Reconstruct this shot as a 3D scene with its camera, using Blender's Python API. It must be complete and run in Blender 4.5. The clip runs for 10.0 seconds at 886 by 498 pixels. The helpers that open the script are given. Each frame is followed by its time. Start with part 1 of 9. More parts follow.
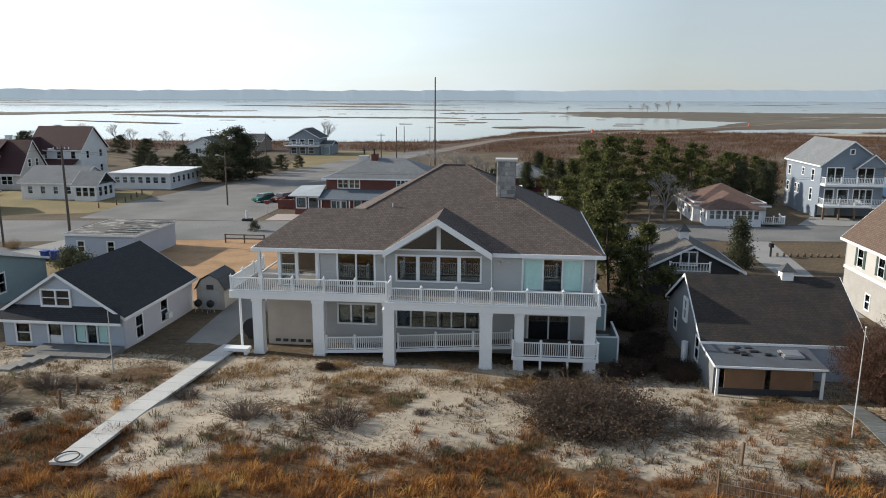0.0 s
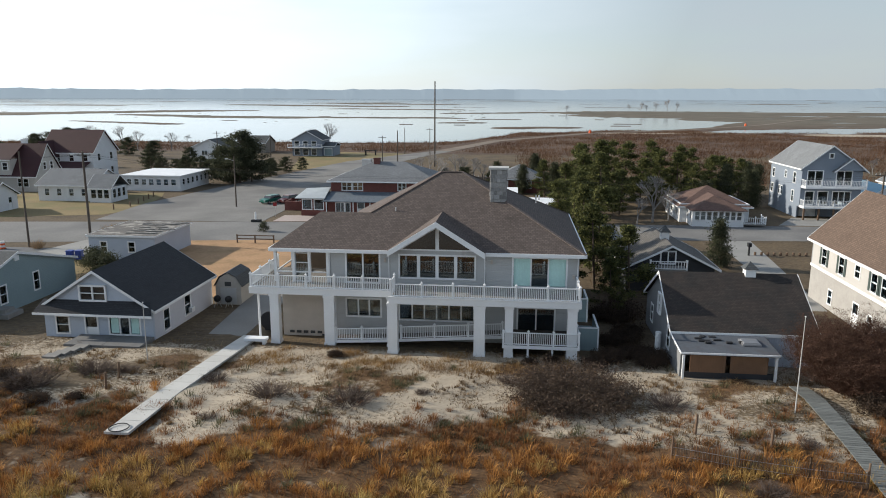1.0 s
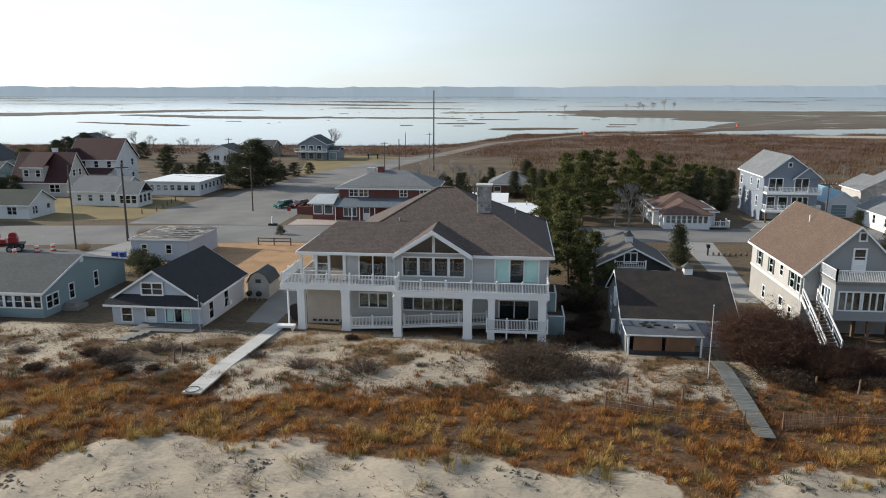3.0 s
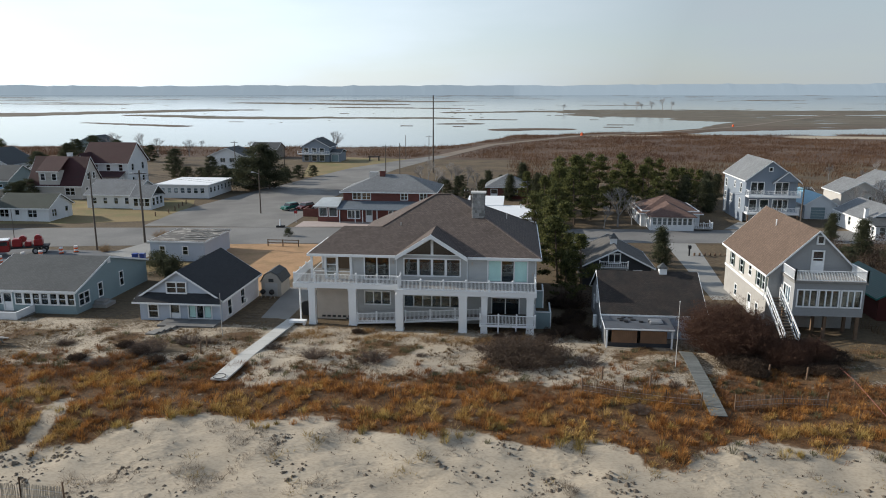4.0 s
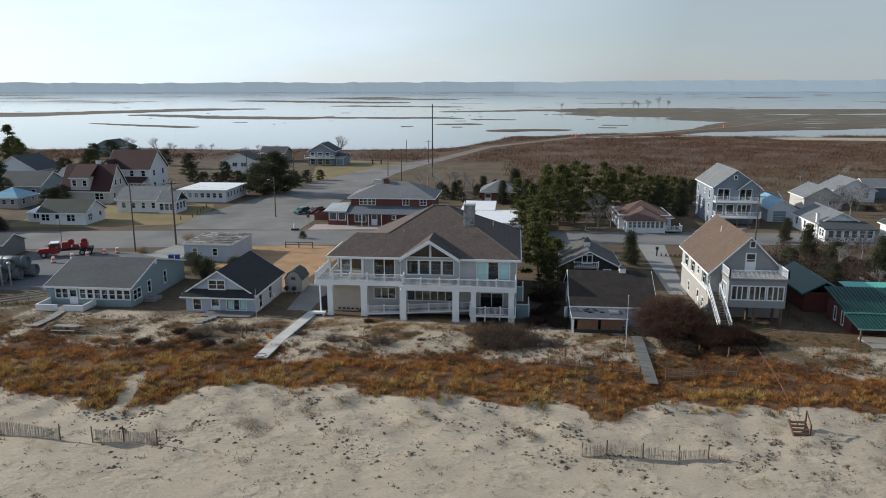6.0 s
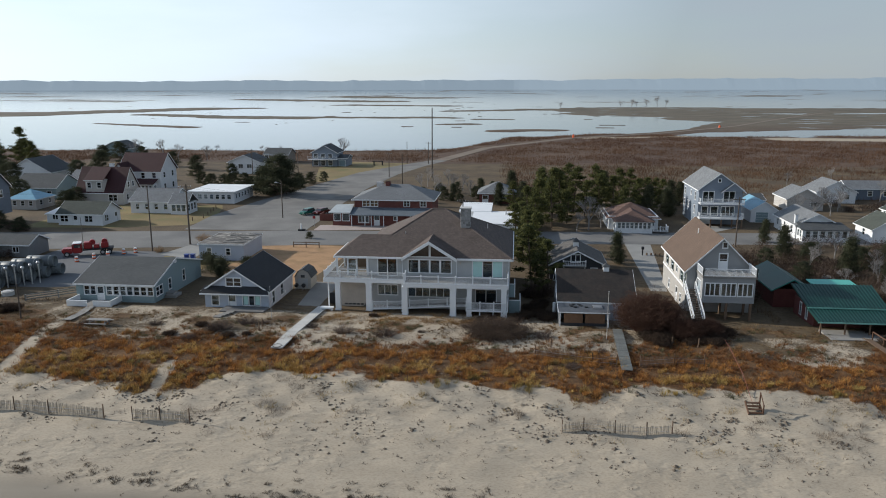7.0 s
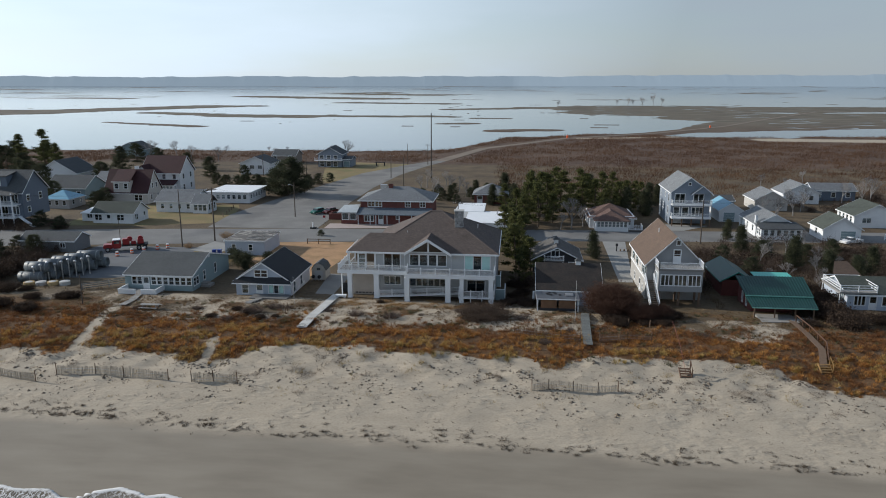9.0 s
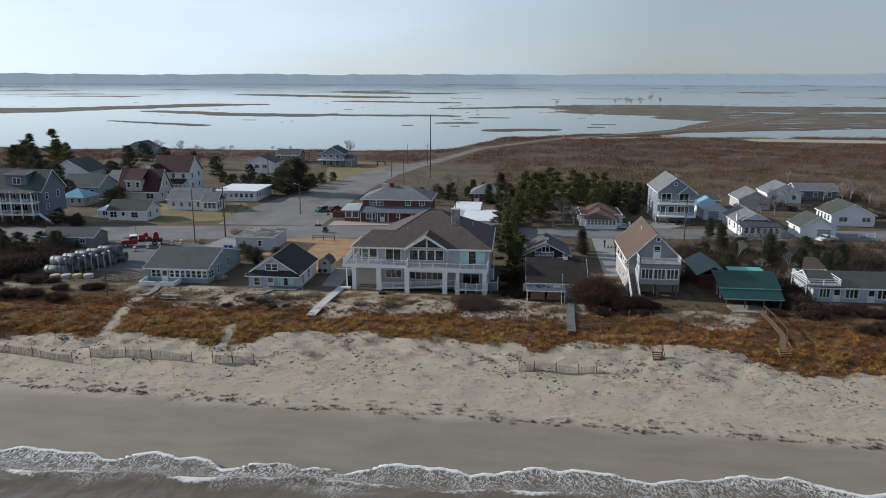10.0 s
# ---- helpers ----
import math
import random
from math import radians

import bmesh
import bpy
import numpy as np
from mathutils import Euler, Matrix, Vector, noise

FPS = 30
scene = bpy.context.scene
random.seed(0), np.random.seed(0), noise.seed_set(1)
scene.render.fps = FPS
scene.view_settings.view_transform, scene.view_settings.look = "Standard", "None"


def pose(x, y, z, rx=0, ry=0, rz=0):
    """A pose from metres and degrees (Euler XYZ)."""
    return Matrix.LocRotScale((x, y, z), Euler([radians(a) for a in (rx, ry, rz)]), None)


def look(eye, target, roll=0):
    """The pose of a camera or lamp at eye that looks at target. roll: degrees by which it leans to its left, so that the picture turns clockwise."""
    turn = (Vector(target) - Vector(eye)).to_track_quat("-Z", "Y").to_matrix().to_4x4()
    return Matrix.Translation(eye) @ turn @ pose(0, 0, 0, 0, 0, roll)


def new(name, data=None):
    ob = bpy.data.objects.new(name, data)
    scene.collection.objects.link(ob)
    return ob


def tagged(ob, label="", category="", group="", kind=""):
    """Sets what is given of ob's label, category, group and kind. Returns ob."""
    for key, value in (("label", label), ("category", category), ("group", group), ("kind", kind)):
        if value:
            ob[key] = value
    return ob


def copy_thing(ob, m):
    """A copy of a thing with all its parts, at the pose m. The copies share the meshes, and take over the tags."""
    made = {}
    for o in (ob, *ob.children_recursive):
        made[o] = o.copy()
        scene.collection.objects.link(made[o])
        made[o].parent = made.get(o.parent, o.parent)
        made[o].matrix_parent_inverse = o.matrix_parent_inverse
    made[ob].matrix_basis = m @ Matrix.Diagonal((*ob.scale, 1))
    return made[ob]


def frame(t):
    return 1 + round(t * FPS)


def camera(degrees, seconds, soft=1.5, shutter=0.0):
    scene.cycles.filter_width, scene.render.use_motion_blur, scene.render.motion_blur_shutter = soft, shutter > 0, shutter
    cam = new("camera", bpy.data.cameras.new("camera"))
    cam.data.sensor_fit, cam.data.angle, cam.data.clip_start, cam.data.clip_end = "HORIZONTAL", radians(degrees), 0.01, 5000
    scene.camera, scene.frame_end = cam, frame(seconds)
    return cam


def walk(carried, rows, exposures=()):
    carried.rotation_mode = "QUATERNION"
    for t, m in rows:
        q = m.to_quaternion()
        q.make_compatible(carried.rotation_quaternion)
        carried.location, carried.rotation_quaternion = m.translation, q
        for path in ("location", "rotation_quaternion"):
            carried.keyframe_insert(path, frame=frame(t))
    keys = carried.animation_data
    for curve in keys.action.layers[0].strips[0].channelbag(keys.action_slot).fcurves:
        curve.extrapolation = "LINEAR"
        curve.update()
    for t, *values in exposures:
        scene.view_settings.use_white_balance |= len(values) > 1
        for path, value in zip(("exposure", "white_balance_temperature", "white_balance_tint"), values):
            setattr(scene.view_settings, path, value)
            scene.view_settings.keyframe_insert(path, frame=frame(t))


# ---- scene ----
cam = camera(63.0, 10.0, soft=1.0)
# seconds, x, y, z, yaw, pitch, roll
ROWS = [
    (0.0, 0.000, 0.000, 17.592, 5.738, -11.873, -0.204),
    (0.5, 0.329, -2.610, 18.176, 5.743, -11.920, -0.182),
    (1.0, 0.692, -5.336, 18.822, 5.746, -11.969, -0.157),
    (1.5, 1.083, -8.171, 19.528, 5.748, -12.021, -0.131),
    (2.0, 1.495, -11.110, 20.289, 5.750, -12.077, -0.104),
    (2.5, 1.925, -14.147, 21.101, 5.752, -12.136, -0.075),
    (3.0, 2.368, -17.279, 21.961, 5.753, -12.198, -0.047),
    (3.5, 2.821, -20.502, 22.862, 5.753, -12.264, -0.019),
    (4.0, 3.282, -23.814, 23.799, 5.754, -12.334, 0.008),
    (4.5, 3.748, -27.213, 24.768, 5.754, -12.406, 0.032),
    (5.0, 4.219, -30.697, 25.761, 5.754, -12.482, 0.053),
    (5.5, 4.695, -34.268, 26.773, 5.754, -12.561, 0.071),
    (6.0, 5.176, -37.924, 27.796, 5.753, -12.641, 0.083),
    (6.5, 5.665, -41.669, 28.823, 5.753, -12.724, 0.090),
    (7.0, 6.163, -45.504, 29.846, 5.753, -12.809, 0.090),
    (7.5, 6.673, -49.431, 30.858, 5.753, -12.895, 0.081),
    (8.0, 7.201, -53.456, 31.849, 5.752, -12.981, 0.064),
    (8.5, 7.749, -57.582, 32.812, 5.752, -13.067, 0.036),
    (9.0, 8.324, -61.815, 33.736, 5.751, -13.152, -0.004),
    (9.5, 8.933, -66.161, 34.612, 5.751, -13.235, -0.058),
    (10.0, 9.582, -70.627, 35.430, 5.750, -13.317, -0.125),
]
walk(cam, [(t, pose(x, y, z, 90 + pitch, roll, yaw)) for t, x, y, z, yaw, pitch, roll in ROWS],
     [(0, 0.17, 6600, 10), (2.5, 0.12, 6600, 10), (5, -0.05, 6420, 10), (7.5, -0.18, 6280, 10), (10, -0.27, 6150, 10)])
# ---- light ----
SUN_AZ, SUN_EL = radians(80), radians(22.5)  # from +y towards -x, and up
sun_dir = Vector((-math.sin(SUN_AZ) * math.cos(SUN_EL), math.cos(SUN_AZ) * math.cos(SUN_EL), math.sin(SUN_EL)))
sun = new("sun", bpy.data.lights.new("sun", "SUN"))
sun.data.energy, sun.data.angle, sun.data.color = 5.0, radians(0.6), (1.0, 0.93, 0.81)
sun.matrix_world = look(sun_dir * 100, (0, 0, 0))
world = bpy.data.worlds.new("sky")
scene.world = world
world.use_nodes = True
wn, wl = world.node_tree.nodes, world.node_tree.links
wn.clear()
w_out, w_bg, w_sky = wn.new("ShaderNodeOutputWorld"), wn.new("ShaderNodeBackground"), wn.new("ShaderNodeTexSky")
w_sky.sky_type, w_sky.sun_disc = "NISHITA", False
w_sky.sun_elevation, w_sky.sun_rotation = SUN_EL, -SUN_AZ
w_sky.air_density, w_sky.dust_density, w_sky.ozone_density = 1.0, 0.5, 2.0
w_co, w_map, w_noise, w_ramp, w_mix = (wn.new("ShaderNode" + k) for k in ("TexCoord", "Mapping", "TexNoise", "ValToRGB", "MixRGB"))
w_map.inputs["Scale"].default_value = (1.6, 1.6, 7.0)
w_noise.inputs["Scale"].default_value, w_noise.inputs["Detail"].default_value = 1.5, 5.0
w_ramp.color_ramp.elements[0].position, w_ramp.color_ramp.elements[1].position = 0.40, 0.64
w_ramp.color_ramp.elements[0].color, w_ramp.color_ramp.elements[1].color = (0.68, 0.68, 0.68, 1), (0.97, 0.97, 0.97, 1)
# thin high cloud, brightest round the sun, dullest at a right angle to it
w_dot, w_half, w_rng, w_scl = wn.new("ShaderNodeVectorMath"), wn.new("ShaderNodeMath"), wn.new("ShaderNodeValToRGB"), wn.new("ShaderNodeVectorMath")
w_dot.operation, w_scl.operation = "DOT_PRODUCT", "SCALE"
w_dot.inputs[1].default_value = sun_dir
w_scl.inputs[0].default_value = (6.0, 6.9, 7.6)
w_half.operation = "MULTIPLY_ADD"
w_half.inputs[1].default_value, w_half.inputs[2].default_value = 0.5, 0.5
w_rng.color_ramp.elements[0].color, w_rng.color_ramp.elements[1].color = (0.50, 0.50, 0.50, 1), (1.7, 1.7, 1.7, 1)
mid = w_rng.color_ramp.elements.new(0.5)
mid.color = (0.61, 0.61, 0.61, 1)
bright = w_rng.color_ramp.elements.new(0.66)
bright.color = (1.08, 1.08, 1.08, 1)
wl.new(w_co.outputs["Generated"], w_dot.inputs[0])
wl.new(w_dot.outputs["Value"], w_half.inputs[0])
wl.new(w_half.outputs[0], w_rng.inputs["Fac"])
wl.new(w_rng.outputs[0], w_scl.inputs["Scale"])
wl.new(w_scl.outputs[0], w_mix.inputs["Color2"])
w_bg.inputs["Strength"].default_value = 0.125
wl.new(w_co.outputs["Generated"], w_map.inputs["Vector"])
wl.new(w_map.outputs[0], w_noise.inputs["Vector"])
wl.new(w_noise.outputs["Fac"], w_ramp.inputs["Fac"])
# the veil is thick low down and thins to clear blue overhead
w_sep, w_el, w_thin = wn.new("ShaderNodeSeparateXYZ"), wn.new("ShaderNodeMapRange"), wn.new("ShaderNodeMath")
wl.new(w_co.outputs["Generated"], w_sep.inputs[0])
w_el.inputs["From Min"].default_value, w_el.inputs["From Max"].default_value = 0.16, 0.65
w_el.inputs["To Min"].default_value, w_el.inputs["To Max"].default_value = 1.0, 0.25
wl.new(w_sep.outputs["Z"], w_el.inputs["Value"])
w_thin.operation = "MULTIPLY"
wl.new(w_ramp.outputs["Color"], w_thin.inputs[0])
wl.new(w_el.outputs[0], w_thin.inputs[1])
wl.new(w_thin.outputs[0], w_mix.inputs["Fac"])
wl.new(w_sky.outputs[0], w_mix.inputs["Color1"])
wl.new(w_mix.outputs[0], w_bg.inputs["Color"])
wl.new(w_bg.outputs[0], w_out.inputs[0])

# ---- materials ----


def mat(name, col, rough=0.7, var=0.18, scale=1.2, fine=18.0, bump=0.15, pattern="", size=(0.3, 0.14), depth=0.5, metal=0.0, spec=0.4, patch=None, rnd=0.0):
    """A surface with colour variation at two scales and fine relief; pattern adds courses in metres along the face."""
    m = bpy.data.materials.new(name)
    m.use_nodes = True
    n, l = m.node_tree.nodes, m.node_tree.links
    b = n["Principled BSDF"]
    b.inputs["Roughness"].default_value, b.inputs["Metallic"].default_value = rough, metal
    b.inputs["Specular IOR Level"].default_value = spec
    geo, uv = n.new("ShaderNodeNewGeometry"), n.new("ShaderNodeUVMap")
    big, small = n.new("ShaderNodeTexNoise"), n.new("ShaderNodeTexNoise")
    big.inputs["Scale"].default_value, big.inputs["Detail"].default_value = scale, 4
    small.inputs["Scale"].default_value, small.inputs["Detail"].default_value = fine, 3
    l.new(geo.outputs["Position"], big.inputs["Vector"])
    l.new(geo.outputs["Position"], small.inputs["Vector"])
    add = n.new("ShaderNodeMath")
    add.operation = "ADD"
    l.new(big.outputs["Fac"], add.inputs[0])
    l.new(small.outputs["Fac"], add.inputs[1])
    rng = n.new("ShaderNodeMapRange")
    rng.inputs["From Min"].default_value, rng.inputs["From Max"].default_value = 0.6, 1.4
    rng.inputs["To Min"].default_value, rng.inputs["To Max"].default_value = 1 - var, 1 + var
    l.new(add.outputs[0], rng.inputs["Value"])
    mul = n.new("ShaderNodeVectorMath")
    mul.operation = "SCALE"
    mul.inputs[0].default_value = col
    l.new(rng.outputs[0], mul.inputs["Scale"])
    colour, height = mul.outputs[0], small.outputs["Fac"]
    if patch:  # stains or a second colour in irregular patches
        pn, pr, pm = n.new("ShaderNodeTexNoise"), n.new("ShaderNodeValToRGB"), n.new("ShaderNodeMixRGB")
        pn.inputs["Scale"].default_value, pn.inputs["Detail"].default_value = patch[1], 5
        l.new(geo.outputs["Position"], pn.inputs["Vector"])
        pr.color_ramp.elements[0].position, pr.color_ramp.elements[1].position = patch[2], patch[3]
        l.new(pn.outputs["Fac"], pr.inputs["Fac"])
        l.new(pr.outputs["Color"], pm.inputs["Fac"])
        l.new(colour, pm.inputs["Color1"])
        pm.inputs["Color2"].default_value = (*patch[0], 1)
        colour = pm.outputs[0]
    if pattern in ("shingle", "brick"):
        br = n.new("ShaderNodeTexBrick")
        br.inputs["Scale"].default_value = 1.0
        br.inputs["Brick Width"].default_value, br.inputs["Row Height"].default_value = size
        br.inputs["Mortar Size"].default_value = 0.008 if pattern == "brick" else 0.02
        br.inputs["Color1"].default_value, br.inputs["Color2"].default_value = ((0.82, 0.82, 0.82, 1), (1.18, 1.16, 1.14, 1)) if pattern == "brick" else ((0.76, 0.76, 0.76, 1), (1.2, 1.18, 1.16, 1)) if size[0] < 0.3 else ((0.84, 0.84, 0.84, 1), (1.16, 1.15, 1.14, 1))
        br.inputs["Mortar"].default_value = (1.2, 1.2, 1.2, 1) if pattern == "brick" else (0.62, 0.62, 0.62, 1)
        l.new(uv.outputs[0], br.inputs["Vector"])
        m2 = n.new("ShaderNodeVectorMath")
        m2.operation = "MULTIPLY"
        l.new(colour, m2.inputs[0])
        l.new(br.outputs["Color"], m2.inputs[1])
        colour = m2.outputs[0]
        sub = n.new("ShaderNodeMath")
        sub.operation = "SUBTRACT"
        l.new(small.outputs["Fac"], sub.inputs[0])
        l.new(br.outputs["Fac"], sub.inputs[1])
        height = sub.outputs[0]
    elif pattern in ("lap", "rib"):  # boards along v, or upright ribs along u
        sp, md = n.new("ShaderNodeSeparateXYZ"), n.new("ShaderNodeMath")
        l.new(uv.outputs[0], sp.inputs[0])
        dv = n.new("ShaderNodeMath")
        dv.operation = "DIVIDE"
        dv.inputs[1].default_value = size[1]
        l.new(sp.outputs["Y" if pattern == "lap" else "X"], dv.inputs[0])
        md.operation = "FRACT" if pattern == "lap" else "PINGPONG"
        md.inputs[1].default_value = 0.5
        l.new(dv.outputs[0], md.inputs[0])
        inv = n.new("ShaderNodeMath")
        inv.operation = "MULTIPLY_ADD"
        inv.inputs[1].default_value, inv.inputs[2].default_value = -1.0, 1.0
        l.new(md.outputs[0], inv.inputs[0])
        mx = n.new("ShaderNodeMath")
        mx.operation = "MULTIPLY_ADD"
        mx.inputs[1].default_value = 0.15
        l.new(small.outputs["Fac"], mx.inputs[0])
        l.new(inv.outputs[0], mx.inputs[2])
        height = mx.outputs[0]
    if rnd:
        oi, rr, m3 = n.new("ShaderNodeObjectInfo"), n.new("ShaderNodeMapRange"), n.new("ShaderNodeVectorMath")
        rr.inputs["To Min"].default_value, rr.inputs["To Max"].default_value = 1 - rnd, 1 + rnd
        l.new(oi.outputs["Random"], rr.inputs["Value"])
        m3.operation = "SCALE"
        l.new(colour, m3.inputs[0])
        l.new(rr.outputs[0], m3.inputs["Scale"])
        colour = m3.outputs[0]
    l.new(colour, b.inputs["Base Color"])
    bp = n.new("ShaderNodeBump")
    bp.inputs["Strength"].default_value, bp.inputs["Distance"].default_value = depth if pattern else bump, 0.02
    l.new(height, bp.inputs["Height"])
    l.new(bp.outputs[0], b.inputs["Normal"])
    return m


def glass_mat(name, tint):
    m = bpy.data.materials.new(name)
    m.use_nodes = True
    n, l = m.node_tree.nodes, m.node_tree.links
    n.clear()
    out, mix, tr, gl, fr = (n.new("ShaderNode" + k) for k in ("OutputMaterial", "MixShader", "BsdfTransparent", "BsdfGlossy", "Fresnel"))
    tr.inputs["Color"].default_value = (*tint, 1)
    gl.inputs["Roughness"].default_value = 0.03
    gl.inputs["Color"].default_value = (0.8, 0.92, 1.0, 1)
    fr.inputs["IOR"].default_value = 2.1
    l.new(fr.outputs[0], mix.inputs[0])
    l.new(tr.outputs[0], mix.inputs[1])
    l.new(gl.outputs[0], mix.inputs[2])
    l.new(mix.outputs[0], out.inputs[0])
    return m


WHITE = mat("white_paint", (0.78, 0.79, 0.8), 0.5, 0.05, 0.8, 10, 0.05)
SLATE_LAP = mat("slate_grey_lap_siding", (0.28, 0.285, 0.29), 0.6, 0.07, 0.7, 9, 0.1, "lap", (1, 0.14), 0.6)
VINYL_GREY = mat("grey_lap_siding", (0.43, 0.435, 0.435), 0.6, 0.07, 0.7, 9, 0.1, "lap", (1, 0.14), 0.6)
VINYL_BLUE = mat("pale_blue_siding", (0.43, 0.48, 0.56), 0.6, 0.06, 0.7, 9, 0.1, "lap", (1, 0.14), 0.6)
VINYL_SAGE = mat("grey_green_siding", (0.23, 0.305, 0.32), 0.6, 0.07, 0.7, 9, 0.1, "lap", (1, 0.14), 0.6)
VINYL_SLATE = mat("slate_blue_siding", (0.205, 0.24, 0.29), 0.6, 0.07, 0.7, 9, 0.1, "lap", (1, 0.14), 0.6)
DEEP_SLATE = mat("deep_slate_siding", (0.13, 0.16, 0.205), 0.6, 0.08, 0.7, 9, 0.1, "lap", (1, 0.14), 0.6)
VINYL_WHITE = mat("white_siding", (0.72, 0.73, 0.74), 0.6, 0.06, 0.7, 9, 0.1, "lap", (1, 0.14), 0.6)
VINYL_CREAM = mat("cream_siding", (0.47, 0.45, 0.425), 0.6, 0.06, 0.7, 9, 0.1, "lap", (1, 0.14), 0.6)
BLACK_BOARD = mat("dark_stained_siding", (0.035, 0.037, 0.042), 0.7, 0.2, 0.9, 12, 0.2, "lap", (1, 0.2), 0.6)
DARK_WOOD = mat("dark_brown_boards", (0.07, 0.055, 0.045), 0.8, 0.3, 0.9, 12, 0.2, "rib", (1, 0.2), 0.6)
ROOF_BROWN = mat("brown_shingles", (0.128, 0.1, 0.088), 0.9, 0.24, 0.5, 12, 0.3, "shingle", (0.26, 0.2), 0.8, patch=((0.085, 0.066, 0.058), 0.5, 0.45, 0.8))
# hip caps lightened in colour to show as sunlit edges
ROOF_CAP = mat("lit_cap_shingles", (0.16, 0.125, 0.11), 0.9, 0.2, 0.5, 12, 0.3, "shingle", (0.3, 0.2), 0.8)
ROOF_DARK = mat("charcoal_shingles", (0.035, 0.037, 0.042), 0.9, 0.15, 0.5, 12, 0.3, "shingle", (0.32, 0.15), 0.6)
ROOF_GREY = mat("weathered_grey_shingles", (0.20, 0.21, 0.22), 0.9, 0.18, 0.5, 12, 0.3, "shingle", (0.32, 0.15), 0.7)
ROOF_WORN = mat("worn_taupe_shingles", (0.125, 0.118, 0.11), 0.9, 0.2, 0.5, 12, 0.3, "shingle", (0.32, 0.15), 0.7)
ROOF_MID = mat("dull_grey_shingles", (0.088, 0.094, 0.098), 0.9, 0.18, 0.5, 12, 0.3, "shingle", (0.32, 0.15), 0.7)
ROOF_MOSS = mat("mossy_grey_shingles", (0.075, 0.085, 0.072), 0.9, 0.2, 0.5, 12, 0.3, "shingle", (0.32, 0.15), 0.7)
ROOF_TAN = mat("tan_shingles", (0.135, 0.092, 0.068), 0.9, 0.15, 0.5, 12, 0.3, "shingle", (0.32, 0.15), 0.6)
ROOF_RUST = mat("rust_brown_shingles", (0.15, 0.092, 0.075), 0.9, 0.2, 0.5, 12, 0.3, "shingle", (0.32, 0.15), 0.7)
ROOF_RED = mat("dark_red_roof", (0.055, 0.018, 0.02), 0.8, 0.15, 0.5, 12, 0.3, "shingle", (0.32, 0.15), 0.6)
ROOF_OLD = mat("stained_old_shingles", (0.05, 0.039, 0.034), 0.9, 0.3, 0.8, 14, 0.3, "shingle", (0.22, 0.14), 1.0, patch=((0.032, 0.03, 0.028), 0.7, 0.45, 0.7))
ROOF_WHITE = mat("white_membrane", (0.78, 0.79, 0.8), 0.5, 0.08, 0.4, 8, 0.1)
ROOF_TAR = mat("patched_tar_roof", (0.13, 0.12, 0.11), 0.9, 0.25, 0.8, 9, 0.3, patch=((0.32, 0.30, 0.27), 0.8, 0.5, 0.62))
ROOF_BLUE = mat("blue_metal_roof", (0.17, 0.36, 0.48), 0.45, 0.1, 0.6, 8, 0.1, "rib", (1, 0.4), 0.6)
ROOF_GREEN = mat("green_metal_roof", (0.007, 0.05, 0.043), 0.45, 0.2, 0.5, 6, 0.1, "rib", (1, 0.45), 0.8)
BRICK = mat("red_brick", (0.15, 0.055, 0.046), 0.85, 0.15, 0.8, 14, 0.2, "brick", (0.22, 0.075), 0.6)
STONE = mat("chimney_stone", (0.27, 0.265, 0.26), 0.85, 0.3, 2.5, 14, 0.4, rnd=0.35)
MORTAR = mat("mortar", (0.33, 0.32, 0.3), 0.9, 0.15)
GLASS = glass_mat("window_glass", (0.75, 0.8, 0.82))
# dimness of the rooms behind the panes is put into this dark blue colour
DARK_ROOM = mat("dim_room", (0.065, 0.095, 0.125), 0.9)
CURTAIN = mat("pale_blue_green_blind", (0.50, 0.74, 0.70), 0.8, 0.08, 1, 10, 0.1, "rib", (1, 0.12), 0.6)
# paler colour for the east walls of the cottage and the flat-roofed building
LAVENDER = mat("pale_lavender_east_wall", (0.52, 0.53, 0.58), 0.6, 0.06, 0.7, 9, 0.1, "lap", (1, 0.14), 0.6)
OLD_GREY = mat("old_grey_siding", (0.20, 0.205, 0.21), 0.7, 0.15, 0.7, 9, 0.1, "lap", (1, 0.16), 0.6)
TAN_STUCCO = mat("tan_stucco", (0.47, 0.42, 0.37), 0.85, 0.1)
CONCRETE = mat("pale_concrete", (0.50, 0.49, 0.47), 0.85, 0.12, 0.6, 14, 0.2)
ASPHALT = mat("worn_asphalt", (0.185, 0.18, 0.172), 0.9, 0.2, 0.15, 3, 0.2, patch=((0.135, 0.132, 0.13), 0.1, 0.46, 0.66))
DRIVE = mat("grey_driveway", (0.27, 0.265, 0.25), 0.9, 0.18, 0.3, 8, 0.2)
GRAVEL = mat("gravel_lot", (0.19, 0.183, 0.172), 0.95, 0.25, 0.2, 6, 0.4, patch=((0.135, 0.13, 0.125), 0.09, 0.47, 0.66))
BARE_EARTH = mat("orange_sandy_soil", (0.38, 0.225, 0.115), 0.95, 0.22, 0.25, 3, 0.3, patch=((0.27, 0.17, 0.08), 0.35, 0.5, 0.7))
# base colour darkened and blued to hold the shade over the lot
DARK_LOT = mat("shaded_gravel_lot", (0.13, 0.135, 0.143), 0.95, 0.22, 0.2, 6, 0.4)
LAWN = mat("dormant_lawn", (0.21, 0.155, 0.07), 0.95, 0.25, 0.15, 3, 0.4, patch=((0.15, 0.14, 0.055), 0.12, 0.45, 0.65))
WEATHERED = mat("grey_weathered_boards", (0.25, 0.24, 0.225), 0.85, 0.2, 2, 20, 0.3, rnd=0.15)
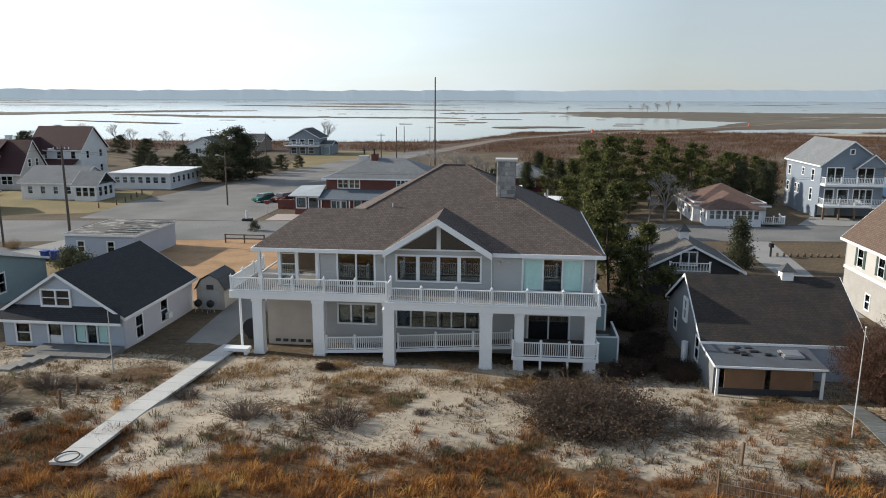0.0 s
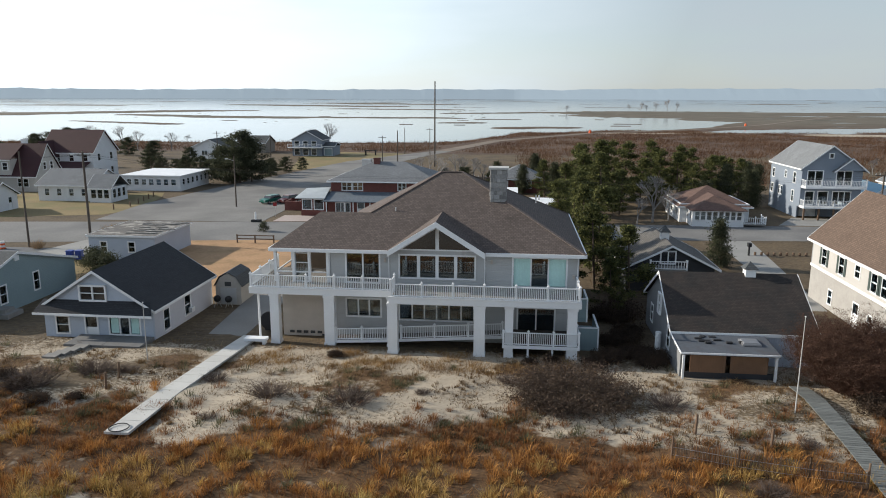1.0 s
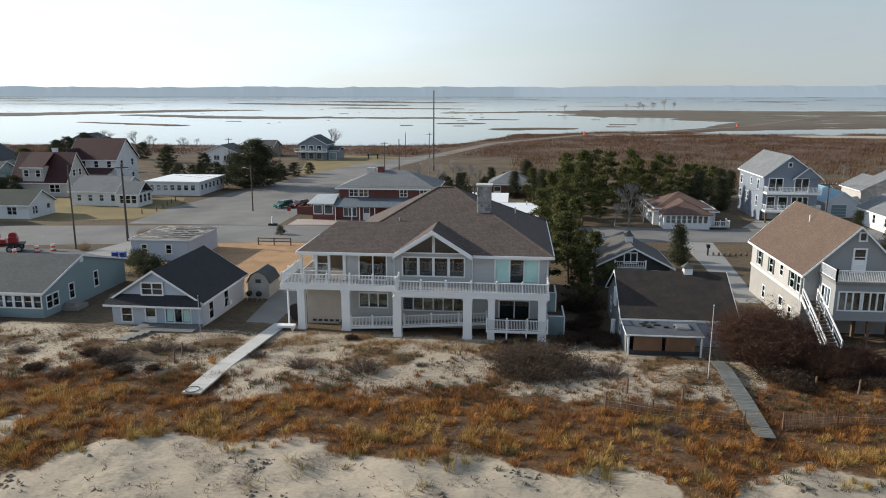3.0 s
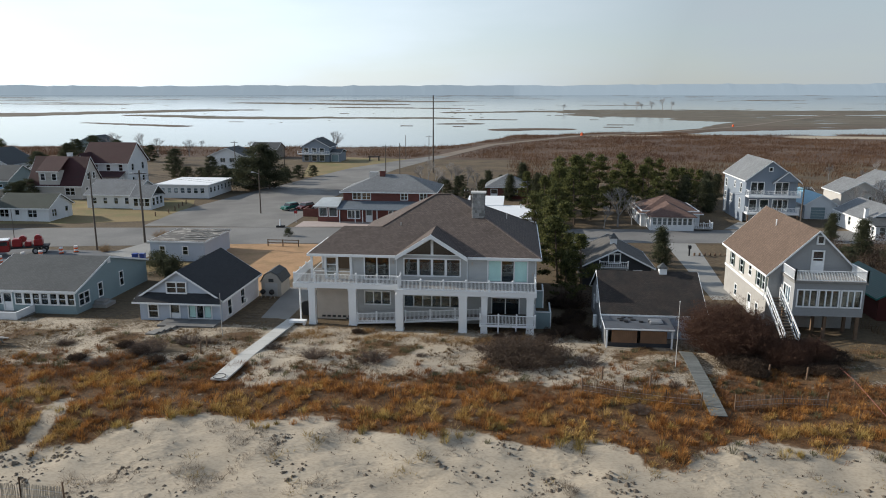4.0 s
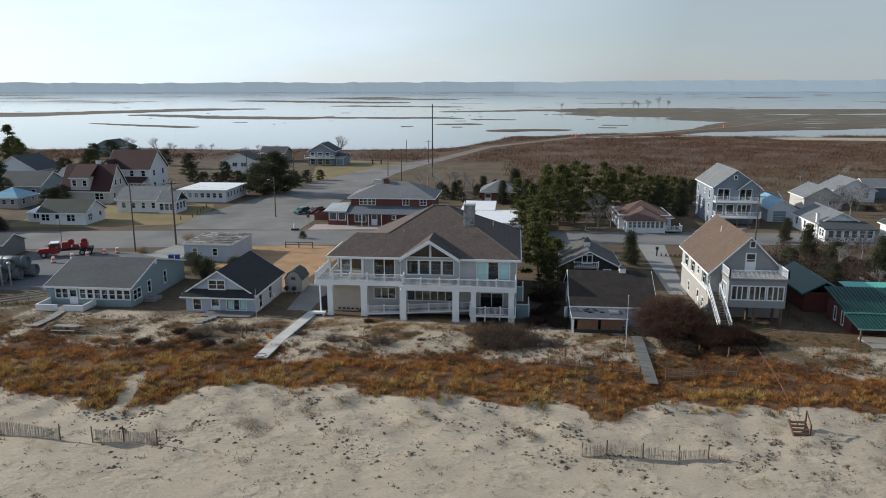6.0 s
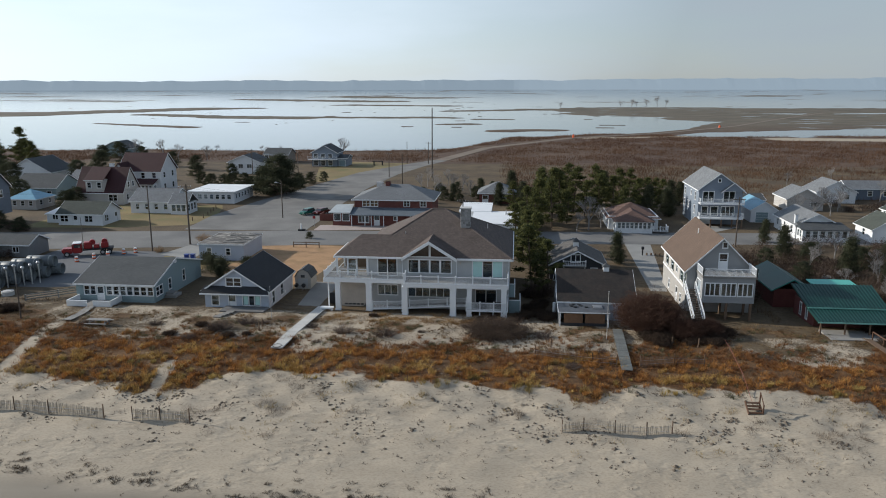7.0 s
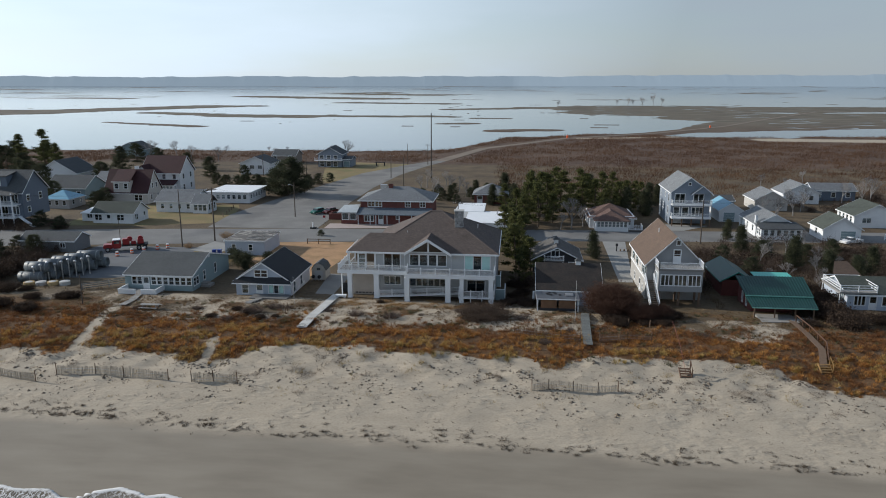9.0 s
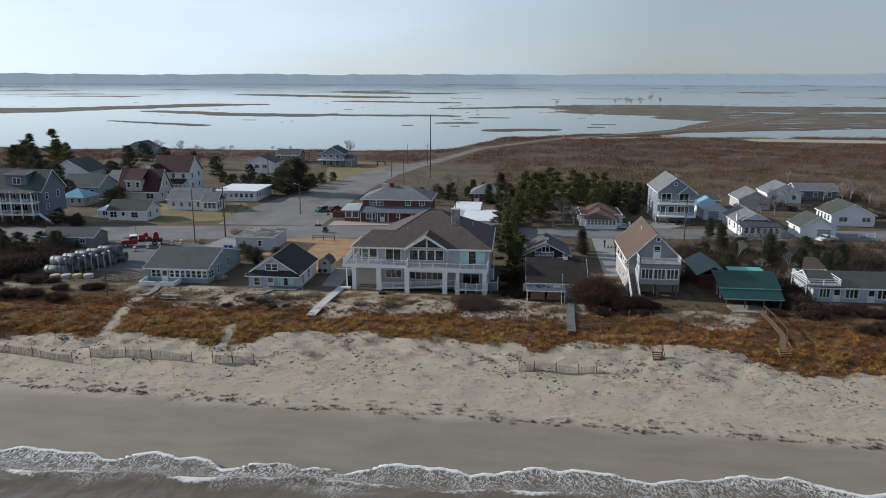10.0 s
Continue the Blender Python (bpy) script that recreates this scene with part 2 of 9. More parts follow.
FENCE_WOOD = mat("brown_wood", (0.16, 0.105, 0.07), 0.85, 0.25, 2, 20, 0.3)
ORANGE_WOOD = mat("new_pine_boards", (0.1, 0.052, 0.03), 0.8, 0.2, 2, 20, 0.3)
POLE_WOOD = mat("creosoted_pole", (0.10, 0.08, 0.065), 0.85, 0.25, 2, 20, 0.3)
METAL = mat("galvanised_metal", (0.5, 0.5, 0.51), 0.4, 0.1, metal=0.8)
BLACK = mat("black_rubber", (0.02, 0.02, 0.022), 0.7, 0.2)
RED_PAINT = mat("red_paint", (0.27, 0.018, 0.02), 0.35, 0.1, 1, 8, 0.02)
BLUE_BIN = mat("blue_plastic", (0.02, 0.05, 0.25), 0.5, 0.1)
GREEN_PAINT = mat("green_car_paint", (0.02, 0.13, 0.10), 0.3, 0.05, 1, 8, 0.02)
ORANGE_PLASTIC = mat("orange_plastic", (0.75, 0.12, 0.03), 0.5, 0.1)
BARK = mat("bark", (0.10, 0.075, 0.055), 0.95, 0.3, 4, 25, 0.5)
TWIG = mat("dry_twigs", (0.11, 0.08, 0.065), 0.95, 0.3, 3, 20, 0.2)
TWIG_RED = mat("red_brown_twigs", (0.105, 0.052, 0.036), 0.95, 0.35, 2, 12, 0.2)
TWIG_GREY = mat("grey_bare_twigs", (0.25, 0.235, 0.225), 0.95, 0.25, 3, 20, 0.2)


def leaf_mat(name, a, b, scale=0.8):
    """Foliage and grass: two colours by clump, a little light through the blade."""
    m = bpy.data.materials.new(name)
    m.use_nodes = True
    n, l = m.node_tree.nodes, m.node_tree.links
    p = n["Principled BSDF"]
    p.inputs["Roughness"].default_value, p.inputs["Specular IOR Level"].default_value = 0.8, 0.2
    geo, noi, mix, isl = n.new("ShaderNodeNewGeometry"), n.new("ShaderNodeTexNoise"), n.new("ShaderNodeMixRGB"), n.new("ShaderNodeMath")
    noi.inputs["Scale"].default_value, noi.inputs["Detail"].default_value = scale, 3
    l.new(geo.outputs["Position"], noi.inputs["Vector"])
    isl.operation = "MULTIPLY_ADD"
    isl.inputs[1].default_value = 0.7
    l.new(geo.outputs["Random Per Island"], isl.inputs[0])
    sb = n.new("ShaderNodeMapRange")
    sb.inputs["From Min"].default_value, sb.inputs["From Max"].default_value = 0.3, 0.7
    sb.inputs["To Min"].default_value, sb.inputs["To Max"].default_value = -0.3, 0.6
    l.new(noi.outputs["Fac"], sb.inputs["Value"])
    l.new(sb.outputs[0], isl.inputs[2])
    l.new(isl.outputs[0], mix.inputs["Fac"])
    mix.use_clamp = True
    mix.inputs["Color1"].default_value, mix.inputs["Color2"].default_value = (*a, 1), (*b, 1)
    l.new(mix.outputs[0], p.inputs["Base Color"])
    trl, ms, out = n.new("ShaderNodeBsdfTranslucent"), n.new("ShaderNodeMixShader"), n["Material Output"]
    ms.inputs[0].default_value = 0.25
    l.new(mix.outputs[0], trl.inputs["Color"])
    l.new(p.outputs[0], ms.inputs[1])
    l.new(trl.outputs[0], ms.inputs[2])
    l.new(ms.outputs[0], out.inputs[0])
    return m


NEEDLE = leaf_mat("pine_needles", (0.022, 0.032, 0.014), (0.165, 0.165, 0.055), 1.6)
CEDAR = leaf_mat("cedar_foliage", (0.028, 0.036, 0.022), (0.09, 0.093, 0.05))
STRAW = leaf_mat("pale_straw", (0.21, 0.15, 0.055), (0.44, 0.34, 0.16), 0.5)
GREEN_TUFT = leaf_mat("grey_green_tufts", (0.06, 0.065, 0.035), (0.16, 0.15, 0.08), 0.5)
REED = leaf_mat("dry_reeds", (0.085, 0.043, 0.027), (0.165, 0.095, 0.056), 0.03)

# ---- mesh helpers ----
BASE = {}


def add_uv(me):
    """Metre-true coordinates on every face: u along the level, v up the slope."""
    layer = me.uv_layers.new(name="UVMap")
    for poly in me.polygons:
        nv = poly.normal
        u = Vector((0, 0, 1)).cross(nv)
        u = Vector((1, 0, 0)) if u.length < 0.05 else u.normalized()
        v = nv.cross(u)
        for li in poly.loop_indices:
            co = me.vertices[me.loops[li].vertex_index].co
            layer.data[li].uv = (co.dot(u), co.dot(v))


def thing(name, x, y, z, label="", category="", group="", kind=""):
    ob = new(name)
    ob.location = (x, y, z)
    ob.empty_display_size = 0.2
    BASE[ob.name] = Vector((x, y, z))
    return tagged(ob, label, category, group, kind)


def part(name, bm, material, parent=None, label="", smooth=False, uv=True):
    """Links a bmesh, given in world metres, as one mesh object under a thing or a part."""
    me = bpy.data.meshes.new(name)
    bmesh.ops.recalc_face_normals(bm, faces=bm.faces)
    bm.to_mesh(me)
    bm.free()
    if uv:
        add_uv(me)
    me.materials.append(material)
    if smooth:
        for poly in me.polygons:
            poly.use_smooth = True
    ob = new(name, me)
    if parent:
        base = BASE[parent.name]
        me.transform(Matrix.Translation(-base))
        ob.parent = parent
        BASE[ob.name] = base
    if label:
        ob["label"] = label
    return ob


def BM():
    return bmesh.new()


def box(bm, x0, x1, y0, y1, z0, z1):
    v = [bm.verts.new((x, y, z)) for z in (min(z0, z1), max(z0, z1)) for y in (min(y0, y1), max(y0, y1)) for x in (min(x0, x1), max(x0, x1))]
    for q in ((0, 2, 3, 1), (4, 5, 7, 6), (0, 1, 5, 4), (2, 6, 7, 3), (0, 4, 6, 2), (1, 3, 7, 5)):
        bm.faces.new([v[i] for i in q])
    return bm


def slab(bm, poly, th):
    """A plate under the polygon poly (3D points), th metres thick."""
    top = [bm.verts.new(p) for p in poly]
    low = [bm.verts.new((p[0], p[1], p[2] - th)) for p in poly]
    bm.faces.new(top)
    bm.faces.new(low[::-1])
    for i in range(len(poly)):
        j = (i + 1) % len(poly)
        bm.faces.new((top[j], top[i], low[i], low[j]))
    return bm


def tube(bm, p, q, r0, r1=None, n=6, caps=True):
    """A tapered rod from p to q."""
    p, q = Vector(p), Vector(q)
    r1 = r0 if r1 is None else r1
    d = (q - p).normalized()
    a = d.orthogonal().normalized()
    b = d.cross(a)
    ring = []
    for c, r in ((p, r0), (q, r1)):
        ring.append([bm.verts.new(c + (a * math.cos(k * math.tau / n) + b * math.sin(k * math.tau / n)) * r) for k in range(n)])
    for k in range(n):
        bm.faces.new((ring[0][k], ring[0][(k + 1) % n], ring[1][(k + 1) % n], ring[1][k]))
    if caps:
        bm.faces.new(ring[0][::-1])
        bm.faces.new(ring[1])
    return bm


def bar(bm, p, q, w, h):
    """A square-cut board from p to q, w wide (level) and h high."""
    p, q = Vector(p), Vector(q)
    d = (q - p).normalized()
    s = d.cross(Vector((0, 0, 1)))
    s = Vector((1, 0, 0)) if s.length < 1e-4 else s.normalized()
    u = s.cross(d)
    v = [bm.verts.new(c + s * a * w / 2 + u * b * h / 2) for c in (p, q) for a, b in ((-1, -1), (1, -1), (1, 1), (-1, 1))]
    for i in range(4):
        j = (i + 1) % 4
        bm.faces.new((v[i], v[j], v[4 + j], v[4 + i]))
    bm.faces.new(v[3::-1])
    bm.faces.new(v[4:])
    return bm


def soup(name, verts, faces, material, parent=None, label=""):
    """A large mesh straight from arrays, in world metres."""
    me = bpy.data.meshes.new(name)
    me.from_pydata(verts, [], faces)
    me.materials.append(material)
    ob = new(name, me)
    if parent:
        me.transform(Matrix.Translation(-BASE[parent.name]))
        ob.parent = parent
        BASE[ob.name] = BASE[parent.name]
    if label:
        ob["label"] = label
    return ob
# ---- ground, water, distance ----
BAY, SEA = -0.4, -1.2


def wave_noise(x, y, s, seed=0.0):
    """Smooth noise between about -1 and 1 with features about s metres wide."""
    a = np.sin(x / s * 2.1 + 1.3 * np.sin(y / s * 1.7 + seed) + seed * 2.3) + np.sin(y / s * 2.6 + 1.1 * np.sin(x / s * 1.3 - seed) + seed)
    b = np.sin((x + y) / s * 3.7 + seed * 1.7 + np.sin((x - y) / s * 2.9)) + np.sin((x - 0.6 * y) / s * 5.3 + seed)
    return a * 0.32 + b * 0.18


def seg_dist(x, y, x0, y0, x1, y1):
    dx, dy = x1 - x0, y1 - y0
    t = np.clip(((x - x0) * dx + (y - y0) * dy) / (dx * dx + dy * dy), 0, 1)
    return np.hypot(x - x0 - t * dx, y - y0 - t * dy)


# marsh islands and spits: ends of the middle line and half width
ISLANDS = [(-1250, 640, -520, 690, 62), (-520, 700, -400, 880, 48), (-400, 890, -345, 905, 20), (-378, 693, -277, 640, 17), (-277, 640, -200, 628, 24),
           (-200, 640, -60, 640, 14), (-328, 516, -280, 492, 5), (-275, 488, -232, 471, 6), (-540, 1457, -250, 1300, 60), (-420, 1790, -200, 1650, 70),
           (-250, 1060, -100, 1020, 26), (-48, 522, -30, 528, 8), (-28, 610, -3, 608, 5), (-2, 446, 30, 452, 11), (-63, 818, 34, 868, 18), (34, 868, 130, 905, 30),
           (150, 860, 1250, 930, 105), (120, 745, 300, 660, 62), (210, 640, 500, 700, 70)]
MARSH_EDGE = ([-4000, -400, -136, -60, -26, -6, 2, 40, 107, 145, 172, 240, 500, 4000], [255, 275, 283, 290, 300, 350, 384, 402, 436, 520, 570, 640, 700, 720])
CAUSEWAY = [(-27, 233), (-22, 256), (-6, 312), (38, 376), (99, 425), (165, 505), (235, 620), (330, 770)]


def land_side(x, y):
    """Metres to the inside of the land's edge along the bay; negative over water."""
    rag = wave_noise(x, y, 28, 1.0) * 7 + wave_noise(x, y, 9, 2.0) * 2.5
    side = np.interp(x, *MARSH_EDGE) - y + rag
    for x0, y0, x1, y1, half in ISLANDS:
        side = np.maximum(side, half + rag * min(1.0, half / 14) - seg_dist(x, y, x0, y0, x1, y1))
    side = np.maximum(side, 10 * (np.abs(x) > 1500) - 60 + wave_noise(x, y, 300, 4) * 90 + (y > 1250) * wave_noise(x, y * 3, 160, 3) * 70 - (y < 1250) * 400)
    side = np.where(seg_dist(x, y, 118, 414, 360, 480) < 21 + 0.1 * np.clip(x - 120, 0, 200) + rag, -4, side)      # pools in the marsh
    side = np.where(seg_dist(x, y, 330, 1010, 1300, 1140) < 75 + rag * 2, -4, side)
    side = np.where(seg_dist(x, y, 380, 770, 900, 790) < 16 + rag, -4, side)
    scraps = wave_noise(x / 3.2, y, 13, 24) + 0.5 * wave_noise(x / 2.5, y, 5, 25)
    side = np.where((scraps > 0.97) & (y > 480) & (y < 1500) & (np.abs(x) < 900), np.maximum(side, 2), side)
    side = np.where((scraps < -0.4) & (y > 470) & (x > 60), -3, side)
    for (x0, y0), (x1, y1) in zip(CAUSEWAY, CAUSEWAY[1:]):
        side = np.maximum(side, 7 - seg_dist(x, y, x0, y0, x1, y1))
    return side


def height(x, y):
    x, y = np.asarray(x, float), np.asarray(y, float)
    base = np.interp(y, [-90, -30, -5, 2, 9, 17, 21, 26, 33, 38, 43, 47, 54], [-6, -3.2, -1.25, -0.75, -0.1, 0.55, 1.0, 1.4, 1.25, 0.75, 0.45, 0.15, 0.0])
    near = np.clip((50 - y) / 10, 0, 1) * np.clip((y + 2) / 10, 0, 1)
    dune = np.clip((y - 16) / 5, 0, 1) * np.clip((46 - y) / 8, 0, 1)
    z = base + near * (wave_noise(x, y, 3.1, 5) * 0.05 + wave_noise(x, y, 1.3, 6) * 0.03) + dune * (wave_noise(x, y, 7, 7) * 0.22 + wave_noise(x, y, 2.3, 8) * 0.1)
    foot = np.clip((y - 3) / 4, 0, 1) * np.clip((24 - y) / 4, 0, 1)
    scarp = np.clip((y - 12) / 4, 0, 1) * np.clip((23 - y) / 3, 0, 1)
    z = z + foot * (wave_noise(x, y, 5.5, 9) * 0.10 + wave_noise(x, y, 2.0, 10) * 0.07) + scarp * (wave_noise(x, y, 3.4, 17) * 0.24 + wave_noise(x, y, 1.3, 18) * 0.15 + np.clip(wave_noise(x, y, 0.75, 28) - 0.25, 0, 1) * 0.22)
    side = land_side(x, y)
    marsh = -0.12 + 0.1 * wave_noise(x, y, 14, 11) + np.clip(side, -12, 0) * 0.12
    for (x0, y0), (x1, y1) in zip(CAUSEWAY, CAUSEWAY[1:]):
        marsh = np.maximum(marsh, np.clip(0.3 - 0.12 * (seg_dist(x, y, x0, y0, x1, y1) - 6), -3, 0.0))
    k = np.clip((y - 225) / 12, 0, 1)
    k = np.maximum(k, np.clip((np.abs(x - 20) - 170) / 40, 0, 1) * np.clip((y - 130) / 40, 0, 1))
    return z * (1 - k) + marsh * k


def spaced(parts):
    out = [parts[0][0]]
    for a, b, step, grow in parts:
        v = a
        while v < b - 1e-6:
            v = min(v + step, b)
            step *= grow
            out.append(v)
    return np.array(out)


gx = spaced([(75, 300, 1.5, 1.06), (300, 4200, 12, 1.035)])
gx = np.concatenate([-gx[::-1] + 5, np.arange(-69, 75, 0.8), gx])
gy = spaced([(-90, -6, 6, 1.0), (-6, 46, 0.5, 1.0), (46, 130, 1.5, 1.0), (130, 300, 3, 1.0), (300, 900, 5, 1.0), (900, 4700, 9, 1.035)])
GX, GY = np.meshgrid(gx, gy)
GZ = height(GX, GY)
nx_, ny_ = len(gx), len(gy)
ids = np.arange(nx_ * ny_).reshape(ny_, nx_)
quads = np.stack([ids[:-1, :-1], ids[:-1, 1:], ids[1:, 1:], ids[1:, :-1]], -1).reshape(-1, 4)
gme = bpy.data.meshes.new("ground")
gme.vertices.add(nx_ * ny_)
gme.vertices.foreach_set("co", np.stack([GX, GY, GZ], -1).ravel())
gme.loops.add(quads.size)
gme.loops.foreach_set("vertex_index", quads.ravel())
gme.polygons.add(len(quads))
gme.polygons.foreach_set("loop_start", np.arange(0, quads.size, 4))
gme.polygons.foreach_set("use_smooth", np.ones(len(quads), bool))
gme.update(calc_edges=True)


def grass_amount(x, y):
    """How thickly dry grass covers the dune, 0 to 1."""
    w = wave_noise(x, y, 9, 12) * 1.6 + wave_noise(x, y, 3, 13) * 1.0
    edge = np.interp(x, [-50, -42, -37, -31, -25, -22.8, 9, 11, 13, 15, 18, 32, 36, 40, 46], [17, 17.6, 18.2, 17, 16, 20.5, 20.3, 18, 16.8, 19, 20.6, 20.4, 18.8, 17.2, 14.8])
    band = np.clip((y - edge + w * 1.2) / 1.6, 0, 1) * np.clip((31.2 + w * 1.8 + 5.0 * np.clip((x - 19) / 3, 0, 1) * (1 - np.clip((x - 30) / 2, 0, 1) * np.clip((46 - x) / 3, 0, 1)) + 8 * (x < -57) + 4 * ((x < -43) & (x >= -57)) + 1.5 * (x < -22) - y) / 3.0, 0, 1)
    yard = 0.72 * np.clip((y - 29.5) / 2, 0, 1) * np.clip((48 - y) / 4, 0, 1) * np.clip(wave_noise(x, y, 4, 14) + 0.35, 0, 1)
    gap = np.clip((np.abs(x + 29.3 + 0.15 * (y - 20)) - 0.35) / 0.6 + np.clip(y - 23, 0, 2), 0, 1)
    gap = gap * np.clip((np.abs(x + 46.7 + 0.22 * (y - 20)) - 0.5) / 0.6, 0, 1)
    patchy = np.clip(0.85 + 0.9 * wave_noise(x, y, 3.6, 19) + 0.4 * wave_noise(x, y, 1.7, 23), 0.66, 1)
    return np.maximum(band * gap * patchy, yard)


def town_grass(x, y):
    start = np.where((x > 5.5) | (x < -37), 43.0, np.where(x < -21, 42.6 + 0.8 * wave_noise(x, y, 3, 38), 43.2 + 0.6 * wave_noise(x, y, 3, 39)))
    t = np.clip((y - start) / 3, 0, 1) * np.clip((250 - y) / 8, 0, 1)
    t = np.maximum(t, np.clip((y - (36 - 5 * (x > 45))) / 3, 0, 1) * (x > 21.5) * np.clip((250 - y) / 8, 0, 1))
    t = np.maximum(t, np.clip((y - 29) / 3, 0, 1) * np.clip((50 - y) / 3, 0, 1) * (0.33 + 0.24 * wave_noise(x, y, 5, 27) + 0.16 * wave_noise(x, y, 1.7, 29) + 0.2 * (x < -22) + 0.2 * (x < -56) + 0.1 * (x > 8) + 0.14 * (x > 22)))
    t = np.maximum(t, np.clip((x - 22) / 25, 0, 1) * np.clip((y - 4) / 5, 0, 1) * (0.34 + 0.2 * wave_noise(x, y, 4, 28)))
    return t * np.clip(0.95 + 0.25 * wave_noise(x, y, 13, 15), 0, 1)


zone = np.zeros((ny_, nx_, 4))
zone[..., 0] = grass_amount(GX, GY)
zone[..., 1] = town_grass(GX, GY)
zone[..., 2] = np.maximum(np.clip((GY - 228) / 12, 0, 1), np.clip((np.abs(GX - 20) - 165) / 40, 0, 1) * np.clip((GY - 120) / 40, 0, 1))
sandbar = np.clip(1.2 - seg_dist(GX, GY, 155, 378, 400, 362) / 15, 0, 1) + np.clip(1.1 - seg_dist(GX, GY, 45, 376, 110, 398) / 6, 0, 1)
zone[..., 2] *= 1 - np.clip(sandbar, 0, 1)
zone[..., 3] = np.clip((2.9 - 0.035 * GX + wave_noise(GX, GY, 8, 16) * 0.7 + wave_noise(GX, GY, 2.2, 26) * 0.25 - GY) / 2.2, 0, 1)
attr = gme.color_attributes.new("zone", "FLOAT_COLOR", "POINT")
attr.data.foreach_set("color", zone.ravel())
wet_attr = gme.attributes.new("wet", "FLOAT", "POINT")
wet_attr.data.foreach_set("value", zone[..., 3].ravel())


def ground_mat():
    m = bpy.data.materials.new("sand_grass_and_marsh")
    m.use_nodes = True
    n, l = m.node_tree.nodes, m.node_tree.links
    b = n["Principled BSDF"]
    geo, at, wt, sep = n.new("ShaderNodeNewGeometry"), n.new("ShaderNodeAttribute"), n.new("ShaderNodeAttribute"), n.new("ShaderNodeSeparateColor")
    at.attribute_name, wt.attribute_name = "zone", "wet"
    l.new(at.outputs["Color"], sep.inputs[0])

    def tex(scale, detail=4, stretch=None):
        t = n.new("ShaderNodeTexNoise")
        t.inputs["Scale"].default_value, t.inputs["Detail"].default_value = scale, detail
        if stretch:
            mp = n.new("ShaderNodeMapping")
            mp.inputs["Scale"].default_value = stretch
            l.new(geo.outputs["Position"], mp.inputs[0])
            l.new(mp.outputs[0], t.inputs["Vector"])
        else:
            l.new(geo.outputs["Position"], t.inputs["Vector"])
        return t.outputs["Fac"]

    def ramp(fac, p0, c0, p1, c1):
        r = n.new("ShaderNodeValToRGB")
        r.color_ramp.elements[0].position, r.color_ramp.elements[1].position = p0, p1
        r.color_ramp.elements[0].color, r.color_ramp.elements[1].color = (*c0, 1), (*c1, 1)
        l.new(fac, r.inputs["Fac"])
        return r.outputs["Color"]

    def mix(fac, a, c, kind="MIX"):
        x = n.new("ShaderNodeMixRGB")
        x.blend_type = kind
        if isinstance(fac, float):
            x.inputs["Fac"].default_value = fac
        else:
            l.new(fac, x.inputs["Fac"])
        l.new(a, x.inputs["Color1"])
        l.new(c, x.inputs["Color2"])
        return x.outputs[0]

    def edge(mask, amount, scale):
        """The mask broken up by noise."""
        ad, mr = n.new("ShaderNodeMath"), n.new("ShaderNodeMapRange")
        ad.operation = "MULTIPLY_ADD"
        ad.inputs[1].default_value = amount
        l.new(tex(scale), ad.inputs[0])
        l.new(mask, ad.inputs[2])
        mr.inputs["From Min"].default_value, mr.inputs["From Max"].default_value = 0.40 + amount * 0.5, 0.60 + amount * 0.5
        l.new(ad.outputs[0], mr.inputs["Value"])
        return mr.outputs[0]

    lumpy = ramp(tex(0.22, 3), 0.42, (0.16, 0.16, 0.16), 0.6, (1, 1, 1))
    sand = mix(0.55, ramp(tex(0.3, 5, (0.45, 1.7, 1)), 0.34, (0.335, 0.277, 0.206), 0.66, (0.44, 0.372, 0.285)), ramp(tex(6, 5, (0.7, 1.4, 1)), 0.28, (0.29, 0.238, 0.175), 0.55, (0.445, 0.38, 0.292)))
    wet = ramp(tex(0.25, 4, (0.5, 2, 1)), 0.3, (0.215, 0.18, 0.135), 0.7, (0.275, 0.235, 0.18))
    straw = mix(0.5, ramp(tex(0.6), 0.35, (0.05, 0.024, 0.013), 0.65, (0.15, 0.07, 0.028)), ramp(tex(5), 0.3, (0.045, 0.026, 0.014), 0.7, (0.21, 0.13, 0.06)))
    town = mix(0.5, ramp(tex(0.12), 0.35, (0.06, 0.043, 0.028), 0.7, (0.175, 0.125, 0.07)), ramp(tex(2.5), 0.3, (0.05, 0.035, 0.024), 0.72, (0.165, 0.122, 0.072)))
    marsh = mix(0.5, ramp(tex(0.02, 6, (1, 2.5, 1)), 0.35, (0.065, 0.037, 0.026), 0.65, (0.13, 0.083, 0.055)), ramp(tex(0.25, 6), 0.3, (0.05, 0.03, 0.021), 0.7, (0.145, 0.095, 0.065)))
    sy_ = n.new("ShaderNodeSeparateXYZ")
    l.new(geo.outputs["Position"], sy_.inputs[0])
    # far marsh fades to grey-olive: distance haze put into its base colour
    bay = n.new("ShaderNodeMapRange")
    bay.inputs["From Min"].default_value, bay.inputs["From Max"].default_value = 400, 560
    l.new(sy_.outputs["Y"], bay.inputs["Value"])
    hazed_marsh = ramp(tex(0.03, 5, (1, 2.5, 1)), 0.35, (0.095, 0.082, 0.062), 0.65, (0.16, 0.135, 0.10))
    marsh = mix(bay.outputs[0], marsh, hazed_marsh)
    col = mix(edge(sep.outputs[1], 0.8, 4.5), sand, town)
    col = mix(edge(sep.outputs[0], 0.7, 1.6), col, straw)
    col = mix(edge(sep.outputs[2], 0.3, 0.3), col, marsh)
    col = mix(wt.outputs["Fac"], col, wet)
    l.new(col, b.inputs["Base Color"])
    rr = n.new("ShaderNodeMapRange")
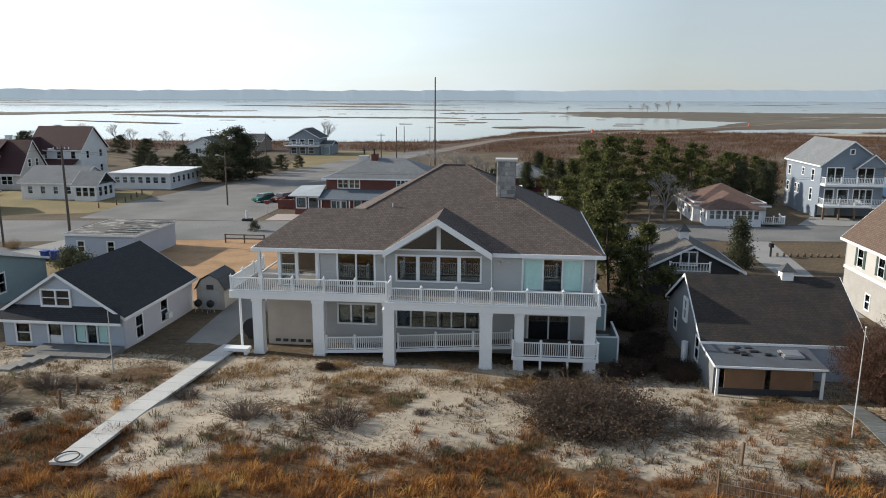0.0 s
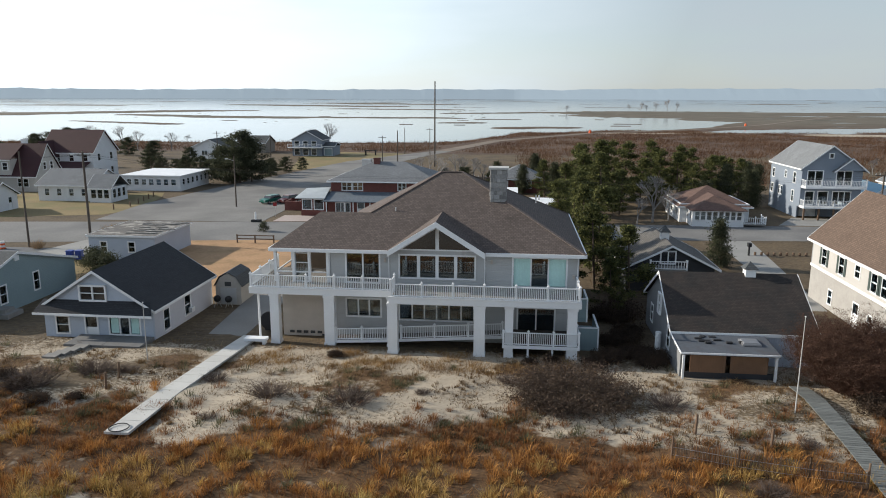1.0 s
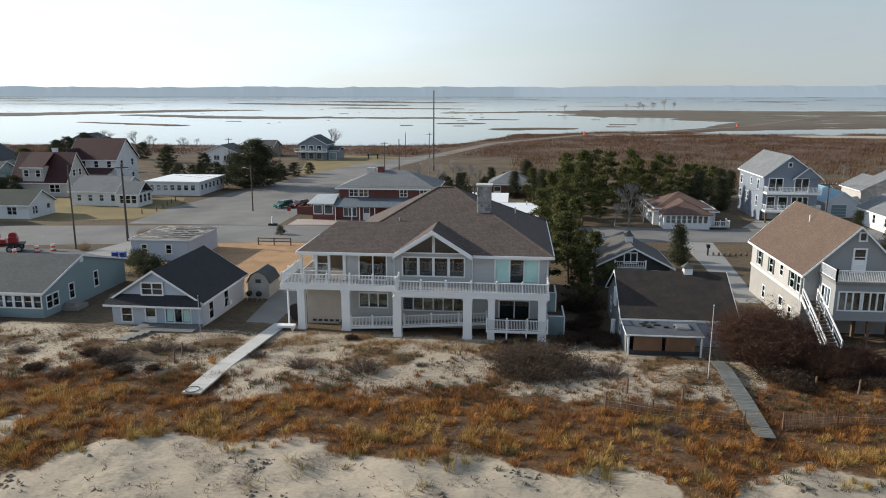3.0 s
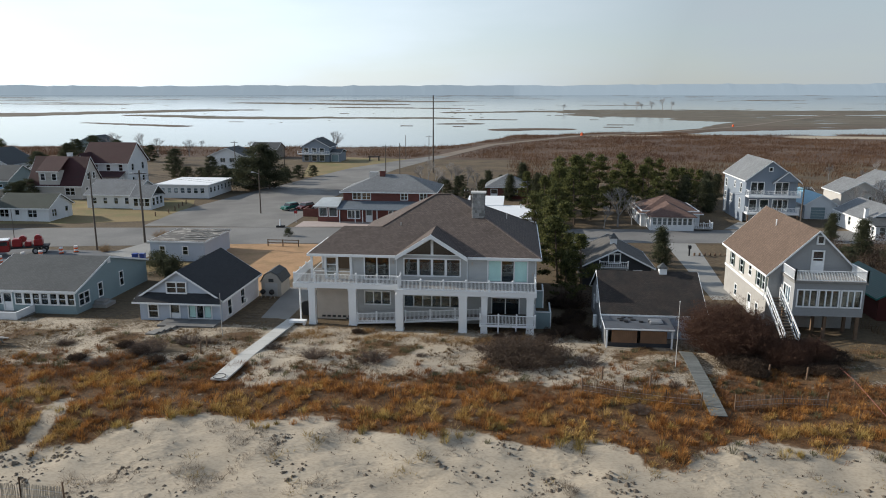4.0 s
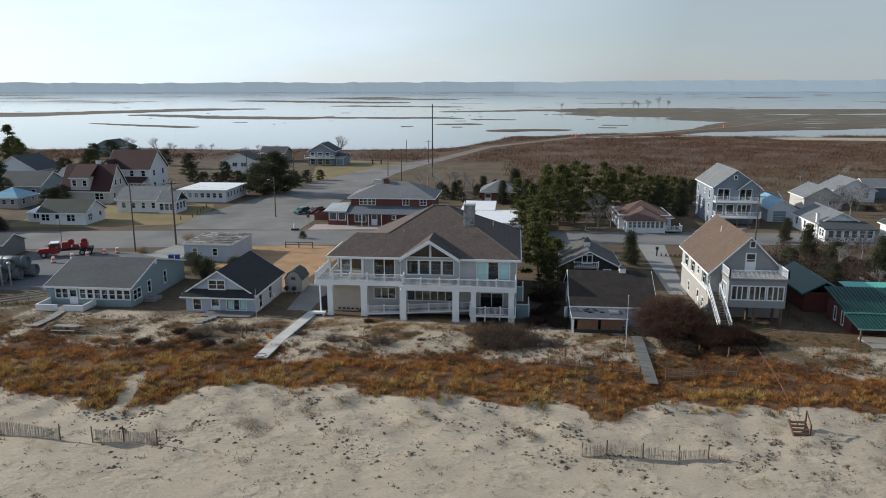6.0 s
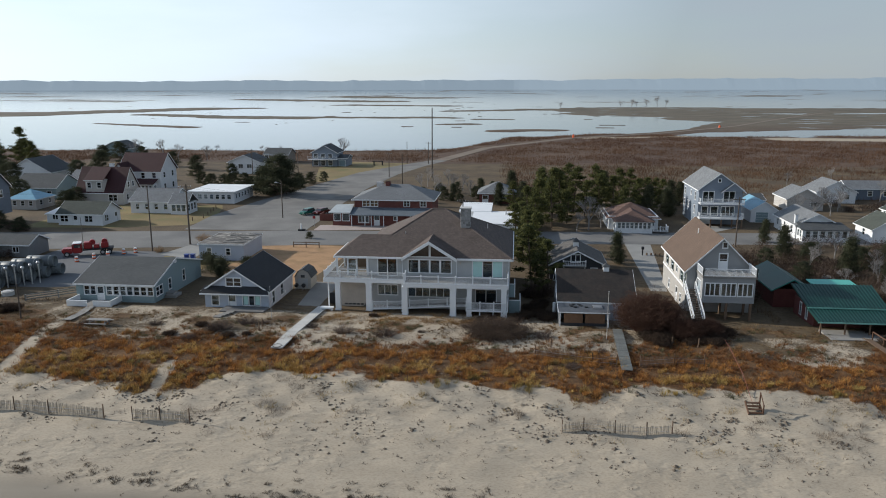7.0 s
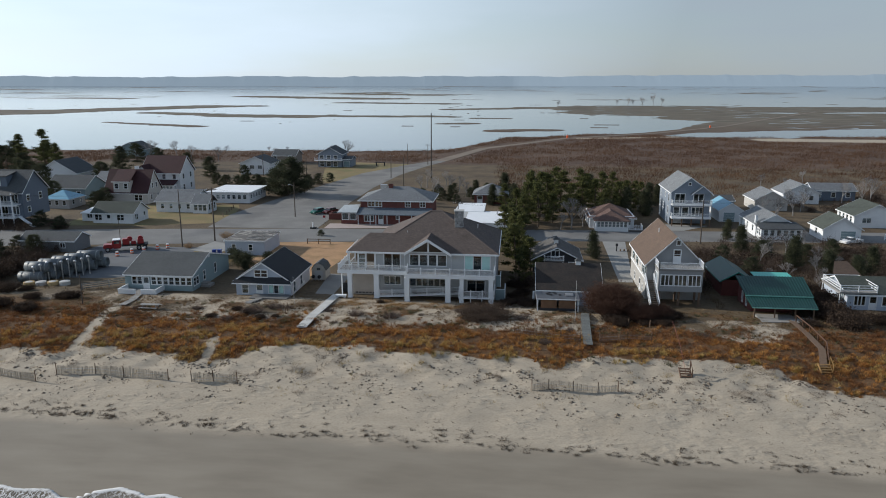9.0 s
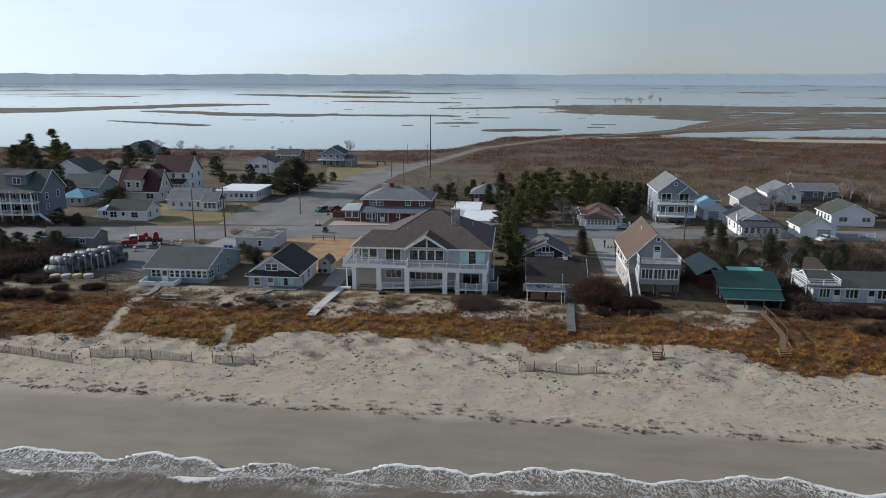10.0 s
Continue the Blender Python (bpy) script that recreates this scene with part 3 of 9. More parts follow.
    rr.inputs["To Min"].default_value, rr.inputs["To Max"].default_value = 0.95, 0.62
    l.new(wt.outputs["Fac"], rr.inputs["Value"])
    l.new(rr.outputs[0], b.inputs["Roughness"])
    b.inputs["Specular IOR Level"].default_value = 0.3
    b1, b2 = n.new("ShaderNodeBump"), n.new("ShaderNodeBump")
    dry = n.new("ShaderNodeMapRange")
    dry.inputs["To Min"].default_value, dry.inputs["To Max"].default_value = 0.62, 0.03
    l.new(wt.outputs["Fac"], dry.inputs["Value"])
    rough = n.new("ShaderNodeMath")
    rough.operation = "MULTIPLY"
    l.new(dry.outputs[0], rough.inputs[0])
    l.new(lumpy, rough.inputs[1])
    l.new(rough.outputs[0], b1.inputs["Strength"])
    b1.inputs["Distance"].default_value = 0.4
    l.new(tex(1.2, 6, (0.7, 1.3, 1)), b1.inputs["Height"])
    b2.inputs["Strength"].default_value, b2.inputs["Distance"].default_value = 0.2, 0.05
    l.new(tex(12), b2.inputs["Height"])
    l.new(b1.outputs[0], b2.inputs["Normal"])
    l.new(b2.outputs[0], b.inputs["Normal"])
    return m


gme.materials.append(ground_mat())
ground = tagged(new("ground", gme), "sandy beach rising to grassy dunes, town ground and brown marsh", "ground", kind="structure")


def water_mat(name, col, rough, scale, bump, stretch=(1, 1, 1)):
    m = bpy.data.materials.new(name)
    m.use_nodes = True
    n, l = m.node_tree.nodes, m.node_tree.links
    b = n["Principled BSDF"]
    b.inputs["Base Color"].default_value, b.inputs["Roughness"].default_value, b.inputs["IOR"].default_value = (*col, 1), rough, 1.33
    geo, mp, t, bp = n.new("ShaderNodeNewGeometry"), n.new("ShaderNodeMapping"), n.new("ShaderNodeTexNoise"), n.new("ShaderNodeBump")
    mp.inputs["Scale"].default_value = stretch
    t.inputs["Scale"].default_value, t.inputs["Detail"].default_value = scale, 4
    bp.inputs["Strength"].default_value, bp.inputs["Distance"].default_value = bump, 0.1
    l.new(geo.outputs["Position"], mp.inputs[0])
    l.new(mp.outputs[0], t.inputs["Vector"])
    l.new(t.outputs["Fac"], bp.inputs["Height"])
    l.new(bp.outputs[0], b.inputs["Normal"])
    return m


bm = BM()
bm.faces.new([bm.verts.new(p) for p in ((-4200, 236, BAY), (4200, 236, BAY), (4200, 4700, BAY), (-4200, 4700, BAY))])
tagged(part("water_bay", bm, water_mat("calm_bay_water", (0.10, 0.13, 0.15), 0.08, 0.3, 0.04)), "calm pale bay water with marsh islands", "water", kind="structure")

# far wooded shore, a low ridge with an uneven top
rx = np.linspace(-4200, 4200, 240)
rz = 55 + 6 * wave_noise(rx, rx * 0, 420, 20) + 4 * wave_noise(rx, rx * 0, 90, 21) + 2.5 * wave_noise(rx, rx * 0, 30, 22) + 7 * np.clip(rx / 2500, -0.5, 1)
rv = [(x, 4450 - abs(x) * 0.15, z) for x, z in zip(rx, rz)] + [(x, 4400 - abs(x) * 0.15, -2) for x in rx]
rf = [(i, i + 1, 240 + i + 1, 240 + i) for i in range(239)]
# air haze painted as a blue-grey base colour plus a weak self-glow
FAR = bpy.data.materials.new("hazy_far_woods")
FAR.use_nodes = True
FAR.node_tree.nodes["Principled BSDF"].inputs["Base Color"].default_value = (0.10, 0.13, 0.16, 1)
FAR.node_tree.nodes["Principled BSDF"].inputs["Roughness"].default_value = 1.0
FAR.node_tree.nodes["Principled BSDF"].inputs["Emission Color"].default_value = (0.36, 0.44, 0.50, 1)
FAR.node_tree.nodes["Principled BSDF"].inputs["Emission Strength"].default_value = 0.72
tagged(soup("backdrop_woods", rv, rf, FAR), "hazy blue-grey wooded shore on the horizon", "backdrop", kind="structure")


def ribbon(name, pts, material, z, label, cat="road"):
    """A flat strip along pts of (x, y, half width), with a little thickness."""
    bm = BM()
    rows = []
    for i, (x, y, h) in enumerate(pts):
        a, c = pts[max(i - 1, 0)], pts[min(i + 1, len(pts) - 1)]
        d = Vector((c[0] - a[0], c[1] - a[1], 0)).normalized()
        s = Vector((d.y, -d.x, 0)) * h
        rows.append([bm.verts.new((x - s.x, y - s.y, z)), bm.verts.new((x + s.x, y + s.y, z)), bm.verts.new((x + s.x, y + s.y, z - 0.4)), bm.verts.new((x - s.x, y - s.y, z - 0.4))])
    for a, c in zip(rows, rows[1:]):
        for i in range(4):
            j = (i + 1) % 4
            bm.faces.new((a[i], a[j], c[j], c[i]))
    bm.faces.new(rows[0])
    bm.faces.new(rows[-1][::-1])
    return tagged(part(name, bm, material), label, cat, kind="structure")


def yard(name, pts, material, z, label, cat):
    bm = BM()
    slab(bm, [(x, y, z) for x, y in pts], 0.3)
    return tagged(part(name, bm, material), label, cat, kind="structure")


ribbon("road_street", [(-170, 76, 9), (-110, 82, 8.5), (-70, 88, 8), (-34, 93, 7), (10, 97, 6), (51, 99.8, 5.5), (120, 104, 5.5), (220, 110, 5.5)], ASPHALT, 0.02, "worn grey asphalt street along the beach houses")
ribbon("road_bay", [(-50.5, 99, 13), (-51, 115, 13.5), (-49.5, 138, 11.5), (-46, 167, 9), (-41, 200, 7.5), (-31, 230, 4.4), (-24, 246, 3.0)], GRAVEL, 0.035, "grey side street running out to the bay causeway")
ribbon("road_causeway", [(-24, 246, 3.0), (-8, 305, 2.6), (36, 374, 2.2), (97, 423, 2.0), (163, 503, 2.0), (233, 620, 2.0), (330, 770, 2.0)], mat("causeway_dirt", (0.19, 0.15, 0.115), 0.95, 0.25, 0.1, 2, 0.3), 0.12, "tan dirt causeway track across the marsh")
yard("sand_lot", [(-42, 64), (-26, 58), (-23, 86), (-42, 86)], BARE_EARTH, 0.012, "bare orange sandy lot beside the house", "ground")
yard("parking_lot", [(-80, 49), (-58, 55), (-54, 78), (-78, 78)], DARK_LOT, 0.012, "grey gravel parking lot", "ground")
yard("lawn_corner", [(-100, 97.5), (-80, 99), (-65, 103.4), (-62.6, 110), (-65.5, 124), (-68, 130), (-100, 126)], LAWN, 0.012, "straw-coloured winter lawn round the white houses", "lawn")
yard("lawn_bay", [(-57, 176), (-41, 176), (-33, 232), (-58, 238), (-66, 215)], LAWN, 0.012, "yellow-green lawn by the bay", "lawn")
yard("driveway_right", [(26.4, 60), (28.8, 60), (32, 92.5), (27.2, 92.5)], DRIVE, 0.012, "grey concrete driveway beside the tan-roofed house", "driveway")
yard("driveway_tall_house", [(40, 105.5), (47, 105.5), (54, 112), (44.5, 113)], DRIVE, 0.03, "grey driveway below the tall grey house", "driveway")
yard("brick_house_apron", [(-36, 100.3), (-10, 103.3), (-10, 108), (-36, 106)], mat("pinkish_paving", (0.40, 0.33, 0.30), 0.9, 0.12), 0.032, "pinkish paved apron before the brick house", "pavement")
yard("bin_lawn", [(-56, 63.5), (-46, 65.5), (-41, 72), (-50, 72.4), (-56, 75)], LAWN, 0.02, "straw-yellow lawn behind the low houses", "lawn")
yard("corner_apron", [(-57.5, 76), (-50.5, 73), (-49.6, 80.5), (-55.5, 84)], DRIVE, 0.03, "pale concrete apron by the flat-roofed building", "pavement")
yard("driveway_main", [(-23.4, 46.6), (-20.4, 46.6), (-20.4, 60), (-24.2, 60)], mat("dull_driveway", (0.2, 0.195, 0.185), 0.9, 0.2, 0.3, 8, 0.2), 0.14, "grey concrete driveway beside the large house", "driveway")
# ---- houses ----
glass_over_dark = mat("dark_gable_glass", (0.012, 0.014, 0.018), 0.06, 0.1, spec=0.6)
glass_over_dark.node_tree.nodes["Principled BSDF"].inputs["IOR"].default_value = 1.7
mat_vent = mat("dark_vent", (0.05, 0.05, 0.05), 0.7)


def at_side(side, c, u, d):
    """Plan place of a point u along a wall of that side and d metres outside it."""
    return {"S": (u, c - d), "N": (u, c + d), "W": (c - d, u), "E": (c + d, u)}[side]


def wall_box(bm, side, c, u0, u1, d0, d1, z0, z1):
    (xa, ya), (xb, yb) = at_side(side, c, u0, d0), at_side(side, c, u1, d1)
    return box(bm, xa, xb, ya, yb, z0, z1)


def wall_with_holes(bm, side, c, u0, u1, z0, z1, holes, th=0.18):
    """A wall with openings right through it, cut into upright strips."""
    cuts = sorted({u0, u1, *[h[0] for h in holes], *[h[1] for h in holes]})
    for a, b in zip(cuts, cuts[1:]):
        mid = (a + b) / 2
        spans = sorted((h[2], h[3]) for h in holes if h[0] < mid < h[1])
        z = z0
        for lo, hi in spans:
            if lo > z + 1e-4:
                wall_box(bm, side, c, a, b, -th, 0, z, lo)
            z = max(z, hi)
        if z < z1 - 1e-4:
            wall_box(bm, side, c, a, b, -th, 0, z, z1)


def window(parent, side, c, u, z, w, h, nx=1, nz=2, trim=0.13, kind="window", frame_mat=None, blind=None, glass=None, mull=0.11):
    """A framed window u, z (middle, sill) on a wall; nx by nz lights, a pane set back in the frame."""
    fm = frame_mat or WHITE
    bm, bars, near = BM(), [], BASE[parent.name].y < 125
    a, b = u - w / 2, u + w / 2
    wall_box(bm, side, c, a - trim, a, -0.12, 0.035, z - trim, z + h + trim)
    wall_box(bm, side, c, b, b + trim, -0.12, 0.035, z - trim, z + h + trim)
    wall_box(bm, side, c, a, b, -0.12, 0.035, z + h, z + h + trim)
    wall_box(bm, side, c, a, b, -0.12, 0.05, z - trim, z)
    for i in range(1, nx):
        m = a + w * i / nx
        q = BM() if near else bm
        wall_box(q, side, c, m - mull / 2, m + mull / 2, -0.1, 0.02, z, z + h)
        bars += [("mullion", q)] * near
    for i in range(1, nz):
        m = z + h * i / nz
        q = BM() if near else bm
        wall_box(q, side, c, a, b, -0.1, 0.012, m - 0.025, m + 0.025)
        bars += [("glazing_bar", q)] * near
    win = part(kind, bm, fm, parent)
    for nm, q in bars:
        part(nm, q, fm, win)
    bm = BM()
    wall_box(bm, side, c, a, b, -0.09, -0.08, z, z + h)
    pane = part("pane", bm, glass or GLASS, win)
    if kind.endswith("door") and not kind.startswith(("sliding", "balcony", "screen")):
        bm = BM()
        wall_box(bm, side, c, a, b, -0.1, -0.03, z, z + h * (1.0 if kind == "garage_door" else 0.55))
        part("door_panel", bm, VINYL_SAGE if kind == "garage_door" else WHITE, win)
    if blind:
        bm = BM()
        wall_box(bm, side, c, a + 0.02, b - 0.02, -0.16, -0.14, z + 0.02, z + h - 0.02)
        part("blind", bm, blind, win, "pale blind behind the pane")
    return win


def edge_board(bm, p, q, out, h=0.2, t=0.035, drop=0.0):
    """A fascia board on the roof edge p-q; out is the level way outwards."""
    p, q, o = Vector(p), Vector(q), Vector(out) * t
    up, dn = Vector((0, 0, 0.015 - drop)), Vector((0, 0, -h - drop))
    v = [bm.verts.new(w) for w in (p + up, q + up, q + dn, p + dn, p + up + o, q + up + o, q + dn + o, p + dn + o)]
    for f in ((0, 1, 2, 3), (7, 6, 5, 4), (0, 4, 5, 1), (1, 5, 6, 2), (2, 6, 7, 3), (3, 7, 4, 0)):
        bm.faces.new([v[i] for i in f])


def roof_gable(h, x0, x1, y0, y1, eave, peak, axis, over, material, trim=WHITE, th=0.1, xm=None):
    """Two roof planes with the ridge along axis, their boards on eaves and rakes."""
    bm, boards = BM(), []
    if axis == "y":
        xm = (x0 + x1) / 2 if xm is None else xm
        sl, sr = (peak - eave) / (xm - x0), (peak - eave) / (x1 - xm)
        a, b = (x0 - over, eave - sl * over), (x1 + over, eave - sr * over)
        ya, yb = y0 - over, y1 + over
        L = [(a[0], ya, a[1]), (xm, ya, peak), (xm, yb, peak), (a[0], yb, a[1])]
        R = [(xm, ya, peak), (b[0], ya, b[1]), (b[0], yb, b[1]), (xm, yb, peak)]
        L, R = ([(x, y, z + th + 0.02) for x, y, z in P] for P in (L, R))
        slab(bm, L, th), slab(bm, R, th)
        for P, i, j, o in ((L, 0, 1, (0, -1, 0)), (R, 0, 1, (0, -1, 0)), (L, 2, 3, (0, 1, 0)), (R, 2, 3, (0, 1, 0)), (L, 3, 0, (-1, 0, 0)), (R, 1, 2, (1, 0, 0))):
            boards.append(("rake_board" if o[1] else "fascia", P[i], P[j], o))
    else:
        ym = (y0 + y1) / 2 if xm is None else xm
        sl, sr = (peak - eave) / (ym - y0), (peak - eave) / (y1 - ym)
        a, b = (y0 - over, eave - sl * over), (y1 + over, eave - sr * over)
        xa, xb = x0 - over, x1 + over
        L = [(xa, a[0], a[1]), (xb, a[0], a[1]), (xb, ym, peak), (xa, ym, peak)]
        R = [(xa, ym, peak), (xb, ym, peak), (xb, b[0], b[1]), (xa, b[0], b[1])]
        L, R = ([(x, y, z + th + 0.02) for x, y, z in P] for P in (L, R))
        slab(bm, L, th), slab(bm, R, th)
        for P, i, j, o in ((L, 0, 1, (0, -1, 0)), (R, 2, 3, (0, 1, 0)), (L, 3, 0, (-1, 0, 0)), (R, 3, 0, (-1, 0, 0)), (L, 1, 2, (1, 0, 0)), (R, 1, 2, (1, 0, 0))):
            boards.append(("rake_board" if o[0] else "fascia", P[i], P[j], o))
    part("roof", bm, material, h)
    for name, p, q, o in boards:
        tb = BM()
        edge_board(tb, p, q, o)
        part(name, tb, trim, h)


def roof_hip(h, x0, x1, y0, y1, eave, peak, over, material, trim=WHITE, th=0.1, name="roof"):
    bm = BM()
    w, d = x1 - x0, y1 - y0
    r = min(w, d) / 2
    s = (peak - eave) / r
    xa, xb, ya, yb, ze = x0 - over, x1 + over, y0 - over, y1 + over, eave - s * over + th + 0.02
    pk = peak + th + 0.02
    if w >= d:
        A, B = (x0 + r, (y0 + y1) / 2, pk), (x1 - r, (y0 + y1) / 2, pk)
    else:
        A, B = ((x0 + x1) / 2, y0 + r, pk), ((x0 + x1) / 2, y1 - r, pk)
    c = [(xa, ya, ze), (xb, ya, ze), (xb, yb, ze), (xa, yb, ze)]
    if abs(w - d) < 0.05:
        polys = [[c[0], c[1], A], [c[1], c[2], A], [c[2], c[3], A], [c[3], c[0], A]]
    elif w > d:
        polys = [[c[0], c[1], B, A], [c[1], c[2], B], [c[2], c[3], A, B], [c[3], c[0], A]]
    else:
        polys = [[c[0], c[1], A], [c[1], c[2], B, A], [c[2], c[3], B], [c[3], c[0], A, B]]
    for P in polys:
        slab(bm, P, th)
    for i, o in enumerate(((0, -1, 0), (1, 0, 0), (0, 1, 0), (-1, 0, 0))):
        tb = BM()
        edge_board(tb, c[i], c[(i + 1) % 4], o, 0.18)
        part("fascia", tb, trim, h)
    part(name, bm, material, h)


def body(h, x0, x1, y0, y1, z0, z1, wm, wins=(), gable=None, xm=None, th=0.18, skip="", east=None):
    """Four walls with their windows; wins: (side, u, sill, w, h, nx, nz[, kind[, blind]])."""
    for side, c, u0, u1 in (("S", y0, x0, x1), ("N", y1, x0, x1), ("W", x0, y0 + th, y1 - th), ("E", x1, y0 + th, y1 - th)):
        if side in skip:
            continue
        mine = [w for w in wins if w[0] == side]
        bm = BM()
        wall_with_holes(bm, side, c, u0, u1, z0, z1, [(w[1] - w[3] / 2, w[1] + w[3] / 2, w[2], w[2] + w[4]) for w in mine if w[2] + w[4] <= z1 + 0.01], th)
        if gable and ((gable[0] == "y" and side in "SN") or (gable[0] == "x" and side in "WE")):
            mid = (u0 + u1) / 2 if xm is None else xm
            lo = [at_side(side, c, u, d) for d in (0, -th) for u in (u0, u1, mid)]
            v = [bm.verts.new((*lo[i], gable[1] if i % 3 == 2 else z1)) for i in range(6)]
            for f in ((0, 1, 2), (5, 4, 3), (0, 3, 4, 1), (1, 4, 5, 2), (2, 5, 3, 0)):
                bm.faces.new([v[i] for i in f])
        bmesh.ops.remove_doubles(bm, verts=bm.verts[:], dist=1e-4)
        part("wall", bm, east if east and side == "E" else wm, h)
        for w in mine:
            high = w[2] + w[4] > z1 + 0.01  # set on the solid gable
            cc = c + (-0.11 if side in "SW" else 0.11) if high else c
            window(h, side, cc, *w[1:7], kind=(w[7] if len(w) > 7 else "") or "window", blind=w[8] if len(w) > 8 else None, glass=glass_over_dark if high else None)


def simple_house(name, label, x0, x1, y0, y1, eave, peak, roof, wm, rm, wins=(), over=0.35, z0=-0.15, cat="house", trim=WHITE, xm=None, east=None):
    h = thing(name, (x0 + x1) / 2, (y0 + y1) / 2, 0, label, cat)
    body(h, x0, x1, y0, y1, z0, eave, wm, wins, (roof, peak) if roof in "xy" else None, xm, east=east)
    bm = BM()
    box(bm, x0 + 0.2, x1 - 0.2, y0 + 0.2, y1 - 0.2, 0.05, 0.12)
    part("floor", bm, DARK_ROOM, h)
    if roof in "xy":
        roof_gable(h, x0, x1, y0, y1, eave, peak, roof, over, rm, trim, xm=xm)
    elif roof == "hip":
        roof_hip(h, x0, x1, y0, y1, eave, peak, over, rm, trim)
    else:
        bm = BM()
        box(bm, x0 - over, x1 + over, y0 - over, y1 + over, eave, eave + 0.12)
        part("roof", bm, rm, h)
        c = [(x0 - over, y0 - over, eave + 0.12), (x1 + over, y0 - over, eave + 0.12), (x1 + over, y1 + over, eave + 0.12), (x0 - over, y1 + over, eave + 0.12)]
        for i, o in enumerate(((0, -1, 0), (1, 0, 0), (0, 1, 0), (-1, 0, 0))):
            tb = BM()
            edge_board(tb, c[i], c[(i + 1) % 4], o, 0.2)
            part("fascia", tb, trim, h)
    return h


def railing(parent, p, q, posts, h=0.95, gap=0.13, material=WHITE, ends=(True, True), post=0.13, cap=0.2):
    """A rail from p to q (points on the floor) with posts, caps and upright bars."""
    p, q = Vector(p), Vector(q)
    n = max(1, posts)
    for i in range(n + 1):
        if (i == 0 and not ends[0]) or (i == n and not ends[1]):
            continue
        c = p.lerp(q, i / n)
        bm = BM()
        box(bm, c.x - post / 2, c.x + post / 2, c.y - post / 2, c.y + post / 2, c.z, c.z + h + 0.1)
        box(bm, c.x - post * 0.75, c.x + post * 0.75, c.y - post * 0.75, c.y + post * 0.75, c.z + h + 0.1, c.z + h + 0.14)
        if cap:
            tube(bm, (c.x, c.y, c.z + h + 0.14), (c.x, c.y, c.z + h + 0.14 + cap * 0.6), post * 0.55, post * 0.2, 6)
        part("post", bm, material, parent)
    for i in range(n):
        a, b = p.lerp(q, i / n), p.lerp(q, (i + 1) / n)
        bm = BM()
        up = Vector((0, 0, 1))
        bar(bm, a + up * h, b + up * h, 0.09, 0.06)
        part("top_rail", bm, material, parent)
        bm = BM()
        bar(bm, a + up * 0.1, b + up * 0.1, 0.06, 0.06)
        part("bottom_rail", bm, material, parent)
        bm = BM()
        k = int((b - a).length / gap)
        for j in range(1, k):
            c = a.lerp(b, j / k)
            box(bm, c.x - 0.02, c.x + 0.02, c.y - 0.02, c.y + 0.02, c.z + 0.12, c.z + h - 0.02)
        tagged(part("balustrade", bm, material, parent), kind="stuff")


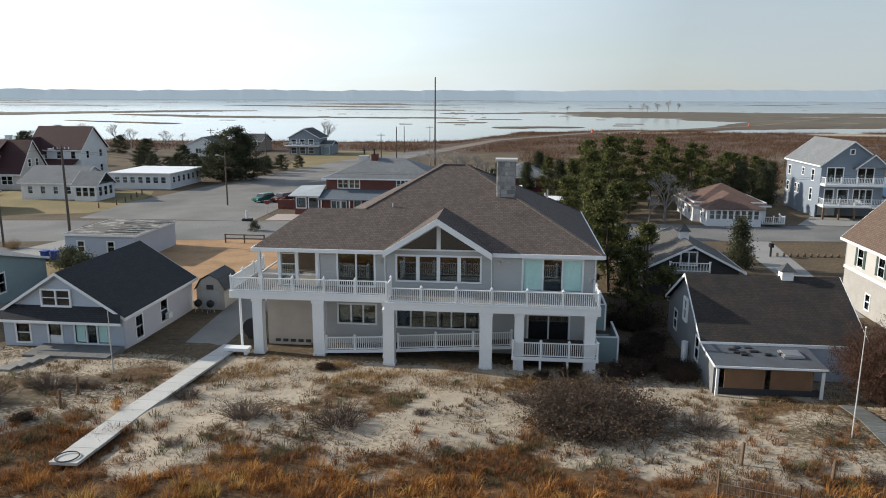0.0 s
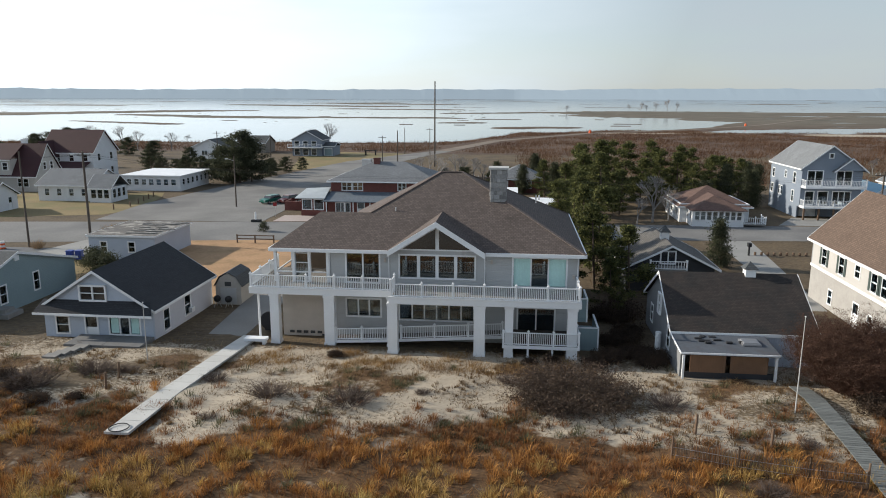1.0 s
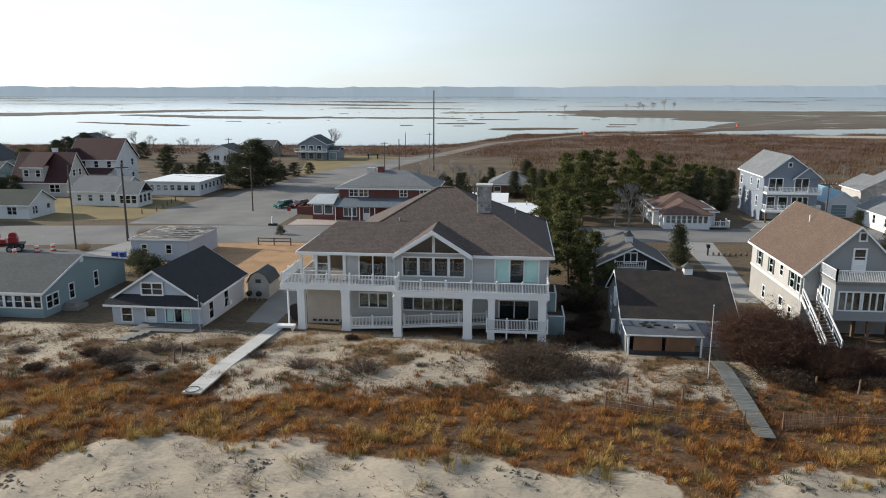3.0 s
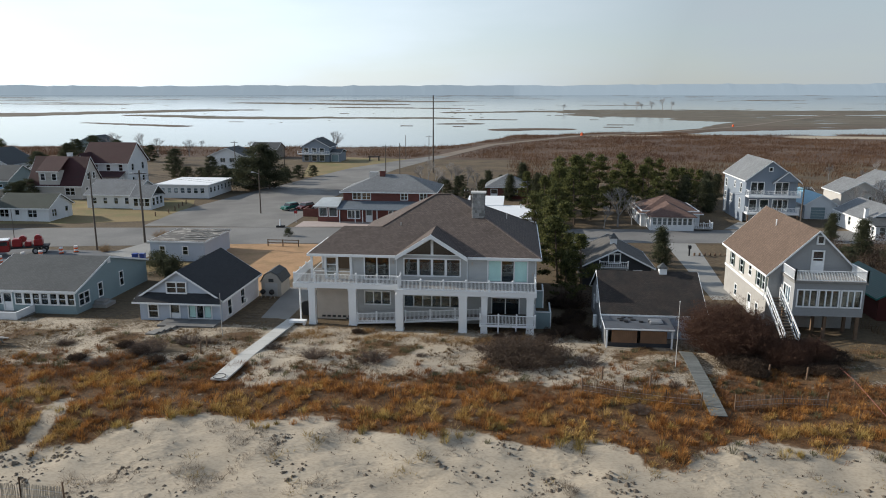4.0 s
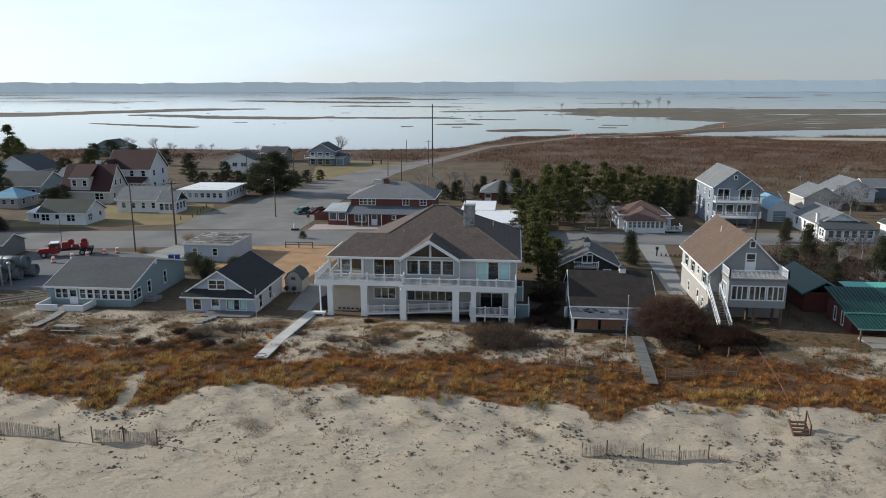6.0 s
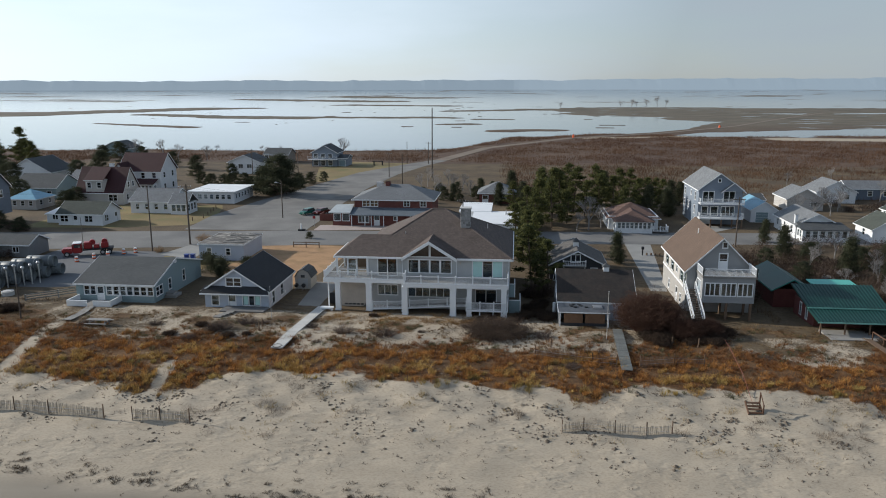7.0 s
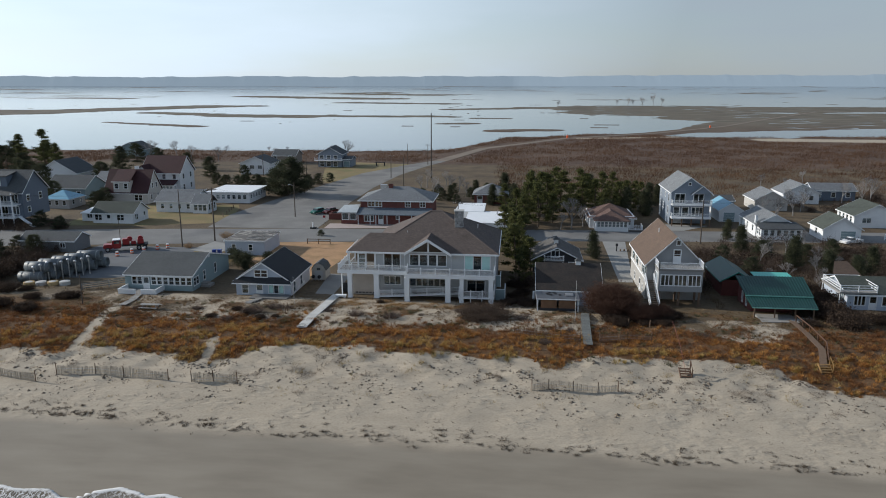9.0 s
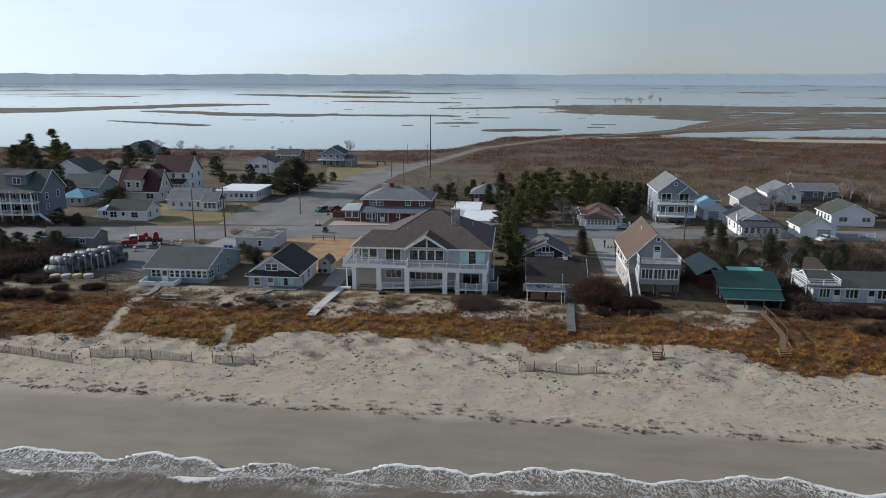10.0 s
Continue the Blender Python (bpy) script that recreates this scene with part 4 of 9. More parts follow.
def main_house():
    h = thing("beach_house", -6, 57, 0.3, "large grey two-storey beach house on white columns, brown hip roof", "house")
    F = 48.0
    z0, z1 = 0.1, 7.3
    up = [(-10.85, 4.72, 2.5, 2.25, 2, 1), (2.67, 4.72, 3.9, 2.15, 3, 1)]
    low = [(-10.84, 2.0, 2.6, 1.3, 3, 1), (-5.13, 1.85, 5.7, 1.15, 6, 1), (2.5, 0.95, 2.7, 2.0, 2, 1)]
    gw = (-5.1, 5.2, 5.7, 1.68, 4, 1)
    bm = BM()
    holes = [(u - w / 2, u + w / 2, z, z + hh) for u, z, w, hh, _, _ in up + low + [gw]]
    wall_with_holes(bm, "S", F, -13.5, 5.6, z0, z1, holes, 0.2)
    bmesh.ops.remove_doubles(bm, verts=bm.verts[:], dist=1e-4)
    part("wall", bm, VINYL_GREY, h)
    for side, c, u0, u1 in (("E", 5.6, F + 0.2, 66), ("N", 66, -14.5, 5.6), ("W", -14.5, F + 4.6, 66)):
        bm = BM()
        wall_with_holes(bm, side, c, u0, u1, z0, z1, [], 0.2)
        part("wall", bm, VINYL_GREY, h)
    bm = BM()
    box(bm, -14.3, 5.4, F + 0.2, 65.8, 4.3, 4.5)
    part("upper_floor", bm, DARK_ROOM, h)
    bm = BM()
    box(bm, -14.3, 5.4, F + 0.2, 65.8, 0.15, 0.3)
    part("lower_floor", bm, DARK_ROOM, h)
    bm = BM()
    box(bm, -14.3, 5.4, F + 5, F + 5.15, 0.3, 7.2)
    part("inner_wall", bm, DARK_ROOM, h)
    window(h, "S", F, *up[0], kind="sliding_door")
    d2 = window(h, "S", F, *up[1], kind="sliding_door")
    # pale panels added outside the panes, since blinds behind the glass stay dark
    for u in (1.35, 4.0):
        bm = BM()
        wall_box(bm, "S", F, u - 0.62, u + 0.62, -0.078, -0.062, 4.75, 6.85)
        part("screen", bm, CURTAIN, d2, "pale blue-green panel set before the pane")
    for w in low[:2]:
        window(h, "S", F, *w)
    window(h, "S", F, *low[2], kind="sliding_door")
    window(h, "S", F, *gw, mull=0.24)
    # gable front with its three-cornered lights
    gx0, gx1, gm, gz, gp = -8.45, -1.7, -5.08, 7.35, 9.55
    bm = BM()
    for pts in ([(gx0, 7.3), (gx1, 7.3), (gm, gp)],):
        v = [bm.verts.new((x, y, z)) for y in (F - 0.05, F + 0.12) for x, z in pts]
        for f in ((0, 1, 2), (5, 4, 3), (0, 3, 4, 1), (1, 4, 5, 2), (2, 5, 3, 0)):
            bm.faces.new([v[i] for i in f])
    part("gable_wall", bm, WHITE, h, "white trim filling the gable")
    for a, b, c in ((-7.75, -5.22, 8.98), (-2.4, -4.94, 8.98)):
        bm = BM()
        v = [bm.verts.new(p) for p in ((a, F - 0.07, 7.42), (b, F - 0.07, 7.42), (b, F - 0.07, c))]
        bm.faces.new(v)
        part("gable_pane", bm, glass_over_dark, h, "dark three-cornered pane")
    # main roof
    e, rz, ry = 7.35, 12.35, 57.3
    th = 0.16
    R1, R2 = (-5.75, ry, rz), (-3.9, ry, rz)
    fl, fr, br, bl = (-15.0, 47.4, e), (6.0, 47.4, e), (6.0, 66.8, e), (-15.0, 66.8, e)
    wl_, wr_ = (-15.05, 51.75, 9.53), (-10.97, 51.75, 9.53)
    bm = BM()
    gx0, gx1, gm, gp = -8.45, -1.7, -5.08, 9.55
    notch = (gm, 47.4 + (gp + 0.16 - e) / ((rz - e) / (ry - 47.4)), gp + 0.16)
    for P in ([fl, (gx0 - 0.3, 47.4, e), notch, R1], [notch, (gx1 + 0.3, 47.4, e), fr, R2, R1], [fr, br, R2], [br, bl, R1, R2], [bl, fl, R1]):
        slab(bm, [(x, y, z + 0.02) for x, y, z in P], th)
    part("roof", bm, ROOF_BROWN, h)
    for p, q in ((wr_, R1), (fr, R2), (R1, R2), (br, R2)):
        bm = BM()
        bar(bm, Vector(p) + Vector((0, 0, 0.03)), Vector(q) + Vector((0, 0, 0.03)), 0.3, 0.05)
        part("ridge_cap", bm, ROOF_CAP, h, "lighter shingle cap along the hip")
    bm = BM()
    slab(bm, [(-18, 47.4, e + 0.02), (fl[0], fl[1], e + 0.02), (wr_[0], wr_[1], wr_[2] + 0.02), (wl_[0], wl_[1], wl_[2] + 0.02)], th)
    slab(bm, [(-18, 56.1, e), (-18, 47.4, e), wl_], th)
    slab(bm, [wl_, wr_, (-14.2, 56.1, e), (-18, 56.1, e)], th)
    part("wing_roof", bm, ROOF_BROWN, h)
    bm = BM()
    gy = 46.85
    yb = ry - (rz - gp - 0.18) * 2
    zt = gp + 0.16
    a, b, m1, m2 = (gx0 - 0.3, gy, 7.42), (gx1 + 0.3, gy, 7.42), (gm, gy, zt), (gm, yb, zt)
    slab(bm, [a, m1, m2, (gx0 - 0.3, 47.5, 7.42)], th)
    slab(bm, [m1, b, (gx1 + 0.3, 47.5, 7.42), m2], th)
    part("gable_roof", bm, ROOF_BROWN, h)
    boards = [("rake_board", a, m1, (0, -1, 0), 0.42, 0.06), ("rake_board", m1, b, (0, -1, 0), 0.42, 0.06)]
    boards += [("gutter", (-18, 47.4, e), (gx0 - 0.3, 47.4, e), (0, -1, 0), 0.24, 0.1), ("gutter", (gx1 + 0.3, 47.4, e), fr, (0, -1, 0), 0.24, 0.1)]
    boards += [("gutter", fr, br, (1, 0, 0), 0.24, 0.1), ("gutter", (-18, 56.1, e), (-18, 47.4, e), (-1, 0, 0), 0.24, 0.1)]
    for name, P, Q, o, bh, bt in boards:
        bm = BM()
        edge_board(bm, P, Q, o, bh, bt)
        part(name, bm, WHITE, h, "white painted edge board")
    for sx0, sx1 in ((-17.9, -8.7), (-1.45, 5.6)):
        bm = BM()
        box(bm, sx0, sx1, 47.5, F, 7.08, 7.14)
        part("soffit", bm, WHITE, h)
    for x in (-13.45, -8.8, -1.45, 5.5):
        bm = BM()
        tube(bm, (x, F - 0.06, 7.0), (x, F - 0.06, 4.6), 0.04)
        part("downspout", bm, WHITE, h)
    for x, z in ((-9.1, 6.35), (-0.95, 6.4), (5.2, 5.4)):
        bm = BM()
        box(bm, x - 0.08, x + 0.08, F - 0.16, F, z, z + 0.3)
        part("wall_lamp", bm, TAN_STUCCO, h)
    # screened corner porch
    for x in (-17.75, -16.3, -15.05, -13.6):
        bm = BM()
        box(bm, x - 0.11, x + 0.11, F - 0.11, F + 0.11, 4.6, 7.1)
        part("porch_post", bm, WHITE, h)
    bm = BM()
    box(bm, -17.86, -17.64, F + 4.2, F + 4.42, 4.6, 7.1)
    part("porch_post", bm, WHITE, h)
    bm = BM()
    box(bm, -17.7, -13.5, F - 0.05, F + 0.05, 5.35, 5.43)
    box(bm, -17.8, -17.7, F, F + 4.4, 5.35, 5.43)
    part("porch_rail", bm, WHITE, h)
    bm = BM()
    wall_with_holes(bm, "S", F + 4.6, -17.7, -13.5, 4.6, 7.1, [], 0.15)
    box(bm, -13.5, -13.35, F + 0.2, F + 4.6, 4.6, 7.1)
    part("porch_wall", bm, mat("porch_brown_boards", (0.22, 0.16, 0.11), 0.8, 0.2, pattern="rib", size=(1, 0.2)), h)
    window(h, "S", F + 0.02, -15.68, 4.65, 1.0, 2.2, 1, 3, 0.06, kind="screen_door")
    # deck, beam and columns
    bm = BM()
    slab(bm, [(-19.1, 45.9, 4.6), (-8.15, 45.9, 4.6), (-8.15, 44.3, 4.6), (5.45, 44.3, 4.6), (5.45, 48, 4.6), (-13.4, 48, 4.6), (-13.4, 52.5, 4.6), (-19.1, 52.5, 4.6)], 0.12)
    part("deck", bm, WEATHERED, h, "weathered deck boards")
    bm = BM()
    for x0, x1, y in ((-19.15, -8.2, 45.86), (-8.2, 5.5, 44.26)):
        box(bm, x0, x1, y - 0.06, y, 4.15, 4.66)
        box(bm, x0, x1, y - 0.1, y, 4.6, 4.68)
    box(bm, -19.21, -19.15, 45.86, 52.5, 4.15, 4.66)
    box(bm, 5.5, 5.56, 44.26, 48.0, 4.15, 4.66)
    part("rim_board", bm, WHITE, h)
    bm = BM()
    box(bm, -19, 5.4, 46.0, 47.95, 4.38, 4.44)
    box(bm, -8.1, 5.4, 44.4, 46.0, 4.38, 4.44)
    part("deck_ceiling", bm, WHITE, h)
    for x, y, w in ((-17.3, 46.2, 0.68), (-13.05, 46.2, 0.78), (-8.4, 46.2, 0.5), (-7.96, 44.65, 0.72), (-1.64, 44.65, 0.8), (0.48, 44.65, 0.6), (4.95, 44.65, 0.68)):
        zb = float(height(x, y))
        bm = BM()
        box(bm, x - w / 2, x + w / 2, y - w / 2 + 0.02, y + w / 2, zb - 0.2, 4.16)
        box(bm, x - w / 2 - 0.05, x + w / 2 + 0.05, y - w / 2 - 0.03, y + w / 2 + 0.05, 3.95, 4.14)
        box(bm, x - w / 2 - 0.04, x + w / 2 + 0.04, y - w / 2 - 0.02, y + w / 2 + 0.04, zb - 0.2, zb + 0.2)
        part("column", bm, WHITE, h)
    bm = BM()
    tube(bm, (-18.6, 46.2, 0.2), (-18.6, 46.2, 4.4), 0.09, 0.09, 8)
    part("drain_pipe", bm, WHITE, h)
    railing(h, (-19.05, 45.92, 4.62), (-8.3, 45.92, 4.62), 5, ends=(True, False))
    railing(h, (-8.05, 44.34, 4.62), (5.42, 44.34, 4.62), 6, ends=(False, True))
    railing(h, (5.42, 44.34, 4.62), (5.42, 47.9, 4.62), 2, ends=(False, False))
    railing(h, (-19.05, 45.92, 4.62), (-19.05, 52.4, 4.62), 3, ends=(False, True))
    railing(h, (-8.05, 44.34, 4.62), (-8.05, 45.92, 4.62), 1, h=1.15, ends=(True, True))
    # tan entrance bay below
    bm = BM()
    wall_with_holes(bm, "S", 48.2, -17.2, -13.6, 0.1, 4.4, [], 0.2)
    box(bm, -17.4, -17.2, 48.2, 52, 0.1, 4.4)
    part("stucco_wall", bm, TAN_STUCCO, h, "plain tan stucco wall under the deck")
    for i in range(6):
        bm = BM()
        x = -16.7 + i * 0.56
        box(bm, x - 0.18, x + 0.18, 48.14, 48.2, 0.35, 0.55)
        part("vent", bm, mat_vent, h, "small dark vent")
    # ramp with rail below the deck
    bm = BM()
    slab(bm, [(-12.7, 45.95, 0.6), (-8.6, 45.95, 0.8), (0.1, 45.95, 1.4), (0.1, 47.4, 1.4), (-8.6, 47.4, 0.8), (-12.7, 47.4, 0.6)], 0.2)
    part("ramp", bm, DARK_WOOD, h, "dark boarded ramp below the deck")
    bm = BM()
    bar(bm, (-12.7, 45.92, 0.53), (-8.6, 45.92, 0.73), 0.05, 0.22)
    bar(bm, (-8.6, 45.92, 0.73), (0.1, 45.92, 1.33), 0.05, 0.22)
    part("ramp_edge", bm, WHITE, h)
    railing(h, (-12.6, 46, 0.6), (-8.6, 46, 0.8), 2, h=0.9, cap=0.15)
    railing(h, (-7.6, 46, 0.87), (0.0, 46, 1.39), 3, h=0.95, cap=0.15)
    # low landing deck on the right
    bm = BM()
    box(bm, 0.05, 5.5, 44.25, 47.95, 1.1, 1.3)
    part("landing", bm, DARK_WOOD, h, "low boarded landing")
    bm = BM()
    box(bm, 0.02, 5.53, 44.2, 44.25, 1.08, 1.32)
    part("landing_edge", bm, WHITE, h)
    railing(h, (0.1, 44.3, 1.3), (5.45, 44.3, 1.3), 3, h=0.95, cap=0.15)
    railing(h, (5.45, 44.3, 1.3), (5.45, 47.9, 1.3), 2, h=0.95, cap=0.15, ends=(False, True))
    for x in (0.2, 1.86, 3.6, 5.3):
        bm = BM()
        box(bm, x - 0.07, x + 0.07, 44.3, 44.44, 0.1, 1.1)
        part("landing_post", bm, WHITE, h)
    # boxed-in side stair: two landings behind grey panels with white top rails
    for x1, y0, y1, zb, zt in ((6.35, 48.3, 51.0, 1.95, 3.75), (7.1, 46.9, 50.4, 0.0, 1.9)):
        bm = BM()
        box(bm, 5.62, x1, y0, y0 + 0.08, zb, zt)
        box(bm, x1 - 0.08, x1, y0 + 0.08, y1, zb, zt)
        box(bm, 5.62, x1 - 0.08, y0 + 0.08, y1, zt - 1.0, zt - 0.9)
        part("stair_panel", bm, VINYL_SAGE, h, "grey boarded stair side")
        bm = BM()
        box(bm, 5.6, x1 + 0.04, y0 - 0.03, y0 + 0.1, zt, zt + 0.07)
        box(bm, x1 - 0.1, x1 + 0.04, y0 + 0.1, y1, zt, zt + 0.07)
        box(bm, x1 - 0.06, x1 + 0.05, y0 - 0.04, y0 + 0.07, zb, zt)
        part("side_rail", bm, WHITE, h)
    for x, y, z in ((-8.9, 52.0, 9.62), (2.4, 53.9, 10.55)):
        bm = BM()
        tube(bm, (x, y, z - 0.3), (x, y, z + 0.35), 0.06)
        part("vent_pipe", bm, METAL, h)
    # stone chimney: each stone stands proud of the mortar core
    ch = part("chimney", box(BM(), -1.32, -0.02, 53.35, 54.45, 8.8, 13.0), MORTAR, h, "grey fieldstone chimney")
    rnd = random.Random(5)
    for side, c, u0, u1 in (("S", 53.35, -1.34, 0.0), ("W", -1.32, 53.33, 54.47), ("E", -0.02, 53.33, 54.47)):
        z = 9.0
        while z < 12.9:
            hh = min(rnd.uniform(0.24, 0.42), 13.0 - z)
            u = u0
            while u < u1 - 0.02:
                w = rnd.uniform(0.25, 0.55)
                w = u1 - u if u1 - u - w < 0.2 else w
                bm = BM()
                wall_box(bm, side, c, u + 0.015, u + w - 0.015, -0.02, rnd.uniform(0.02, 0.07), z + 0.015, z + hh - 0.015)
                bmesh.ops.bevel(bm, geom=bm.edges[:], offset=0.02, segments=1, affect="EDGES")
                part("stone", bm, STONE, ch)
                u += w
            z += hh
    bm = BM()
    box(bm, -1.48, 0.14, 53.2, 54.6, 13.0, 13.16)
    part("chimney_cap", bm, CONCRETE, h)


main_house()
# ---- neighbouring houses ----


def row(side, u0, u1, n, z, w, h, nx=1, nz=2, kind=""):
    """n like windows spread from u0 to u1."""
    return [(side, u0 + (u1 - u0) * (i / (n - 1) if n > 1 else 0), z, w, h, nx, nz, kind) for i in range(n)]


def chimney(h, x, y, z0, z1, w=0.6, material=BRICK):
    bm = BM()
    box(bm, x - w / 2, x + w / 2, y - w / 2, y + w / 2, z0, z1)
    box(bm, x - w / 2 - 0.06, x + w / 2 + 0.06, y - w / 2 - 0.06, y + w / 2 + 0.06, z1 - 0.15, z1)
    part("chimney", bm, material, h)


def cottage_black_roof():
    wins = [("S", -34.24, 0.6, 0.95, 1.3, 1, 2), ("S", -31.86, 0.02, 0.9, 1.98, 1, 2, "front_door"), ("S", -29.15, 0.65, 2.4, 1.3, 3, 1),
            ("S", -31.5, 3.35, 2.0, 1.05, 2, 2), ("E", 47.6, 0.5, 0.9, 1.6, 1, 2), ("E", 51.35, 0.6, 1.0, 1.6, 1, 2)]
    h = simple_house("cottage", "pale blue-grey cottage with a black shingle gable roof", -35.7, -26.8, 45.5, 56.4, 2.75, 5.6, "y", VINYL_BLUE, ROOF_DARK, wins, east=LAVENDER)
    bm = BM()
    slab(bm, [(-36.05, 44.6, 2.42), (-26.45, 44.6, 2.42), (-26.9, 45.48, 3.3), (-35.6, 45.48, 3.3)], 0.1)
    part("pent_roof", bm, ROOF_DARK, h)
    bm = BM()
    edge_board(bm, (-36.05, 44.6, 2.42), (-26.45, 44.6, 2.42), (0, -1, 0), 0.16, 0.04)
    part("gutter", bm, WHITE, h)
    for x in (-30.0, -28.35):
        bm = BM()
        box(bm, x - 0.3, x + 0.33, 45.55, 45.565, 0.7, 1.9)
        part("curtain", bm, CURTAIN, h, "pale green curtain")
    bm = BM()
    box(bm, -26.8, -26.5, 51.5, 52.1, 0.65, 1.05)
    part("air_conditioner", bm, WHITE, h)
    for x in (-31.2, -28.2):
        bm = BM()
        box(bm, x - 1.48, x + 1.48, 43.0, 45.3, 0.2, 0.58)
        part("patio_slab", bm, mat("dark_paving", (0.15, 0.15, 0.15), 0.9, 0.2), h)
    bm = BM()
    for i in range(4):
        box(bm, -31.6 - i * 0.2, -30.6 - i * 0.2, 42.2 - i * 0.8, 43.0 - i * 0.8, 0.4, 0.62 + i * 0.06)
    part("patio_walk", bm, WEATHERED, h)


cottage_black_roof()


def ranch():
    wins = row("S", -53.4, -52.5, 2, 1.25, 0.7, 1.15) + row("S", -50.1, -44.1, 7, 1.25, 0.72, 1.15) + [("S", -51.4, 0.25, 0.85, 2.1, 1, 2, "front_door")]
    wins += row("E", 47.8, 48.8, 2, 0.95, 0.8, 1.25) + [("E", 51.5, 0.95, 0.75, 1.5, 1, 2), ("E", 56.0, 1.05, 0.7, 1.6, 1, 2)]
    h = simple_house("ranch_house", "grey-green low house with grey roof and porch windows", -55, -43.6, 46.7, 62, 2.75, 5.0, "x", VINYL_SAGE, ROOF_MID, wins, over=0.25, xm=53.6)
    bm = BM()
    box(bm, -54.6, -48.3, 43.6, 46.6, 0.1, 0.42)
    part("porch_slab", bm, WEATHERED, h)
    for x0, x1, y0, y1 in ((-54.6, -51.7, 43.6, 43.72), (-50.8, -48.3, 43.6, 43.72), (-54.6, -54.48, 43.72, 46.6), (-48.42, -48.3, 43.72, 46.6)):
        bm = BM()
        box(bm, x0, x1, y0, y1, 0.42, 1.15)
        box(bm, x0 - 0.03, x1 + 0.03, y0 - 0.03, y1 + 0.03, 1.15, 1.22)
        part("porch_wall", bm, WHITE, h, "low white porch wall")
    bm = BM()
    box(bm, -43.5, -41.9, 49.5, 51.5, 0.1, 0.5)
    box(bm, -43.5, -42.4, 49.9, 51.1, 0.5, 0.8)
    part("side_steps", bm, WEATHERED, h)
    bm = BM()
    box(bm, -43.75, -43.5, 53.3, 53.9, 4.3, 4.75)
    part("gable_vent", bm, WHITE, h)


ranch()


def flat_building():
    wins = [("S", -46.8, 1.0, 0.7, 1.1, 1, 2), ("S", -43.4, 1.0, 0.7, 1.1, 1, 2)]
    h = simple_house("flat_roofed_building", "pale blue-grey building with a patched flat tar roof", -48.6, -40.6, 72.7, 82, 2.8, 3, "flat", VINYL_BLUE, ROOF_TAR, wins, over=0.2, east=LAVENDER)
    bm = BM()
    rnd = random.Random(3)
    for i in range(26):
        x, y = rnd.uniform(-46, -41.5), rnd.uniform(73.6, 81)
        box(bm, x, x + rnd.uniform(0.8, 2.2), y, y + 0.18, 2.94, 3.0 + rnd.uniform(0, 0.06))
    tagged(part("roof_batten", bm, WEATHERED, h, "loose weathered battens on the roof"), kind="stuff")


flat_building()


def gambrel_shed():
    h = thing("garden_shed", -25.2, 57.9, 0, "small grey gambrel-roofed garden shed", "shed")
    x0, x1, y0, y1 = -26.4, -24.0, 56.3, 59.5
    prof = [(x0, 0), (x1, 0), (x1, 1.75), (x1 - 0.45, 2.55), (-25.2, 2.95), (x0 + 0.45, 2.55), (x0, 1.75)]
    bm = BM()
    a, b = [bm.verts.new((x, y0, z)) for x, z in prof], [bm.verts.new((x, y1, z)) for x, z in prof]
    bm.faces.new(a), bm.faces.new(b[::-1])
    for i in range(7):
        bm.faces.new((a[i], b[i], b[(i + 1) % 7], a[(i + 1) % 7]))
    part("shed_body", bm, mat("faded_tan_boards", (0.42, 0.39, 0.35), 0.8, 0.12, pattern="rib", size=(1, 0.2)), h)
    bm = BM()
    pr = [(x0 - 0.15, 1.7), (x0 + 0.4, 2.62), (-25.2, 3.05), (x1 - 0.4, 2.62), (x1 + 0.15, 1.7)]
    for (xa, za), (xb, zb) in zip(pr, pr[1:]):
        slab(bm, [(xa, y0 - 0.12, za + 0.05), (xb, y0 - 0.12, zb + 0.05), (xb, y1 + 0.12, zb + 0.05), (xa, y1 + 0.12, za + 0.05)], 0.05)
    part("roof", bm, ROOF_MID, h)
    bm = BM()
    wall_box(bm, "S", y0, -25.5, -24.9, 0, 0.03, 1.75, 2.15)
    part("vent", bm, mat_vent, h)
    bm = BM()
    wall_box(bm, "S", y0, -25.95, -24.45, 0, 0.03, 0.05, 1.6)
    part("door", bm, VINYL_GREY, h)


gambrel_shed()


